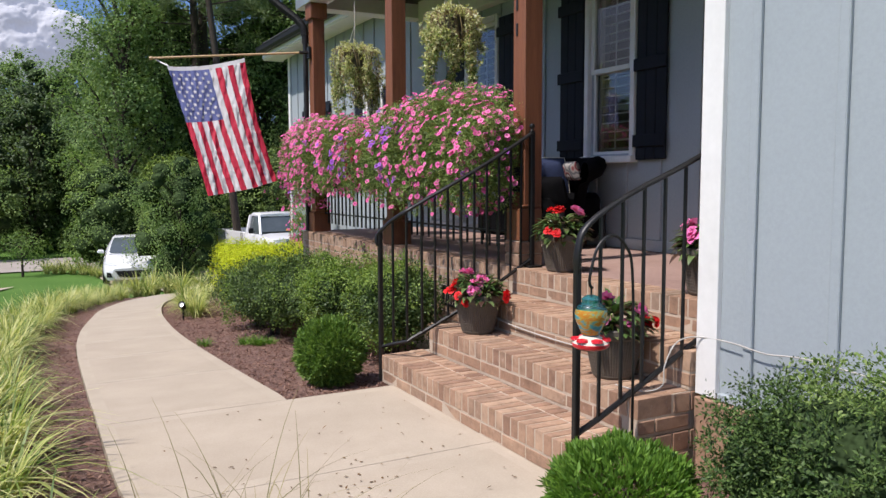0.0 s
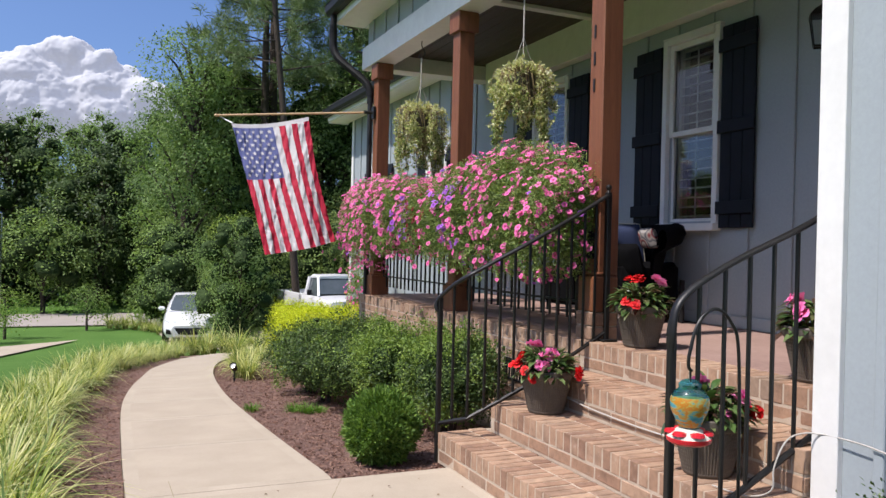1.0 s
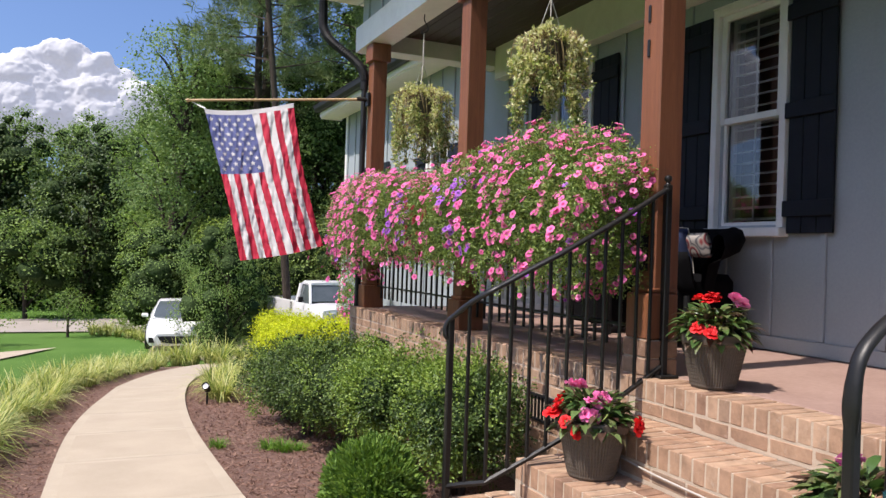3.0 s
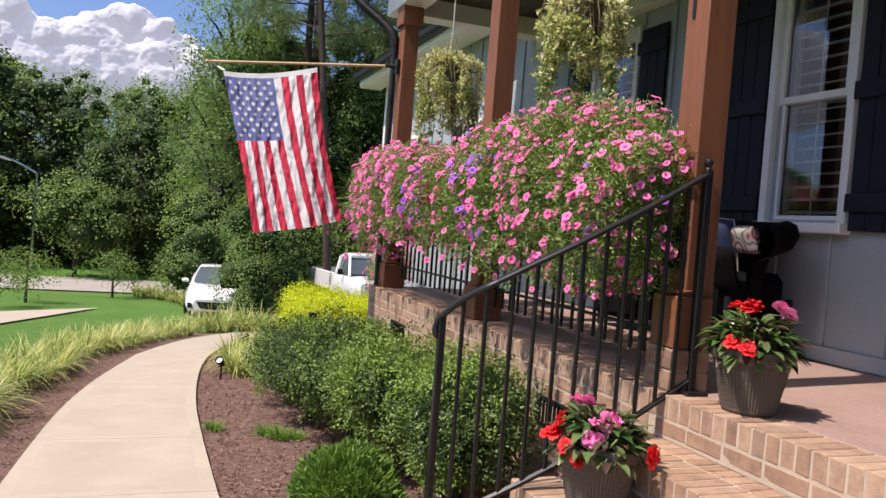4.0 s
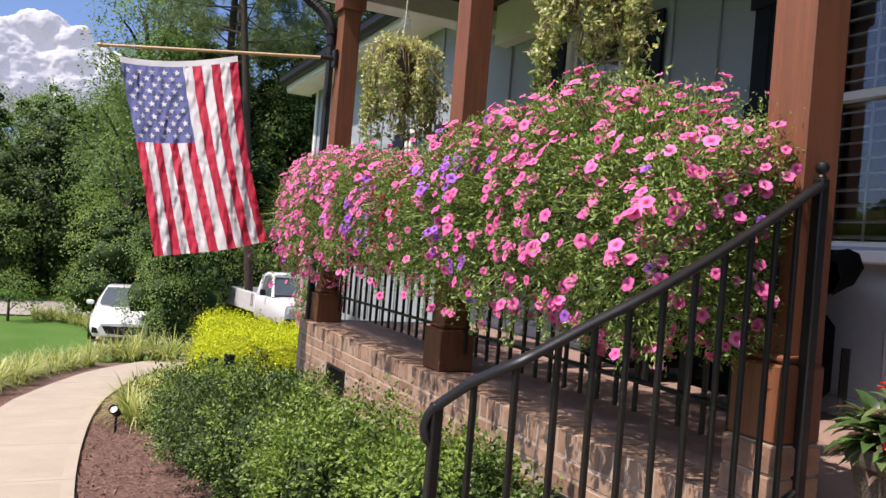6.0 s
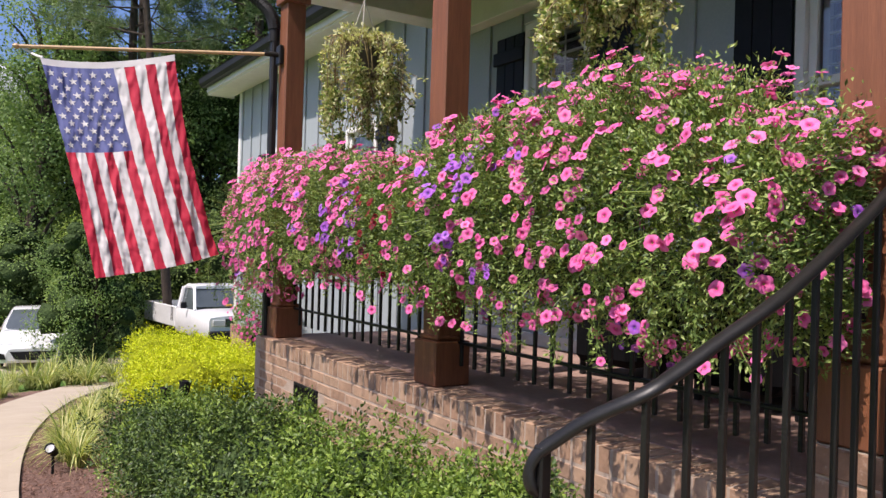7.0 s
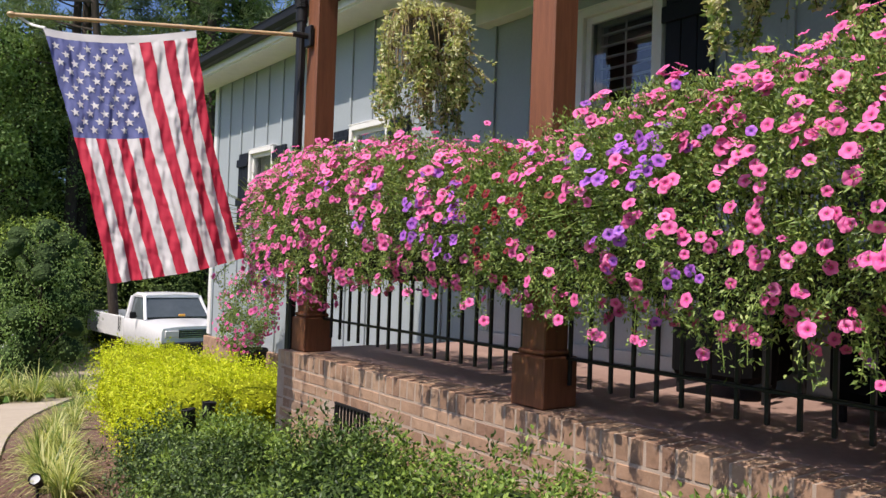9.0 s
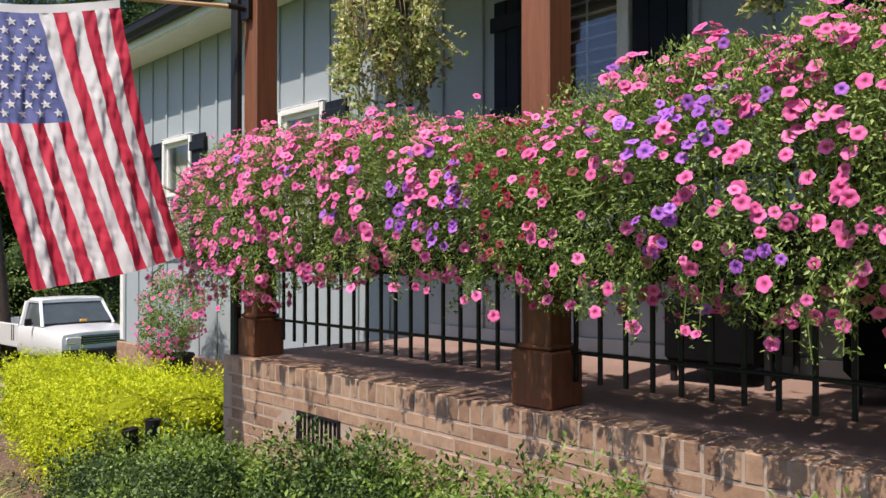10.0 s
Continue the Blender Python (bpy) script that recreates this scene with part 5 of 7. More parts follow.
    for k in range(int(ln * (15 if y0 < 8.2 else 8))):                # shoots trailing below the mass
        yy, xx = y0 + ln * r1.rand(), r1.uniform(2.50, 2.72)
        z1 = frow(yy)[1] - 1.40
        line = arc([Vector((xx - 2.90, yy - yc, z1 + 0.16)), Vector((xx - 2.99, yy - yc + r1.normal() * 0.02, z1 + 0.07)), Vector((xx - 2.98, yy - yc + r1.normal() * 0.03, z1 - r1.uniform(-0.03, 0.11)))], 6)
        trail.tube(line, 0.0016, 4, cap=False)
        q = np.repeat(np.array([p[:] for p in line[2:]]), 9, axis=0)
        P = np.vstack([P, q + r1.normal(size=q.shape) * 0.012])
        D = np.vstack([D, r1.normal(size=q.shape) + np.array((-0.5, 0, 0.1))])
        if r1.rand() < 0.55:
            tips.append(line[-1] if r1.rand() < 0.6 else line[7])
    nl = len(P)
    N0 = D * 0.8 + np.array((-0.35, -0.1, 0.55)) + r1.normal(size=D.shape) * 0.6
    D = D + r1.normal(size=D.shape) * 0.9
    part("foliage", blades("foliage", P, D, 0.010 + 0.018 * r1.rand(nl), 0.0040 + 0.0055 * r1.rand(nl), MAT["petunia_leaf"], N=N0), None, pb, "fine trailing green leaves", stuff=True)
    P, D = spot(int(nf * (0.88 if y0 < 6.3 else 0.90)), True)
    blooms = [(p, d, None) for p, d in zip(P, D)] + [(p, (-0.9, -0.3, -0.1), "pink") for p in tips]
    P, D = spot(1500, True)                           # clusters of one colour, thickly set
    for cy, cz, ry, rz, c, most in DRIFTS:
        near = [k for k in range(len(P)) if ((P[k][1] + yc - cy) / ry) ** 2 + ((P[k][2] + 1.40 - cz) / rz) ** 2 < 1 and P[k][0] < 0.02]
        share = max(0.0, (min(y1, cy + ry) - max(y0, cy - ry)) / (2 * ry))
        blooms += [(P[k], D[k], c) for k in near[:int(most * share + 0.5)]]
    for p, d, c in blooms:
        if c is None and abs(p[1] + yc - 6.46) < 0.13 and r1.rand() < 0.6:     # few pink ones where the dark red grow
            continue
        if c is None and p[2] + 1.40 < frow(p[1] + yc)[1] + 0.20 and r1.rand() < 0.45:
            continue
        if c is None and any(((p[1] + yc - cy) / ry) ** 2 + ((p[2] + 1.40 - cz) / rz) ** 2 < 0.8 for cy, cz, ry, rz, _, _ in DRIFTS) and r1.rand() < 0.6:
            continue
        d = Vector(d) * 0.85 + Vector((-0.50, -0.22, 0.55)) + Vector(r1.normal(size=3) * 0.42)
        c = c or ("pink" if r1.rand() < 0.975 else "purple")
        f = part("flower", PET[c][r1.randint(3)], None, pb)
        s = (0.52 if y0 < 6.5 else 0.58) + 0.36 * r1.rand()
        f.matrix_local = Matrix.LocRotScale(Vector(p) + d.normalized() * 0.02, d.to_track_quat("Z", "Y") @ Euler((0, 0, r1.rand() * 6)).to_quaternion(), (s, s, s * r1.uniform(0.6, 1.5)))
    st = Mesh()
    for k in range(46):
        yy = y0 + ln * r1.rand() - yc
        top, bot = frow(yy + yc)
        a = r1.uniform(0.4, 3.6)
        q = Vector((min(2.93 + 0.44 * math.cos(a), 3.04) - 2.98, yy + r1.normal() * 0.06, (top + bot) / 2 - 1.40 + (top - bot) / 2 * 1.1 * math.sin(a)))
        st.tube([(r1.uniform(-0.06, 0.06), yy, -0.02), (q * 0.55 + Vector((0, 0, 0.08)))[:], q[:]], [0.003, 0.0025, 0.0015], 4)
    st.add(trail.v, trail.f)
    part("stem", st, MAT["petunia_leaf"], pb, stuff=True)
    return pb


for i, (a, b, nf, nl) in enumerate(((4.46, 4.72, 260, 5200), (4.72, 4.98, 190, 4200), (4.98, 5.32, 240, 4800), (5.32, 5.66, 225, 4800), (5.66, 6.04, 225, 4700), (6.04, 6.42, 215, 4500),
                                   (6.42, 6.78, 190, 4200), (6.78, 7.14, 200, 4200), (7.14, 7.50, 225, 4200), (7.50, 7.86, 230, 4200), (7.86, 8.25, 250, 4200), (8.25, 8.64, 255, 4200), (8.64, 9.06, 260, 4200), (9.06, 9.5, 250, 4200))):
    petunia_box(a, b, nf, nl, 300 + i)

# ---- potted impatiens ----
def pot_mesh():
    """A tapered pot with a woven pattern of short ribs below a plain rim."""
    me = Mesh()
    n = 120
    prof = [(0.001, 0.0), (0.094, 0.0), (0.10, 0.01)]
    for k in range(11):
        prof += [(0.10 + 0.038 * (k + f) / 11, 0.016 + 0.175 * (k + f) / 11) for f in (0.12, 0.5, 0.88)]
    prof += [(0.144, 0.196), (0.152, 0.20), (0.155, 0.214), (0.155, 0.238), (0.150, 0.244), (0.140, 0.242), (0.136, 0.215)]
    rows = []
    for i, (r, z) in enumerate(prof):
        ring, band = [], (i - 3) // 3
        for k in range(n):
            w = 2 * math.pi * k / n
            q = r
            if 3 <= i < 36:
                q += (0.0028 if k % 2 else -0.0026) * (1 if (i - 3) % 3 == 1 else 0.45)
            ring.append((q * math.cos(w), q * math.sin(w), z))
        rows.append(ring)
    return me.grid(rows, loop=True)


def long_leaves(name, P, D, L, W, mat):
    """Pointed leaves with a sunk midrib that arch over and droop."""
    me = Mesh()
    for p, d, ln, w in zip(P, D, L, W):
        d = Vector(d).normalized()
        side = d.cross(Vector((0, 0, 1)))
        side = side.normalized() if side.length > 0.05 else Vector((1, 0, 0))
        c, rows = Vector(p), []
        for q, ww in ((0.0, 0.10), (0.28, 0.85), (0.55, 1.0), (0.8, 0.6), (1.0, 0.03)):
            up = side.cross(d).normalized()
            rows.append([c - side * w * ww / 2 + up * w * ww * 0.16, c, c + side * w * ww / 2 + up * w * ww * 0.16])
            c = c + d * ln * 0.25
            d = (d + Vector((0, 0, -0.26))).normalized()
        me.grid(rows)
    return me.data(name, mat, smooth=180)


def ruffle(name, mat, seed, r=0.029):
    """A flat impatiens flower of broad overlapping petals."""
    me, rs = Mesh(), random.Random(seed)
    for p in range(11):
        r = (0.034, 0.022)[p > 5] * rs.uniform(0.85, 1.1)
        a = 2 * math.pi * p / (6 if p < 6 else 5) + rs.uniform(-0.25, 0.25)
        ca, sa = math.cos(a), math.sin(a)
        rows = []
        up = 0.0 if p < 6 else 0.45
        for q, w, z in ((0.08, 0.08, 0.0), (0.5, 0.42, 0.10 + up), (0.85, 0.50, 0.14 + up * 1.5), (1.05, 0.26, 0.02 + up * 1.6)):
            rows.append([(r * (q * ca - s * w * sa), r * (q * sa + s * w * ca), r * (z + 0.07 * abs(s) + rs.uniform(-0.13, 0.13))) for s in (-1, 0, 1)])
        me.grid(rows)
    return me.data(name, mat, smooth=180)


RUF = {c: [ruffle("flower", MAT[c], s) for s in (1, 2)] for c in ("hot_red", "hot_pink")}
POT = pot_mesh().data("pot", MAT["pot"])


def potted(loc, s, flowers, label, seed, nleaf=230):
    """A ribbed pot with bushy impatiens; flowers are (angle, out, up, colour)."""
    pt = thing("flower_pot", loc, label, "potted plant", "potted impatiens", rz=seed * 37)
    ob = part("pot", POT, None, pt, "ribbed dark brown resin pot")
    ob.scale = (s, s, s)
    part("soil", Mesh().lathe([(0.001, 0.215 * s), (0.138 * s, 0.212 * s)], 20), MAT["soil"], pt)
    r1 = np.random.RandomState(seed)
    P, D = [], []
    for k in range(nleaf):
        a, e = r1.rand() * 6.283, math.acos(1 - r1.rand() * 1.15)
        q = (0.55 + 0.45 * r1.rand() ** 0.6) * s
        P.append((0.135 * q * math.sin(e) * math.cos(a), 0.135 * q * math.sin(e) * math.sin(a), 0.225 * s + 0.125 * q * math.cos(e)))
        D.append((math.cos(a) + 0.4 * r1.normal(), math.sin(a) + 0.4 * r1.normal(), 0.55 * math.cos(e) + 0.15 + 0.25 * r1.normal()))
    part("leaves", long_leaves("leaves", P, D, (0.068 + 0.040 * r1.rand(nleaf)) * s, (0.030 + 0.014 * r1.rand(nleaf)) * s, MAT["impatiens_leaf"]), None, pt, "dark green and bronze pointed leaves", stuff=True)
    st = Mesh()
    for k in range(9):
        a = 6.28 * k / 9
        st.tube([(0.04 * math.cos(a), 0.04 * math.sin(a), 0.22 * s), (0.13 * s * math.cos(a), 0.13 * s * math.sin(a), 0.32 * s)], 0.004, 5)
    part("stem", st, MAT["petunia_leaf"], pt)
    for a, o, u, c, k in flowers:
        for j in range(k):
            aa = radians(a) - radians(seed * 37) + r1.normal() * 0.2
            d = Vector((math.cos(aa) * o, math.sin(aa) * o, u)) * s
            f = part("flower", RUF[c][j % 2], None, pt)
            out = Vector((d.x, d.y, d.z * 0.5)) + Vector((-0.06, -0.08, 0.06)) + Vector(r1.normal(size=3) * 0.03)
            q = 0.85 + 0.3 * r1.rand()
            f.matrix_local = Matrix.LocRotScale(d + Vector((r1.normal() * 0.016, r1.normal() * 0.016, 0.22 * s + r1.normal() * 0.012)), out.to_track_quat("Z", "Y"), (q, q, q))
    return pt


potted((2.44, 4.13, 0.352), 1.0, [(150, 0.15, 0.08, "hot_red", 3), (185, 0.18, 0.05, "hot_red", 2), (200, 0.17, 0.0, "hot_red", 1), (255, 0.10, 0.12, "hot_pink", 3), (240, 0.14, 0.07, "hot_pink", 2), (120, 0.08, 0.15, "hot_pink", 2), (300, 0.20, 0.04, "hot_red", 2)],
       "dark ribbed pot of red and pink impatiens on the brick step", 3)
potted((3.06, 4.10, ZP + 0.004), 1.0, [(200, 0.06, 0.17, "hot_red", 6), (215, 0.18, 0.04, "hot_red", 3), (330, 0.09, 0.17, "hot_pink", 5)],
       "dark ribbed pot of red and pink impatiens on the porch edge", 4)
potted((2.46, 2.88, 0.352), 1.0, [(230, 0.14, 0.05, "hot_pink", 2), (290, 0.14, 0.10, "hot_pink", 2), (100, 0.05, 0.14, "hot_pink", 2), (320, 0.18, 0.05, "hot_red", 2)],
       "dark ribbed pot of dark-leaved impatiens behind the stair railing", 5)
potted((3.08, 2.88, ZP + 0.004), 1.0, [(150, 0.10, 0.14, "hot_pink", 2), (200, 0.14, 0.10, "hot_pink", 2), (290, 0.12, 0.12, "hot_red", 3)],
       "dark ribbed pot of red and pink impatiens by the wing corner", 6)


# ---- hanging baskets ----
def basket(y, z, seed, drop, spill):
    hb = thing("hanging_basket", (3.06, y, z), "hanging basket of cream-and-green variegated trailing foliage", "hanging plant", "hanging baskets")
    part("pot", Mesh().lathe([(0.001, -0.17), (0.085, -0.17), (0.12, -0.02), (0.13, 0.0), (0.128, 0.008), (0.118, 0.006), (0.11, -0.03)], 20), MAT["pot"], hb, "dark round hanging pot", smooth=30)
    top = 3.335 - z
    part("hook", Mesh().tube(arc([(0, 0, top), (0, 0, top - 0.05), (0.03, 0, top - 0.10), (0.03, 0, top - 0.14), (-0.02, 0, top - 0.17), (-0.02, 0, top - 0.14)], 4), 0.005, 6), MAT["iron"], hb, "black iron ceiling hook")
    part("hanger", Mesh().tube([(0, 0, top - 0.165), (0, 0, 0.30)], 0.006, 6).tube([(0, 0, 0.30), (0.12, 0, 0.0)], 0.003, 5).tube([(0, 0, 0.30), (-0.06, 0.104, 0.0)], 0.003, 5).tube([(0, 0, 0.30), (-0.06, -0.104, 0.0)], 0.003, 5), MAT["cable"], hb, "pale wire hanger")
    r1 = np.random.RandomState(seed)
    vine, VP, VD, VS = Mesh(), [], [], []

    def rosette(c, out, k, spread):
        for j in range(k):
            d = Vector(r1.normal(size=3)) + out * 1.1
            VP.append(c + Vector(r1.normal(size=3) * spread))
            VD.append(d)
            VS.append(c.z)

    for k in range(135):                              # the dome over the pot
        a, e = r1.rand() * 6.283, math.acos(1 - r1.rand() * 0.80)
        q = 0.8 + 0.3 * r1.rand()
        o = Vector((math.sin(e) * math.cos(a), math.sin(e) * math.sin(a), math.cos(e)))
        q *= 0.88 + 0.22 * math.sin(a * 3 + seed)
        c = Vector((o.x * 0.225 * q, o.y * 0.225 * q, -0.03 + o.z * 0.135 * q))
        rosette(c, o, 9, 0.009)
        vine.tube([(c.x * 0.4, c.y * 0.4, -0.02), c[:]], 0.002, 4, cap=False)
    for k in range(42):                               # hanging strands in loose bunches
        b = k % 6
        a = b * 1.047 + seed + r1.normal() * 0.17
        L = drop * (0.5 + 0.55 * r1.rand()) * (0.95, 0.6, 0.75, 1.1, 0.55, 0.85)[b]
        rad = 0.13 + 0.10 * r1.rand()
        ca, sa = math.cos(a), math.sin(a)
        line = arc([Vector((0.08 * ca, 0.08 * sa, 0.02)), Vector((rad * ca, rad * sa, 0.05)), Vector((rad * 1.2 * ca, rad * 1.2 * sa, -0.10)),
                    Vector((rad * 1.15 * ca, rad * 1.15 * sa, -L * 0.6)), Vector((rad * 1.1 * math.cos(a + 0.25), rad * 1.1 * math.sin(a + 0.25), -L))], 7)
        vine.tube(line, 0.0022, 4, cap=False)
        for i, p in enumerate(line):
            if i > 9 and (r1.rand() < 0.50 or i > 22):
                for w in range(1 if i < 20 else 2):
                    rosette(p + Vector(r1.normal(size=3) * 0.014), Vector((ca * 0.6, sa * 0.6, 0.1)), 7, 0.008)
    for k in range(46):                               # bare brown stems down the pot's side
        a, L = r1.rand() * 6.283, 0.12 + 0.20 * r1.rand()
        q = 0.14 + 0.03 * r1.rand()
        vine.tube([(0.10 * math.cos(a), 0.10 * math.sin(a), 0.02), (q * math.cos(a), q * math.sin(a), 0.03), (q * 1.06 * math.cos(a + 0.1), q * 1.06 * math.sin(a + 0.1), -L * 0.5), (q * math.cos(a + 0.2), q * math.sin(a + 0.2), -L)], 0.0032, 4, cap=False)
    for k in range(46 * len(spill)):                  # greener lumps hanging out below
        sp = Vector(spill[k % len(spill)])
        c = sp + Vector(r1.normal(size=3)) * 0.066
        rosette(c, Vector((sp.x, sp.y, -0.1)), 8, 0.010)
        vine.tube([(0.05 * sp.x, 0.05 * sp.y, 0.0), c[:]], 0.002, 4, cap=False)
    P, D = np.array([p[:] for p in VP]), np.array([d[:] for d in VD])
    n = len(P)
    slot = (r1.rand(n) < np.clip(0.05 - np.array(VS) * 0.9, 0.03, 0.5)).astype(int)
    part("foliage", blades("foliage", P, D, 0.020 + 0.014 * r1.rand(n), 0.011 + 0.007 * r1.rand(n), [MAT["ivory_leaf"], MAT["petunia_leaf"]], slot=slot), None, hb, "cream-edged trailing leaves", stuff=True)
    part("vine", vine, MAT["vine"], hb, "thin brown trailing stems")


basket(5.59, 2.58, 71, 0.52, ((-0.12, 0.06, -0.20), (0.08, -0.10, -0.28)))
basket(7.68, 2.60, 72, 0.62, ((0.17, -0.13, -0.30), (0.02, -0.05, -0.34), (0.06, 0.0, -0.48)))

# ---- feeder on its hook ----
hook = thing("shepherd_hook", (2.155, 2.40, 0.0), "black iron shepherd's hook beside the steps", "garden hook")
part("rod", Mesh().tube(arc([(0, 0, -0.05), (0, 0, 0.5), (-0.012, 0, 0.92), (-0.05, 0, 1.03), (-0.12, 0, 1.075), (-0.19, 0, 1.03), (-0.225, 0, 0.93), (-0.228, 0, 0.885), (-0.215, 0, 0.87)], 6), 0.006, 8), MAT["iron"], hook, smooth=True)
feeder = thing("hummingbird_feeder", (1.935, 2.40, 0.628), "turquoise glass hummingbird feeder with red and white base", "bird feeder")
part("bottle", Mesh().lathe([(0.03, 0.05), (0.036, 0.062), (0.046, 0.085), (0.060, 0.12), (0.063, 0.145), (0.053, 0.172), (0.036, 0.186), (0.038, 0.200), (0.026, 0.21), (0.014, 0.215)], 24), MAT["blue_glass"], feeder, "turquoise and amber glass bottle", smooth=True)
part("nectar", Mesh().lathe([(0.001, 0.066), (0.034, 0.07), (0.043, 0.09), (0.056, 0.118), (0.060, 0.138), (0.052, 0.15), (0.001, 0.152)], 20), MAT["amber"], feeder, "amber patterned glass", smooth=True)
part("base", Mesh().lathe([(0.001, 0.0), (0.058, 0.003), (0.072, 0.012), (0.074, 0.024), (0.071, 0.026)], 24), MAT["red_plastic"], feeder, "red feeding tray", smooth=30)
part("top_plate", Mesh().lathe([(0.072, 0.025), (0.066, 0.034), (0.044, 0.048), (0.03, 0.056)], 24), MAT["cream_cloth"], feeder, "white cover", smooth=30)
part("painted_band", Mesh().lathe([(0.036, 0.060), (0.0475, 0.085), (0.0615, 0.118), (0.0645, 0.142), (0.060, 0.160)], 24), MAT["band"], feeder, "teal glass swirled with orange and gold", smooth=True)
for k in range(6):
    a = 6.28 * k / 6 + 0.3
    part("port", Mesh().lathe([(0.025, 0.0), (0.022, 0.009), (0.007, 0.012), (0.001, 0.006)], 10, (0.055 * math.cos(a), 0.055 * math.sin(a), 0.036)), MAT["red_plastic"], feeder, "red flower-shaped port", smooth=30)
part("wire", Mesh().tube([(0, 0, 0.205), (0, 0, 0.25)], 0.004, 6), MAT["iron"], feeder)

cable = thing("lead_cable", (0, 0, 0), "pale electric cable draped along the steps and wall", "cable")
part("run", Mesh().tube(arc([(XG - 0.03, 1.5, 0.58), (XG - 0.03, 1.92, 0.605), (XG - 0.03, 2.12, 0.590), (XG - 0.03, 2.28, 0.603), (2.60, 2.45, 0.600), (2.53, 2.49, 0.595), (2.46, 2.488, 0.565), (2.41, 2.486, 0.48), (2.40, 2.486, 0.40), (2.36, 2.56, 0.362), (2.34, 2.72, 0.358)], 5), 0.0032, 6), MAT["cable"], cable, smooth=True)
part("run", Mesh().tube(arc([(2.575, 3.15, 0.405), (2.572, 3.5, 0.40), (2.57, 3.9, 0.41), (2.572, 4.2, 0.435), (2.56, 4.40, 0.46)], 5), 0.0045, 6), MAT["cable"], cable, smooth=True)

# ---- porch chair, cushions, lights ----
chair = thing("porch_armchair", (4.16, 5.54, ZP + 0.004), "dark wicker porch armchair with rounded back in the shade", "chair", "porch chairs")
part("seat", Mesh().box((0, 0.06, 0.28), (0.56, 0.50, 0.40), 0.05), MAT["black_cloth"], chair)
bk = []
for i in range(25):
    a = radians(-100 + 200 * i / 24)
    bk.append((math.cos(a), math.sin(a)))
rows = []
for z, g in ((0.06, 0.52), (0.45, 0.58), (0.57, 0.66), (0.63, 0.98), (0.71, 1.08), (0.77, 1.02), (0.79, 0.90), (0.77, 0.78), (0.66, 0.70), (0.55, 0.5), (0.28, 0.46)):
    rows.append([(0.30 * g * c - 0.02, 0.40 * g * s, z - (0.16 if z > 0.6 else 0.08) * max(0, 0.35 - c) ** 1.7) for c, s in bk])
part("backrest", Mesh().grid(rows), MAT["black_cloth"], chair, "woven dark wicker back", smooth=180)
for sx in (-0.22, 0.22):
    for sy in (-0.26, 0.26):
        part("leg", Mesh().tube([(sx, sy, 0), (sx, sy, 0.34)], 0.02, 8), MAT["black_plastic"], chair)

# copy of the armchair standing in for low dark furniture
second = copy_thing(chair, Matrix.LocRotScale(Vector((4.20, 6.43, ZP + 0.004)), Euler((0, 0, radians(6))), Vector((0.95, 0.84, 0.86))))
tagged(second, "copied armchair standing in for unidentified low dark furniture beside the other one", "chair", "porch chairs")


def cushion(name, loc, size, rot, mat, label, trim=None):
    cu = thing(name, loc, label, "cushion", "porch cushions")
    cu.rotation_euler = rot
    me, n = Mesh(), 12
    for s in (-1, 1):
        rows = []
        for i in range(n + 1):
            rows.append([])
            for k in range(n + 1):
                u, v = 2 * i / n - 1, 2 * k / n - 1
                puff = s * size[2] * max(0, (1 - u**4) * (1 - v**4)) ** 0.5
                pin = 1 - 0.08 * (u * u + v * v - u * u * v * v)
                rows[-1].append((puff, u * size[0] * pin, v * size[1] * pin))
        me.grid(rows if s > 0 else [r[::-1] for r in rows])
    part("cover", me, mat, cu, smooth=180)
    if trim:
        ring = [(-0.0, u * size[0] * 0.93, v * size[1] * 0.93) for u, v in ((-1, -1), (-0.5, -1.04), (0, -1.06), (0.5, -1.04), (1, -1), (1.04, 0), (1, 1), (0.5, 1.04), (0, 1.06), (-0.5, 1.04), (-1, 1), (-1.04, 0), (-1, -1))]
        part("piping", Mesh().tube(ring, 0.0035, 6), trim, cu, "pale piping")
    return cu


cushion("yellow_cushion", (4.08, 5.93, ZP + 0.49), (0.13, 0.09, 0.05), (0, radians(-10), radians(10)), MAT["yellow_cloth"], "small mustard-yellow cushion tucked behind the navy one")
cushion("navy_cushion", (4.08, 5.66, ZP + 0.62), (0.22, 0.18, 0.07), (0, radians(-14), radians(12)), MAT["navy"], "navy blue cushion with pale piping on the armchair", MAT["cream_cloth"])
cushion("patterned_cushion", (4.10, 5.36, ZP + 0.67), (0.105, 0.09, 0.05), (0, radians(-18), radians(-8)), MAT["print_cloth"], "cream and red patterned cushion on the armchair")
cushion("black_cushion", (3.94, 5.50, ZP + 0.49), (0.25, 0.15, 0.07), (0, radians(-16), radians(5)), MAT["black_cloth"], "black printed cushion at the front of the armchair")
lan = thing("wall_lantern", (XW - 0.02, 4.05, 2.62), "black metal wall lantern with glass panes under the porch", "lantern")
part("back_plate", Mesh().box((-0.01, 0, 0.16), (0.02, 0.10, 0.2), 0.004), MAT["iron"], lan)
part("arm", Mesh().tube([(-0.01, 0, 0.26), (-0.10, 0, 0.30), (-0.13, 0, 0.27)], 0.008, 6), MAT["iron"], lan)
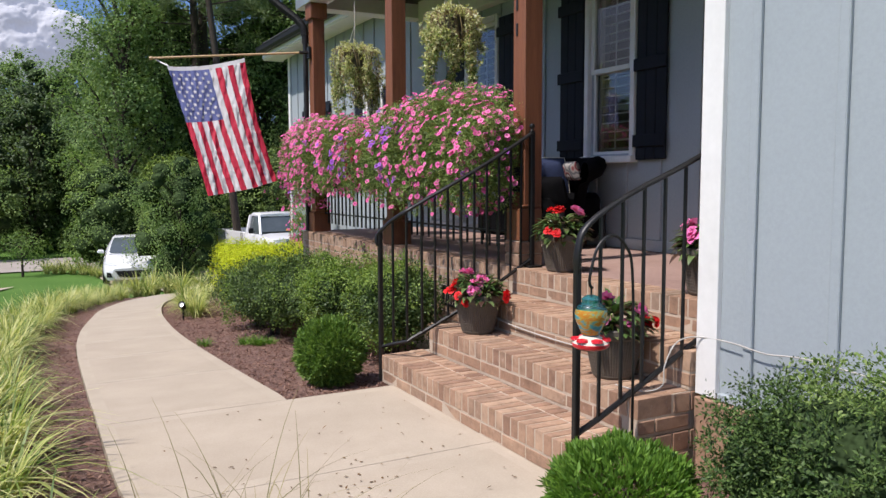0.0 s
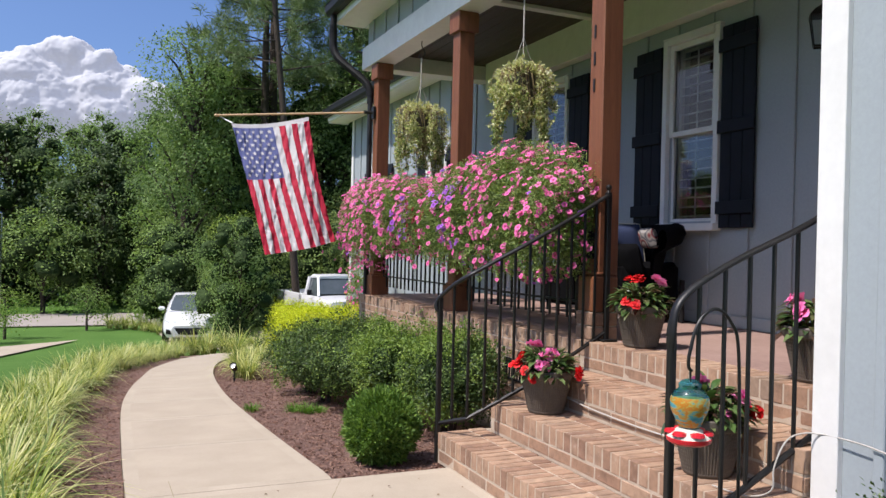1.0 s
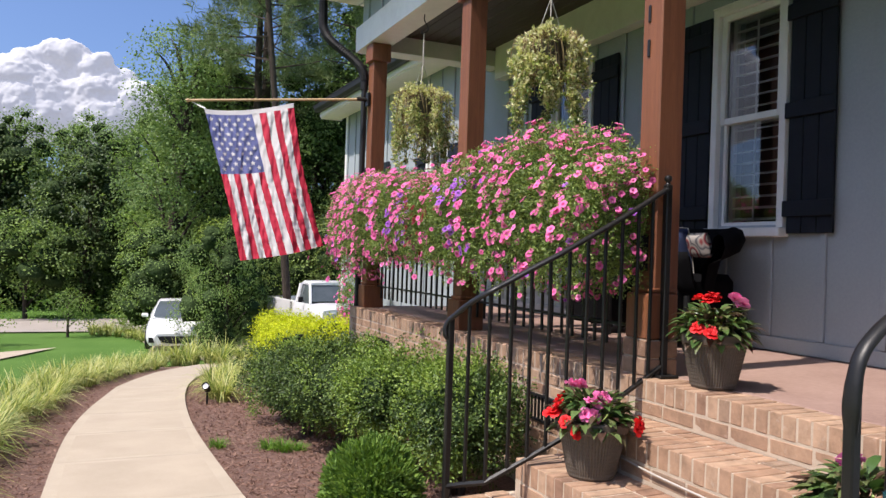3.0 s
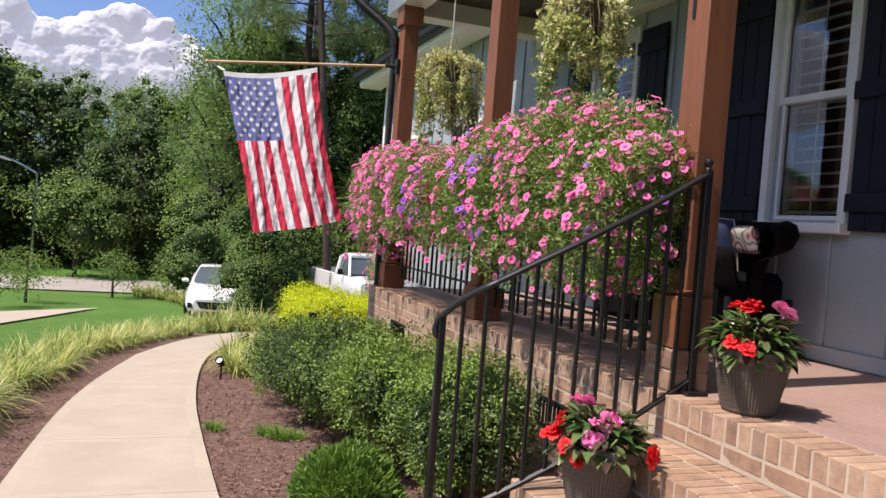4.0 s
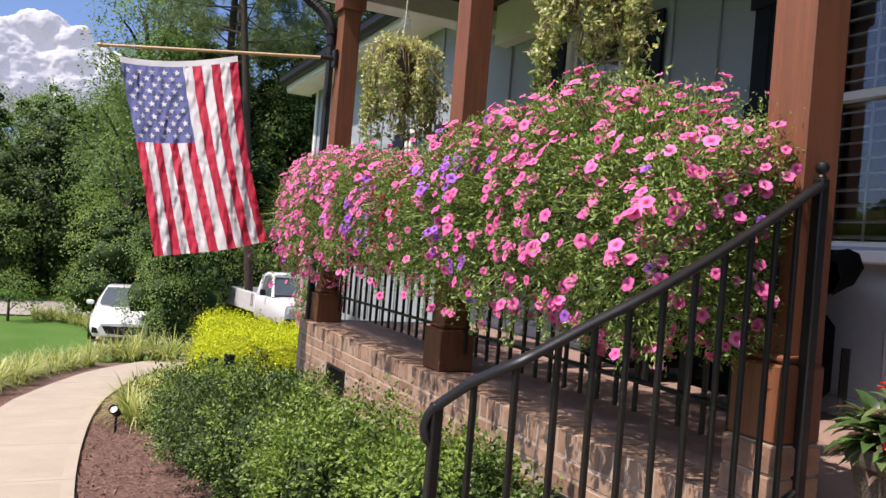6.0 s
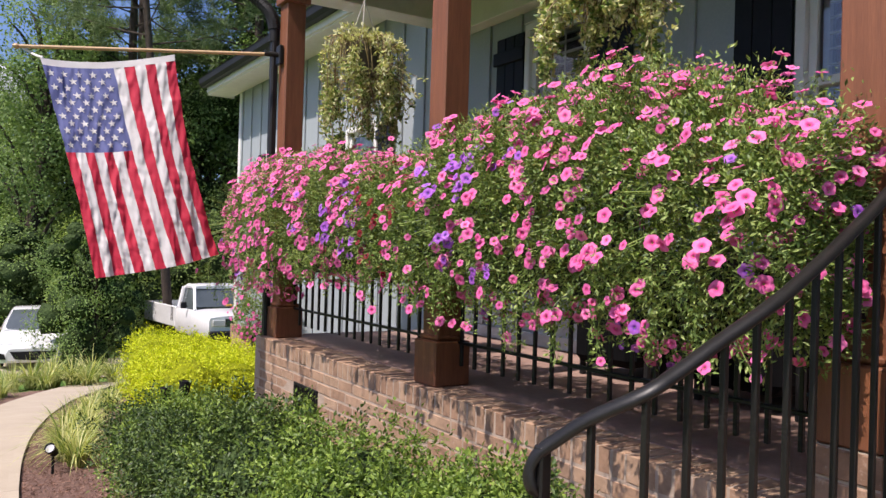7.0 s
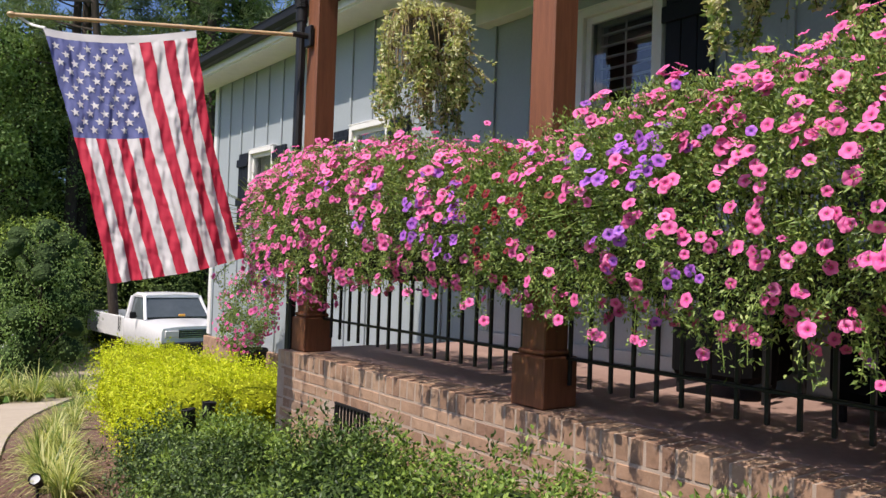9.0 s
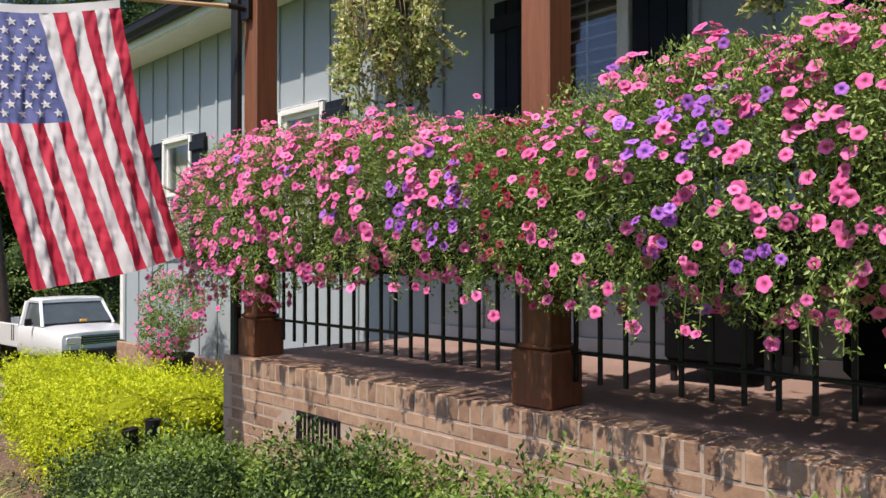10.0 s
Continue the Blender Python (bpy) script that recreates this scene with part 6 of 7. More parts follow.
part("cage", Mesh().lathe([(0.05, 0.0), (0.055, 0.012), (0.05, 0.016)], 4, (-0.13, 0, 0)).lathe([(0.085, 0.20), (0.095, 0.205), (0.05, 0.25), (0.01, 0.275)], 4, (-0.13, 0, 0))
     .tube([(-0.08, 0, 0.01), (-0.045, 0, 0.2)], 0.005, 4).tube([(-0.18, 0, 0.01), (-0.215, 0, 0.2)], 0.005, 4).tube([(-0.13, 0.05, 0.01), (-0.13, 0.085, 0.2)], 0.005, 4).tube([(-0.13, -0.05, 0.01), (-0.13, -0.085, 0.2)], 0.005, 4), MAT["iron"], lan)
part("pane", Mesh().lathe([(0.047, 0.016), (0.08, 0.198)], 4, (-0.13, 0, 0)), MAT["glass"], lan)
dl = thing("ceiling_light", (3.88, 6.15, 3.505), "round white recessed ceiling light", "ceiling light")
part("ring", Mesh().lathe([(0.10, 0.012), (0.098, -0.004), (0.07, -0.006), (0.065, 0.008)], 24), MAT["white"], dl, smooth=30)
part("lens", Mesh().lathe([(0.001, 0.0), (0.066, 0.002)], 24), MAT["lens"], dl)

# flowers by the far wall; the tall pot below is an added support
urn = thing("wall_planter", (4.10, 12.25, ground_z(0, 12.25)), "pink petunias against the sunlit siding, on an added dark pot", "planter")
gz = ground_z(0, 12.25)
part("pot", Mesh().lathe([(0.001, 0.0), (0.11, 0.0), (0.13, 0.3), (0.15, 0.85), (0.17, 0.88), (0.16, 0.90), (0.14, 0.88)], 20), MAT["black_plastic"], urn, "dark tall pot added under the flowers", smooth=30)
P, D = blob_points([(-0.05, 0, 1.36, 0.29, 0.36, 0.36), (-0.1, 0.10, 1.1, 0.24, 0.28, 0.25), (-0.08, 0.02, 0.92, 0.17, 0.21, 0.20)], 7500, 81, 0.4, 0.15, 0.2)
part("foliage", blades("foliage", P, D + np.random.RandomState(1).normal(size=D.shape) * 0.8, 0.03, 0.012, MAT["petunia_leaf"]), None, urn, stuff=True)
P, D = blob_points([(-0.05, 0, 1.36, 0.31, 0.38, 0.38), (-0.1, 0.10, 1.1, 0.26, 0.30, 0.27), (-0.08, 0.02, 0.95, 0.19, 0.23, 0.20)], 340, 82, 0.1, 0.15, 0.2)
for p, d in zip(P, D):
    f = part("flower", PET["pink"][random.randrange(3)], None, urn)
    f.matrix_local = Matrix.LocRotScale(Vector(p), (Vector(d) + Vector((-0.5, -0.5, 0.1))).to_track_quat("Z", "Y"), (0.62, 0.62, 0.62))


# ---- garden spot lights ----
def spot(x, y, dz, tilt, label, lie=-55):
    sp = thing("garden_spotlight", at(x, y, dz), label, "garden light", "garden spotlights", rz=tilt)
    part("stake", Mesh().tube([(0, 0, -0.05), (0, 0, 0.10)], 0.011, 6), MAT["black_plastic"], sp)
    m3 = Euler((radians(lie), 0, 0)).to_matrix()
    hd = Mesh().lathe([(0.001, 0.0), (0.026, 0.004), (0.034, 0.02), (0.038, 0.10), (0.042, 0.115), (0.038, 0.118), (0.034, 0.10)], 14)
    hd.v = [tuple(m3 @ Vector(p) + Vector((0, -0.03, 0.12))) for p in hd.v]
    part("head", hd, MAT["black_plastic"], sp, smooth=30)
    le = Mesh().lathe([(0.001, 0.102), (0.033, 0.104)], 14)
    le.v = [tuple(m3 @ Vector(p) + Vector((0, -0.03, 0.12))) for p in le.v]
    part("lens", le, MAT["lens"], sp)


spot(1.655, 10.05, 0.0, 150, "small black garden spotlight staked in the mulch")
spot(2.15, 8.62, 0.50, 60, "black spotlight standing above the holly", -8)
spot(2.24, 8.60, 0.53, 100, "black spotlight standing above the holly", 6)


# ---- vehicles ----
def loft(me, stations, slot=0, cap=True):
    """A body through rings; each station is (y, half outline from bottom to top)."""
    rings = []
    for y, half in stations:
        rings.append([(x, y, z) for x, z in half] + [(-x, y, z) for x, z in half[::-1]])
    me.grid([r[::-1] for r in rings], slot=slot, loop=True)
    n = len(rings[0])
    if cap:
        me.add(rings[0], [tuple(range(n))], slot)
        me.add(rings[-1], [tuple(range(n))[::-1]], slot)
    return me


def wheel(parent, x, y, r, w):
    tyre = part("wheel", Mesh().lathe([(r * 0.62, -w / 2), (r * 0.93, -w / 2), (r, -w * 0.35), (r, w * 0.35), (r * 0.93, w / 2), (r * 0.62, w / 2)], 22), MAT["rubber"], parent, "black tyre", smooth=30)
    tyre.location, tyre.rotation_euler = (x, y, r), (0, radians(90), 0)
    rim = Mesh().lathe([(0.001, w * 0.30), (r * 0.2, w * 0.34), (r * 0.62, w * 0.42), (r * 0.64, -w * 0.42), (r * 0.2, -w * 0.34), (0.001, -w * 0.3)], 16)
    part("rim", rim, MAT["chrome"], tyre, "metal rim", smooth=30)


def hatchback(loc, rz):
    car = thing("hatchback_car", loc, "white parked hatchback car facing the garden", "car", rz=rz)

    def sec(w, zb, zs, zt, cr):
        return [(0, zb), (w * 0.90, zb), (w * 0.98, zb + 0.12), (w, (zb + zs) / 2), (w * 0.985, zs), (w * 0.90, zt), (w * 0.55, zt + cr * 0.7), (0, zt + cr)]
    st = [(0.0, sec(0.60, 0.26, 0.46, 0.56, 0.02)), (0.06, sec(0.72, 0.20, 0.50, 0.62, 0.03)), (0.22, sec(0.82, 0.18, 0.58, 0.70, 0.04)), (0.6, sec(0.87, 0.18, 0.66, 0.80, 0.05)), (1.1, sec(0.875, 0.18, 0.74, 0.90, 0.05)),
          (1.6, sec(0.875, 0.18, 0.78, 0.93, 0.04)), (2.6, sec(0.878, 0.18, 0.80, 0.96, 0.04)), (3.6, sec(0.87, 0.2, 0.84, 1.0, 0.04)), (4.2, sec(0.84, 0.24, 0.86, 1.0, 0.03)), (4.42, sec(0.74, 0.34, 0.8, 0.92, 0.02))]
    part("body", loft(Mesh(), st), MAT["car_white"], car, smooth=35)

    def top(w, z0, wt, z1):
        return [(0, z0), (w, z0), (w * 0.96 + wt * 0.04, z0 + (z1 - z0) * 0.2), (wt, z1 - 0.05), (wt * 0.93, z1 - 0.012), (0, z1)]
    cab = [(1.08, top(0.76, 0.90, 0.74, 0.97)), (1.45, top(0.79, 0.92, 0.68, 1.20)), (1.95, top(0.80, 0.94, 0.60, 1.43)), (2.5, top(0.80, 0.96, 0.60, 1.47)), (3.3, top(0.79, 0.98, 0.57, 1.44)), (3.9, top(0.74, 0.98, 0.55, 1.28)), (4.2, top(0.70, 0.98, 0.62, 1.04))]
    part("cabin", loft(Mesh(), cab), MAT["car_white"], car, smooth=35)
    part("windscreen", Mesh().grid([[(-0.70, 1.10, 0.965), (-0.35, 1.06, 0.975), (0, 1.05, 0.98), (0.35, 1.06, 0.975), (0.70, 1.10, 0.965)], [(-0.64, 1.45, 1.205), (-0.33, 1.43, 1.222), (0, 1.425, 1.23), (0.33, 1.43, 1.222), (0.64, 1.45, 1.205)], [(-0.545, 1.92, 1.425), (-0.3, 1.91, 1.435), (0, 1.905, 1.44), (0.3, 1.91, 1.435), (0.545, 1.92, 1.425)]]), [surface("car_glass", (0.06, 0.075, 0.08), (0.09, 0.105, 0.11), 2, 0.05, fine=5, bmp=0, spec=0.8)], car, "dark windscreen", smooth=180)
    gm = bpy.data.materials["car_glass"]
    for s in (-1, 1):
        part("side_window", Mesh().add([(s * 0.775, 1.7, 1.0), (s * 0.795, 3.7, 1.03), (s * 0.60, 3.35, 1.37), (s * 0.645, 2.02, 1.37)], [(0, 1, 2, 3)]), gm, car)
        part("headlight", Mesh().prism([(s * 0.44, 0.09, 0.60), (s * 0.72, 0.16, 0.66), (s * 0.83, 0.42, 0.745), (s * 0.70, 0.32, 0.76), (s * 0.46, 0.14, 0.69)], (0, -0.015, 0.015)), MAT["lens"], car, "clear headlight")
        part("fog_light", Mesh().prism([(s * 0.60, 0.015, 0.30), (s * 0.76, 0.06, 0.30), (s * 0.76, 0.06, 0.46), (s * 0.64, 0.02, 0.44)], (0, -0.02, 0)), MAT["black_plastic"], car, "black fog light recess")
        part("mirror", Mesh().box((s * 0.95, 1.55, 1.0), (0.20, 0.10, 0.13), 0.04), MAT["car_white"], car)
        for yy in (0.85, 3.5):
            wheel(car, s * 0.79, yy, 0.315, 0.2)
    part("grille", Mesh().prism([(-0.52, -0.005, 0.50), (0.52, -0.005, 0.50), (0.40, -0.012, 0.30), (0, -0.02, 0.27), (-0.40, -0.012, 0.30)], (0, -0.02, 0)), MAT["black_plastic"], car, "black smiling lower grille")
    part("badge", Mesh().lathe([(0.001, 0), (0.05, 0.004), (0.06, 0.012)], 14, (0, 0.03, 0.60)), MAT["chrome"], car, "plain oval badge")
    part("plate", Mesh().box((0, -0.04, 0.40), (0.30, 0.012, 0.10), 0.004), MAT["dark_metal"], car)
    return car


def pickup(loc, rz):
    tk = thing("pickup_truck", loc, "white older pickup truck parked beyond the hedge", "truck", rz=rz)
    gm = bpy.data.materials["car_glass"]

    def sec(w, zb, zt, cr=0.02):
        return [(0, zb), (w * 0.96, zb), (w, zb + 0.06), (w, zt - 0.10), (w * 0.96, zt - 0.02), (w * 0.6, zt + cr), (0, zt + cr * 1.4)]
    part("hood", loft(Mesh(), [(0.06, sec(0.96, 0.58, 1.06)), (0.3, sec(0.985, 0.5, 1.10)), (1.3, sec(1.0, 0.5, 1.17))]), MAT["car_white"], tk, smooth=35)
    part("cabin_body", loft(Mesh(), [(1.3, sec(1.0, 0.45, 1.18)), (2.52, sec(1.0, 0.45, 1.18))]), MAT["car_white"], tk, smooth=35)

    def top(w, wt, z0, z1):
        return [(0, z0), (w, z0), (w * 0.97, z0 + 0.08), (wt, z1 - 0.06), (wt * 0.95, z1 - 0.012), (0, z1)]
    part("cabin_glass", loft(Mesh(), [(1.28, top(0.90, 0.89, 1.16, 1.25)), (1.70, top(0.92, 0.78, 1.16, 1.80)), (2.3, top(0.92, 0.77, 1.16, 1.82)), (2.44, top(0.92, 0.80, 1.16, 1.78))]), gm, tk, "dark cab glass", smooth=35)
    part("roof", loft(Mesh(), [(1.62, [(0, 1.74), (0.77, 1.74), (0.78, 1.77), (0.74, 1.81), (0, 1.83)]), (1.8, [(0, 1.74), (0.80, 1.74), (0.81, 1.80), (0.74, 1.86), (0, 1.88)]), (2.3, [(0, 1.74), (0.80, 1.74), (0.81, 1.80), (0.74, 1.86), (0, 1.88)]), (2.5, [(0, 1.72), (0.80, 1.72), (0.80, 1.76), (0.74, 1.80), (0, 1.82)])]), MAT["car_white"], tk, smooth=35)
    for s in (-1, 1):
        for p0, p1, r in (((s * 0.90, 1.27, 1.17), (s * 0.775, 1.68, 1.78), 0.045), ((s * 0.92, 2.42, 1.17), (s * 0.80, 2.40, 1.76), 0.075)):
            part("pillar", Mesh().tube([p0, p1], r, 8), MAT["car_white"], tk)
    for s in (-1, 1):
        part("headlight", Mesh().box((s * 0.70, 0.035, 0.90), (0.36, 0.05, 0.17), 0.015), MAT["lens"], tk, "rectangular headlight")
        part("turn_signal", Mesh().box((s * 0.915, 0.045, 0.90), (0.06, 0.06, 0.17), 0.012), MAT["amber"], tk)
        part("mirror", Mesh().box((s * 1.10, 1.62, 1.28), (0.16, 0.07, 0.18), 0.02).box((s * 1.02, 1.64, 1.25), (0.10, 0.02, 0.03), 0.006), MAT["black_plastic"], tk)
        part("bed_side", Mesh().box((s * 0.97, 3.97, 0.88), (0.07, 2.84, 0.60), 0.02), MAT["car_white"], tk)
        for k in range(2):
            part("side_stripe", Mesh().box((s * 1.008, 2.75 + 0.12 * k, 0.95), (0.006, 0.05, 0.40), 0.001), MAT["dark_metal"], tk)
        part("arch", Mesh().lathe([(0.40, -0.02), (0.44, -0.02), (0.44, 0.02), (0.40, 0.02)], 20), MAT["black_plastic"], tk)
        tk.children[-1].location, tk.children[-1].rotation_euler = (s * 0.985, 0.82, 0.40), (0, radians(90), 0)
        for yy in (0.82, 4.1):
            wheel(tk, s * 0.85, yy, 0.37, 0.24)
    part("grille", Mesh().box((0, 0.045, 0.90), (1.02, 0.05, 0.22), 0.01), MAT["black_plastic"], tk, "black grille")
    for k in range(4):
        part("grille_bar", Mesh().box((0, 0.012, 0.82 + 0.055 * k), (1.0, 0.02, 0.014), 0.003), MAT["chrome"], tk)
    part("bumper", Mesh().box((0, 0.0, 0.58), (1.96, 0.16, 0.22), 0.03), MAT["black_plastic"], tk, "dark front bumper")
    part("bed_floor", Mesh().box((0, 3.97, 0.66), (1.86, 2.82, 0.10), 0.01), MAT["car_white"], tk)
    part("tailgate", Mesh().box((0, 5.36, 0.88), (1.86, 0.06, 0.58), 0.01), MAT["car_white"], tk)
    return tk


hatchback((2.66, 24.5, ground_z(0, 24.5) + 0.015), -6).scale = (0.97, 0.97, 0.93)
# set above the driveway's height to fit the camera's view
pickup((7.73, 24.2, -1.62), 6)

# ---- trees ----
def crown_points(blobs, n, seed, clump, per):
    """Sprays of leaves spread over the crown's lobes, with gaps between them; also the way each leaf faces."""
    P, D = blob_points(blobs, n // per, seed, 0.35, 0.28, 0.1, 2.5)
    rs = np.random.RandomState(seed + 9)
    k = np.repeat(np.arange(len(P)), per)
    off = rs.normal(size=(len(k), 3)) * clump
    nrm = D[k] * 0.75 + np.array((0, 0, 0.55))
    nrm /= np.linalg.norm(nrm, axis=1, keepdims=True)
    off -= nrm * (off * nrm).sum(1, keepdims=True) * 0.65
    off -= nrm * ((off ** 2).sum(1, keepdims=True)) / (clump * 4)
    return P[k] + off, off / clump + rs.normal(size=off.shape) * 0.6, nrm + rs.normal(size=off.shape) * 0.42


def broadleaf_parts(h, w, seed, n, leaf, mats, split=0.3, base=0.22, lean=0.0, lobes=24, core=0.52):
    """Trunk with limbs, and crown, as two meshes."""
    rs = random.Random(seed)
    tr = Mesh()
    r0 = h * 0.016 + 0.02
    line = arc([(0, 0, -0.3), (0.02 * h * rs.uniform(-1, 1), 0.02 * h * rs.uniform(-1, 1), h * 0.3), (0.03 * h * rs.uniform(-1, 1) + lean * h * 0.5, 0.03 * h * rs.uniform(-1, 1), h * 0.6), (lean * h, 0, h * 0.9)], 4)
    tr.tube(line, [r0 * (1.25 - 1.15 * i / (len(line) - 1)) for i in range(len(line))], 8)
    blobs = []
    for i in range(lobes):
        z = base + (0.93 - base) * (i + 0.5) / lobes
        prof = math.sin(math.pi * min(1, (z - base * 0.6) / (1.02 - base * 0.6)) ** 0.85) ** 0.7
        a = i * 2.4 + rs.uniform(-0.4, 0.4)
        q = w * 0.5 * prof * rs.uniform(0.35, 0.85)
        c = Vector((q * math.cos(a) + lean * h * z, q * math.sin(a), h * z))
        s = w * rs.uniform(0.13, 0.23) * (0.6 + 0.5 * prof)
        blobs.append((c.x, c.y, c.z, s * 1.15, s * 1.15, s * 0.85))
        st = line[min(len(line) - 2, int(len(line) * max(0.12, z - 0.14)))]
        tr.tube(arc([st, st.lerp(c, 0.55) + Vector((0, 0, 0.03 * h)), c], 3), [r0 * 0.42, r0 * 0.36, r0 * 0.3, r0 * 0.25, r0 * 0.2, r0 * 0.14, r0 * 0.08], 5, cap=False)
    P, D, F = crown_points(blobs, n, seed, leaf * 3.0, 60)
    r1 = np.random.RandomState(seed)
    m = len(P)
    slot = (np.sin(P[:, 0] * 1.7 + seed) + np.sin(P[:, 1] * 1.5) + np.sin(P[:, 2] * 1.9) > 1.6 - 3.2 * split).astype(int)
    crown = blades("crown", P, D, leaf * (0.7 + 0.7 * r1.rand(m)), leaf * 0.6 * (0.7 + 0.7 * r1.rand(m)), mats, slot=slot, N=F, fold=0.12)
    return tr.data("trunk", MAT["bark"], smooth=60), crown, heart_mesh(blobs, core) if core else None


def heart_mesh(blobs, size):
    """A dark filler for the shade inside a crown: an uneven lump per lobe."""
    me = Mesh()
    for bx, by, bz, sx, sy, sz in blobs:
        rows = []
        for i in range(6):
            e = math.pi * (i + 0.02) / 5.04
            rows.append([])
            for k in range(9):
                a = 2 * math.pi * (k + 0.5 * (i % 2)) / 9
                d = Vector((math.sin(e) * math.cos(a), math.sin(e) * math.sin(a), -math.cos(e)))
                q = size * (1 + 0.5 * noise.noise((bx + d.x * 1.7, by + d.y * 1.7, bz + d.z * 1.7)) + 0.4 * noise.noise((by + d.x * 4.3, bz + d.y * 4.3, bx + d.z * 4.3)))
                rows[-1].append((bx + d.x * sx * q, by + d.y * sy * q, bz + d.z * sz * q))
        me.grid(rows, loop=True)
    return me.data("inner_growth", MAT["shade_core"], smooth=180)


def pine_parts(h, seed):
    rs, r1 = random.Random(seed), np.random.RandomState(seed)
    tr = Mesh()
    tr.tube([(0, 0, -0.3), (0.05, 0, h * 0.3), (0.0, 0.08, h * 0.65), (0.05, 0, h)], [h * 0.0125, h * 0.011, h * 0.008, h * 0.002], 8)
    P, D = [], []
    for i in range(34):
        z = h * (0.50 + 0.48 * i / 33)
        a = i * 2.4
        L = h * 0.16 * (1.15 - i / 33) + 0.5
        e = Vector((L * math.cos(a), L * math.sin(a), z + L * rs.uniform(-0.05, 0.3)))
        tr.tube([(0, 0, z), (e * 0.5 + Vector((0, 0, z * 0.5 - 0.06)))[:], e[:]], [0.035, 0.025, 0.010], 5, cap=False)
        for k in range(9):
            c = Vector((0, 0, z)).lerp(e, rs.uniform(0.45, 1.05)) + Vector(r1.normal(size=3) * 0.25)
            for j in range(36):
                d = r1.normal(size=3) + np.array((math.cos(a), math.sin(a), 0.5)) * 0.6
                P.append(c + Vector(r1.normal(size=3) * 0.10))
                D.append(d)
    n = len(P)
    crown = blades("crown", np.array([p[:] for p in P]), np.array(D), 0.30 + 0.18 * r1.rand(n), 0.036, MAT["pine"])
    return tr.data("trunk", MAT["bark"], smooth=60), crown, None


KINDS = {
    "oak": broadleaf_parts(13.0, 6.4, 11, 24000, 0.125, [MAT["tree_a"], MAT["tree_b"]], 0.35, core=0.52),
    "gum": broadleaf_parts(14.0, 5.2, 12, 23000, 0.12, [MAT["tree_b"], MAT["tree_a"]], 0.5),
    "dark": broadleaf_parts(11.0, 7.4, 13, 16500, 0.18, [MAT["tree_c"], MAT["tree_a"]], 0.35, base=0.12, lobes=30),
    "airy": broadleaf_parts(13.5, 5.6, 27, 17000, 0.125, [MAT["tree_a"], MAT["tree_b"]], 0.3, base=0.3, lobes=20, core=0),
    "low": broadleaf_parts(6.0, 5.6, 14, 14000, 0.125, [MAT["tree_a"], MAT["tree_b"]], 0.4, base=0.05, lobes=28, core=0.58),
    "dogwood": broadleaf_parts(4.6, 4.6, 18, 5200, 0.13, [MAT["tree_b"], MAT["tree_a"]], 0.7, base=0.32, lobes=13, core=0.5),
    "near": broadleaf_parts(5.2, 4.0, 15, 16500, 0.088, [MAT["tree_b"], MAT["tree_a"]], 0.4, base=0.03, lobes=30, core=0.58),
    "sapling": broadleaf_parts(1.9, 2.1, 16, 1500, 0.075, [MAT["tree_b"], MAT["arbor_light"]], 0.4, base=0.42, lobes=12, core=0),
    # undergrowth added to darken the woods' foot, its leaves coloured for shade
    "thicket": broadleaf_parts(3.4, 7.5, 19, 5200, 0.17, [MAT["tree_c"], MAT["tree_a"]], 0.15, base=0.02, lobes=20),
    "pine": pine_parts(19.0, 17),
    "far_oak": broadleaf_parts(13.0, 6.4, 21, 8800, 0.185, [MAT["tree_a"], MAT["tree_b"]], 0.35, core=0.46),
    "far_gum": broadleaf_parts(14.0, 5.2, 22, 8400, 0.18, [MAT["tree_b"], MAT["tree_a"]], 0.5, core=0.46),
    "far_dark": broadleaf_parts(11.0, 7.4, 23, 9200, 0.195, [MAT["tree_c"], MAT["tree_a"]], 0.35, base=0.12, lobes=30, core=0.46),
}
LABEL = {"oak": "tall leafy green oak at the edge of the woods", "gum": "tall light-green hardwood tree at the woods' edge", "airy": "tall thin-crowned hardwood with sky showing through", "dark": "dense dark green tree in the shaded woods", "low": "bushy low green tree in front of the woods", "thicket": "dense undergrowth added at the foot of the woods, dark for the shade there", "dogwood": "small sunlit dogwood tree with layered light leaves",
         "near": "bushy young tree beside the driveway", "sapling": "small thin crape myrtle sapling on the lawn", "pine": "tall pine with bare trunk and tufted crown"}


def tree(kind, x, y, s, rz, sz=None, tilt=0.0):
    t = thing("pine_tree" if kind == "pine" else "sapling_tree" if kind == "sapling" else "broadleaf_tree", (x, y, ground_z(x, y)), LABEL[kind], "tree", "trees behind the lawn" if kind not in ("near", "sapling") else "garden trees", rz=rz)
    t.scale = (s, s, sz or s)
    t.rotation_euler = (0, radians(tilt), radians(rz))
    tr, cr, heart = KINDS["far_" + kind if y > 42 and "far_" + kind in KINDS else kind]
    part("trunk", tr, None, t, "rough brown bark")
    crown = part("crown", cr, None, t, stuff=True)
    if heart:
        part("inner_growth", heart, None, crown)


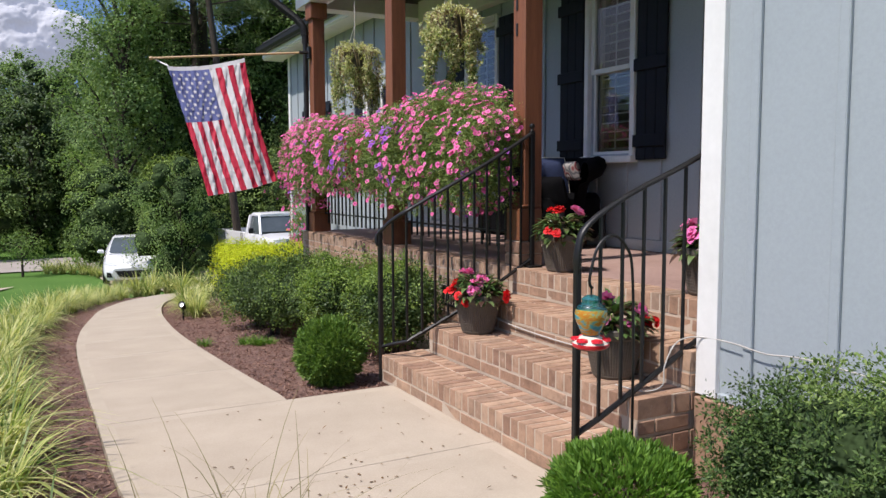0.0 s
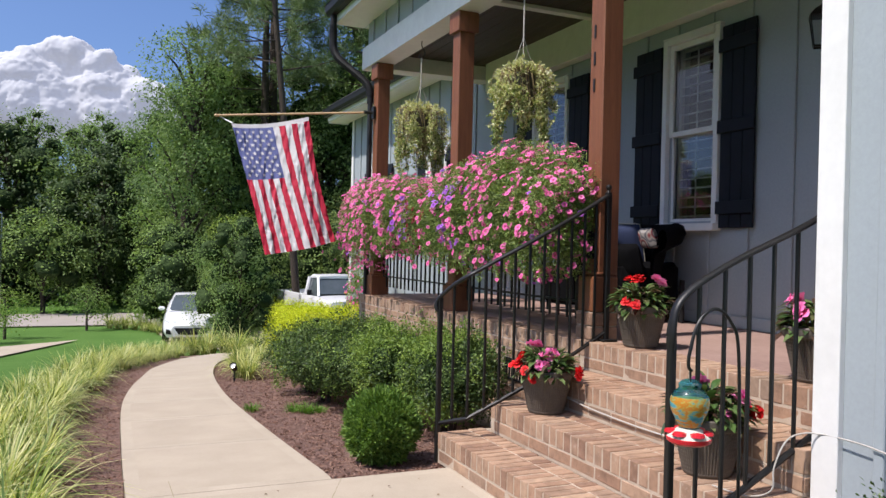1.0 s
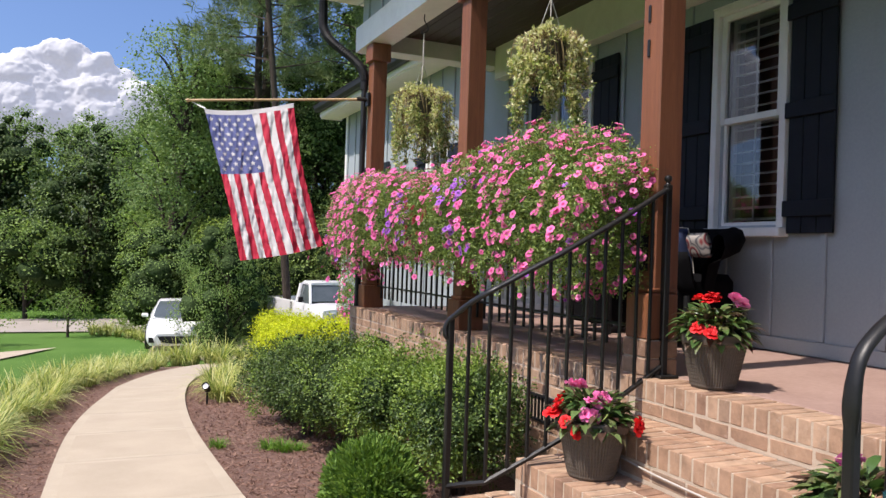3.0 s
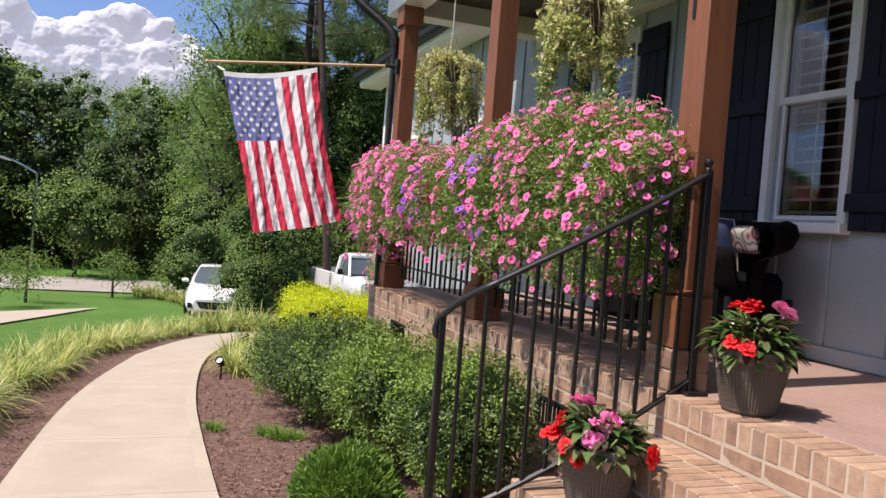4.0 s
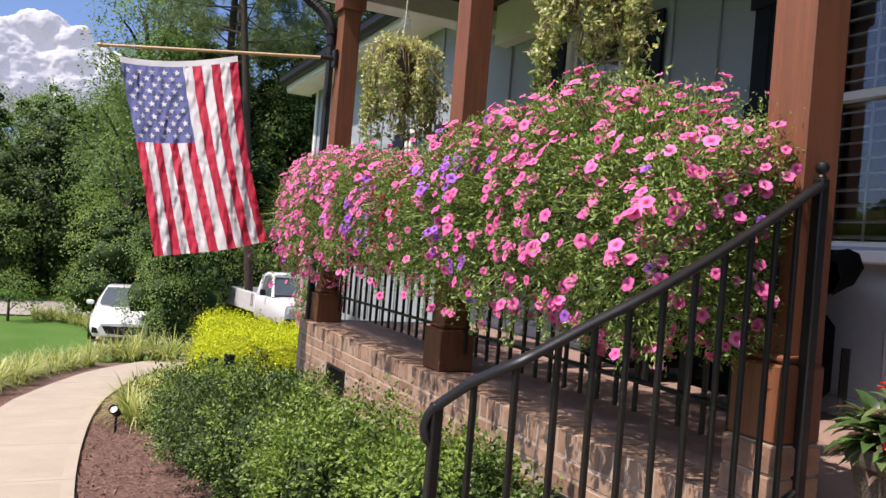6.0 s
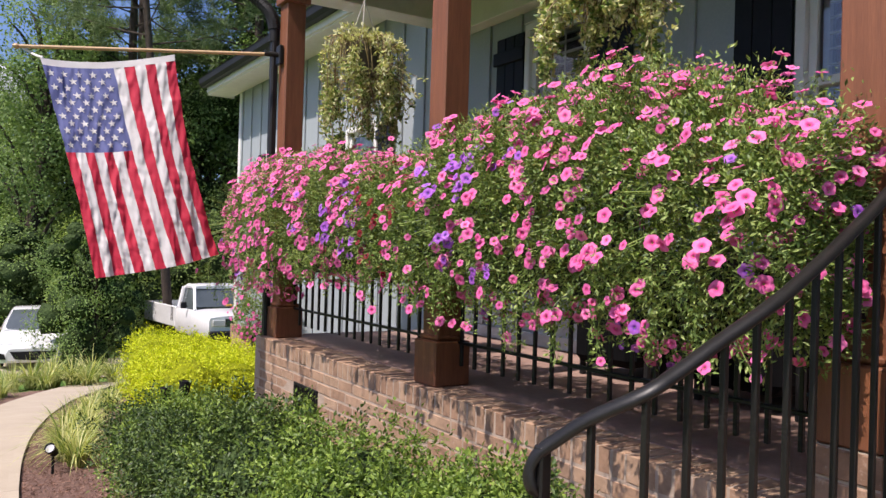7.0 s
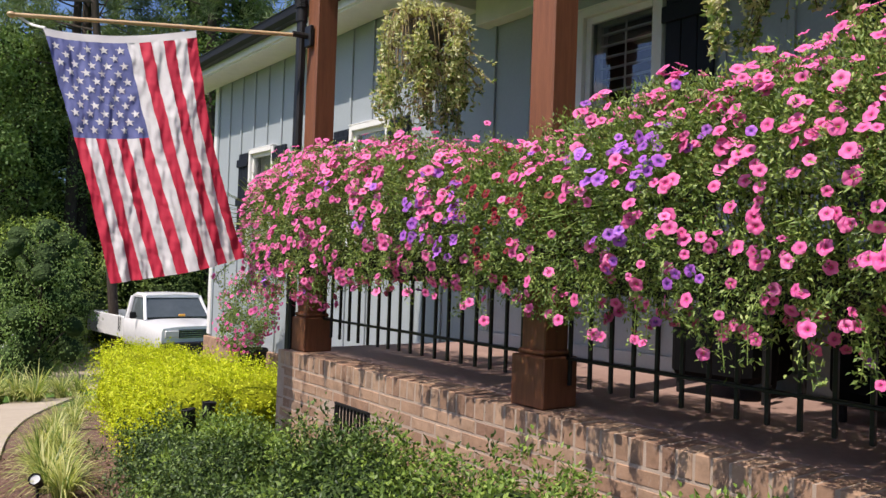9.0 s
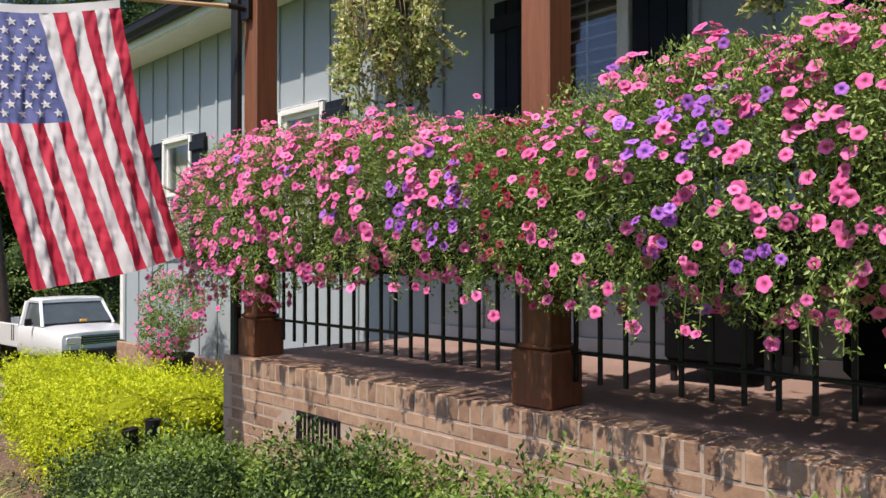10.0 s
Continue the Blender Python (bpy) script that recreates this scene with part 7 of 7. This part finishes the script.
TREES = [("near", 4.2, 27.2, 0.62, 140), ("near", 7.6, 31.5, 0.62, 250), ("low", 2.7, 30.5, 0.66, 100),
         ("airy", 3.2, 33.5, 0.93, 40), ("gum", 5.0, 34.5, 0.88, 10), ("oak", 9.4, 35, 0.95, 200), ("low", 5.2, 30.0, 0.7, 100), ("low", 8.6, 30.5, 0.75, 300), ("low", 11.8, 27.5, 0.9, 70),
         ("gum", 11.0, 33, 1.1, 120), ("dark", 11.0, 37, 1.1, 30), ("dark", 6.0, 39, 1.1, 330),
         ("pine", 6.3, 33.4, 0.92, 0), ("pine", 6.8, 34.0, 1.0, 80), ("pine", 12.4, 33, 1.0, 150), ("pine", 10.2, 31, 1.0, 10),
         ("dogwood", -2.2, 39.5, 1.0, 0), ("dark", 0.0, 43.5, 0.72, 60), ("low", 2.6, 45, 1.1, 200), ("dark", -4.6, 46.5, 0.9, 20), ("dark", 1.5, 50, 0.95, 130), ("oak", -7.5, 55, 0.95, 220), ("gum", -4.2, 58, 0.9, 30), ("gum", 0.3, 57, 0.9, 280), ("oak", 3.6, 55, 0.95, 330), ("dark", 5.0, 46, 0.9, 250),
         ("dogwood", -8.0, 43.0, 1.1, 130), ("dark", -8.0, 47, 1.05, 70), ("oak", -12, 52, 0.85, 20), ("gum", -16, 50, 0.8, 100), ("dark", -13, 46, 0.8, 0), ("oak", -22, 48, 0.85, 170), ("gum", -30, 46, 0.75, 80), ("gum", -10, 60, 0.95, 190), ("dark", -20, 43, 0.75, 300), ("oak", -1.5, 62, 0.95, 100),
         ("thicket", -14, 50, 1.0, 0), ("thicket", -9, 49, 1.0, 70), ("thicket", -4, 50, 1.0, 140), ("thicket", 1.0, 52, 1.0, 210), ("thicket", 4.5, 49, 1.0, 30), ("thicket", 8, 42, 1.0, 300), ("thicket", 12, 40, 1.0, 100),
         ("sapling", -0.28, 31.0, 0.85, 0), ("sapling", -2.56, 28.0, 0.85, 100), ("sapling", -3.05, 26.4, 0.8, 40)]
for k, x, y, s, rz in TREES:
    tree(k, x, y, s, rz)
tree("pine", 6.68, 28.0, 0.62, 0, 0.98, -5.5)
tree("near", 3.92, 24.3, 0.60, 20, 0.76)
# trees behind the camera that the panes mirror
for k, x, y, s, rz in (("dogwood", -38, 6, 2.9, 0), ("dogwood", -40, -2, 3.0, 60), ("thicket", -36, 16, 2.4, 120), ("thicket", -36, 30, 2.4, 10), ("dogwood", -30, -8, 1.6, 90), ("thicket", -28, 24, 1.5, 20), ("oak", -22, 33, 0.62, 40), ("dark", -27, 40, 0.82, 90), ("gum", -34, 37, 0.66, 10), ("dark", -18, 40, 0.75, 200)):
    tree(k, x, y, s, rz)

lp = thing("street_lamp", (-3.75, 38.0, ground_z(0, 38.0)), "slender grey metal street lamp beyond the lawn", "street lamp")
part("pole", Mesh().tube([(0, 0, -0.1), (0, 0, 2.2), (0, 0, 4.38)], [0.07, 0.055, 0.045], 8), MAT["chrome"], lp, smooth=True)
part("arm", Mesh().tube([(0, 0, 4.36), (-0.6, 0, 4.68), (-0.95, 0, 4.82)], 0.04, 8), MAT["chrome"], lp, smooth=True)
part("head", Mesh().box((-1.15, 0, 4.86), (0.5, 0.2, 0.09), 0.03, Euler((0, radians(16), 0)).to_matrix()), MAT["chrome"], lp)

# ---- distance ----
def cumulus(cx, cy, cz, wide, high, seed, n):
    """A heap of billows, far off over the trees."""
    rs = random.Random(seed)
    bm = bmesh.new()
    for i in range(n):
        u = rs.uniform(-1, 1)
        hh = (1 - abs(u) ** 2.2) * high * rs.uniform(-0.4, 1.0)
        r = wide * rs.uniform(0.2, 0.3) * (1.1 - 0.5 * hh / high)
        bmesh.ops.create_icosphere(bm, subdivisions=2, radius=r, matrix=Matrix.Translation((u * wide, rs.uniform(-0.25, 0.25) * wide, hh)))
    me = bpy.data.meshes.new("cloud")
    bm.to_mesh(me)
    bm.free()
    me.materials.append(MAT["cloud"])
    ob = new("cloud", me)
    rm = ob.modifiers.new("remesh", "REMESH")
    rm.mode, rm.voxel_size, rm.use_smooth_shade = "VOXEL", wide * 0.022, True
    sm = ob.modifiers.new("smooth", "SMOOTH")
    sm.iterations, sm.factor = 18, 0.6
    for size, amount in ((0.34, 0.06), (0.15, 0.045), (0.07, 0.03), (0.035, 0.016)):
        tx = bpy.data.textures.new("billow", "CLOUDS")
        tx.noise_scale, tx.noise_depth = wide * size, 2
        dm = ob.modifiers.new("billow", "DISPLACE")
        dm.texture, dm.strength, dm.mid_level = tx, wide * amount, 0.5
    ob.location = (cx, cy, cz)
    ob.rotation_euler = (0, 0, math.atan2(-cx, cy))
    return tagged(ob, "white billowing cumulus cloud low in the sky, faintly glowing", "cloud", "clouds", "structure")


cumulus(-55, 1500, 236, 140, 88, 5, 260)
cumulus(-270, 1480, 228, 150, 78, 6, 260)
# unseen clouds added round the sky as fill light and for the panes to mirror
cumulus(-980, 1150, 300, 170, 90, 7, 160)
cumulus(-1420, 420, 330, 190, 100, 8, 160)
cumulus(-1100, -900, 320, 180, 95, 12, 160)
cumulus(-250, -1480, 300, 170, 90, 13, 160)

# ---- bricks, piece by piece ----
def brick_mesh(sx, sy, sz, seed):
    rs = random.Random(seed)
    me = Mesh().box((0, 0, 0), (sx, sy, sz), 0.003)
    me.v = [tuple(c + rs.uniform(-0.0012, 0.0012) for c in p) for p in me.v]
    return me.data("brick", MAT["brick"])


ROW = [brick_mesh(0.197, 0.0575, 0.092, s) for s in range(4)]
HALF = [brick_mesh(0.100, 0.0575, 0.088, s) for s in range(4)]
STR = [brick_mesh(0.090, 0.194, 0.0565, s) for s in range(4)]
BAT = [brick_mesh(0.090, 0.092, 0.0565, s) for s in range(2)]
rs = random.Random(77)


def lay(parent, me, x, y, z):
    b = part("brick", me[rs.randrange(len(me))], None, parent)
    b.location = (x + rs.uniform(-0.0015, 0.0015), y, z + rs.uniform(-0.001, 0.001))
    b.rotation_euler = (rs.uniform(-0.008, 0.008), rs.uniform(-0.006, 0.006), rs.uniform(-0.008, 0.008))


PITCH = 0.0682
for i in range(4):
    xf, z = XP - 0.307 * (3 - i), 0.175 * (i + 1)
    ye = YS1 + (0.09 if i == 0 else 0)
    n = int((ye - YS0) / PITCH)
    for k in range(n + 1):
        y = YS0 + 0.03 + k * (ye - YS0 - 0.06) / n
        lay(brick_steps, ROW, xf + 0.0985, y, z - 0.046)
        if i < 3:
            lay(brick_steps, HALF, xf + 0.197 + 0.012 + 0.048, y + 0.01, z - 0.0435)
    y = YS0 + 0.097 - (0.1 if i % 2 else 0)
    while y < ye:
        if YS0 + 0.05 < y < ye - 0.05:
            lay(brick_steps, STR, xf + 0.0455, y, z - 0.092 - 0.010 - 0.0285)
        y += 0.204
n = int((YE - YS1) / PITCH)
for k in range(n):
    lay(porch_wall, ROW, XP + 0.0985, YS1 + 0.034 + (k + 0.0) * PITCH, ZP - 0.046)
for c in range(9):
    z = ZP - 0.092 - 0.011 - 0.0285 - c * 0.0675
    y = YS1 + 0.10 + (0.102 if c % 2 else 0)
    if c % 2:
        lay(porch_wall, BAT, XP + 0.0455, YS1 + 0.05, z)
    while y < YE - 0.05:
        if not (c in (2, 3) and (4.98 < y < 5.52 or 7.75 < y < 8.28)):
            lay(porch_wall, STR, XP + 0.0455, min(y, YE - 0.1), z)
        y += 0.204

# brick ends of the steps beside the wing
END = [brick_mesh(0.194, 0.090, 0.0565, s) for s in range(3)]
END_HALF = [brick_mesh(0.090, 0.090, 0.0565, s) for s in range(3)]
CAP_HALF = [brick_mesh(0.092, 0.060, 0.084, s) for s in range(3)]
for i in range(4):
    xf, z = XP - 0.307 * (3 - i), 0.175 * (i + 1)
    x = xf + 0.002
    long_first = i % 2 == 0
    while x < XG - 0.09:
        if long_first and x + 0.20 < XG + 0.08:
            lay(brick_steps, END, x + 0.097, YS0 + 0.0405, z - 0.1305)
            x += 0.204
        else:
            lay(brick_steps, END_HALF, x + 0.045, YS0 + 0.0405, z - 0.1305)
            x += 0.100
            long_first = True
    x = xf + 0.208
    while x < XG - 0.04:
        lay(brick_steps, CAP_HALF, x + 0.046, YS0 + 0.0260, z - 0.0465)
        x += 0.102
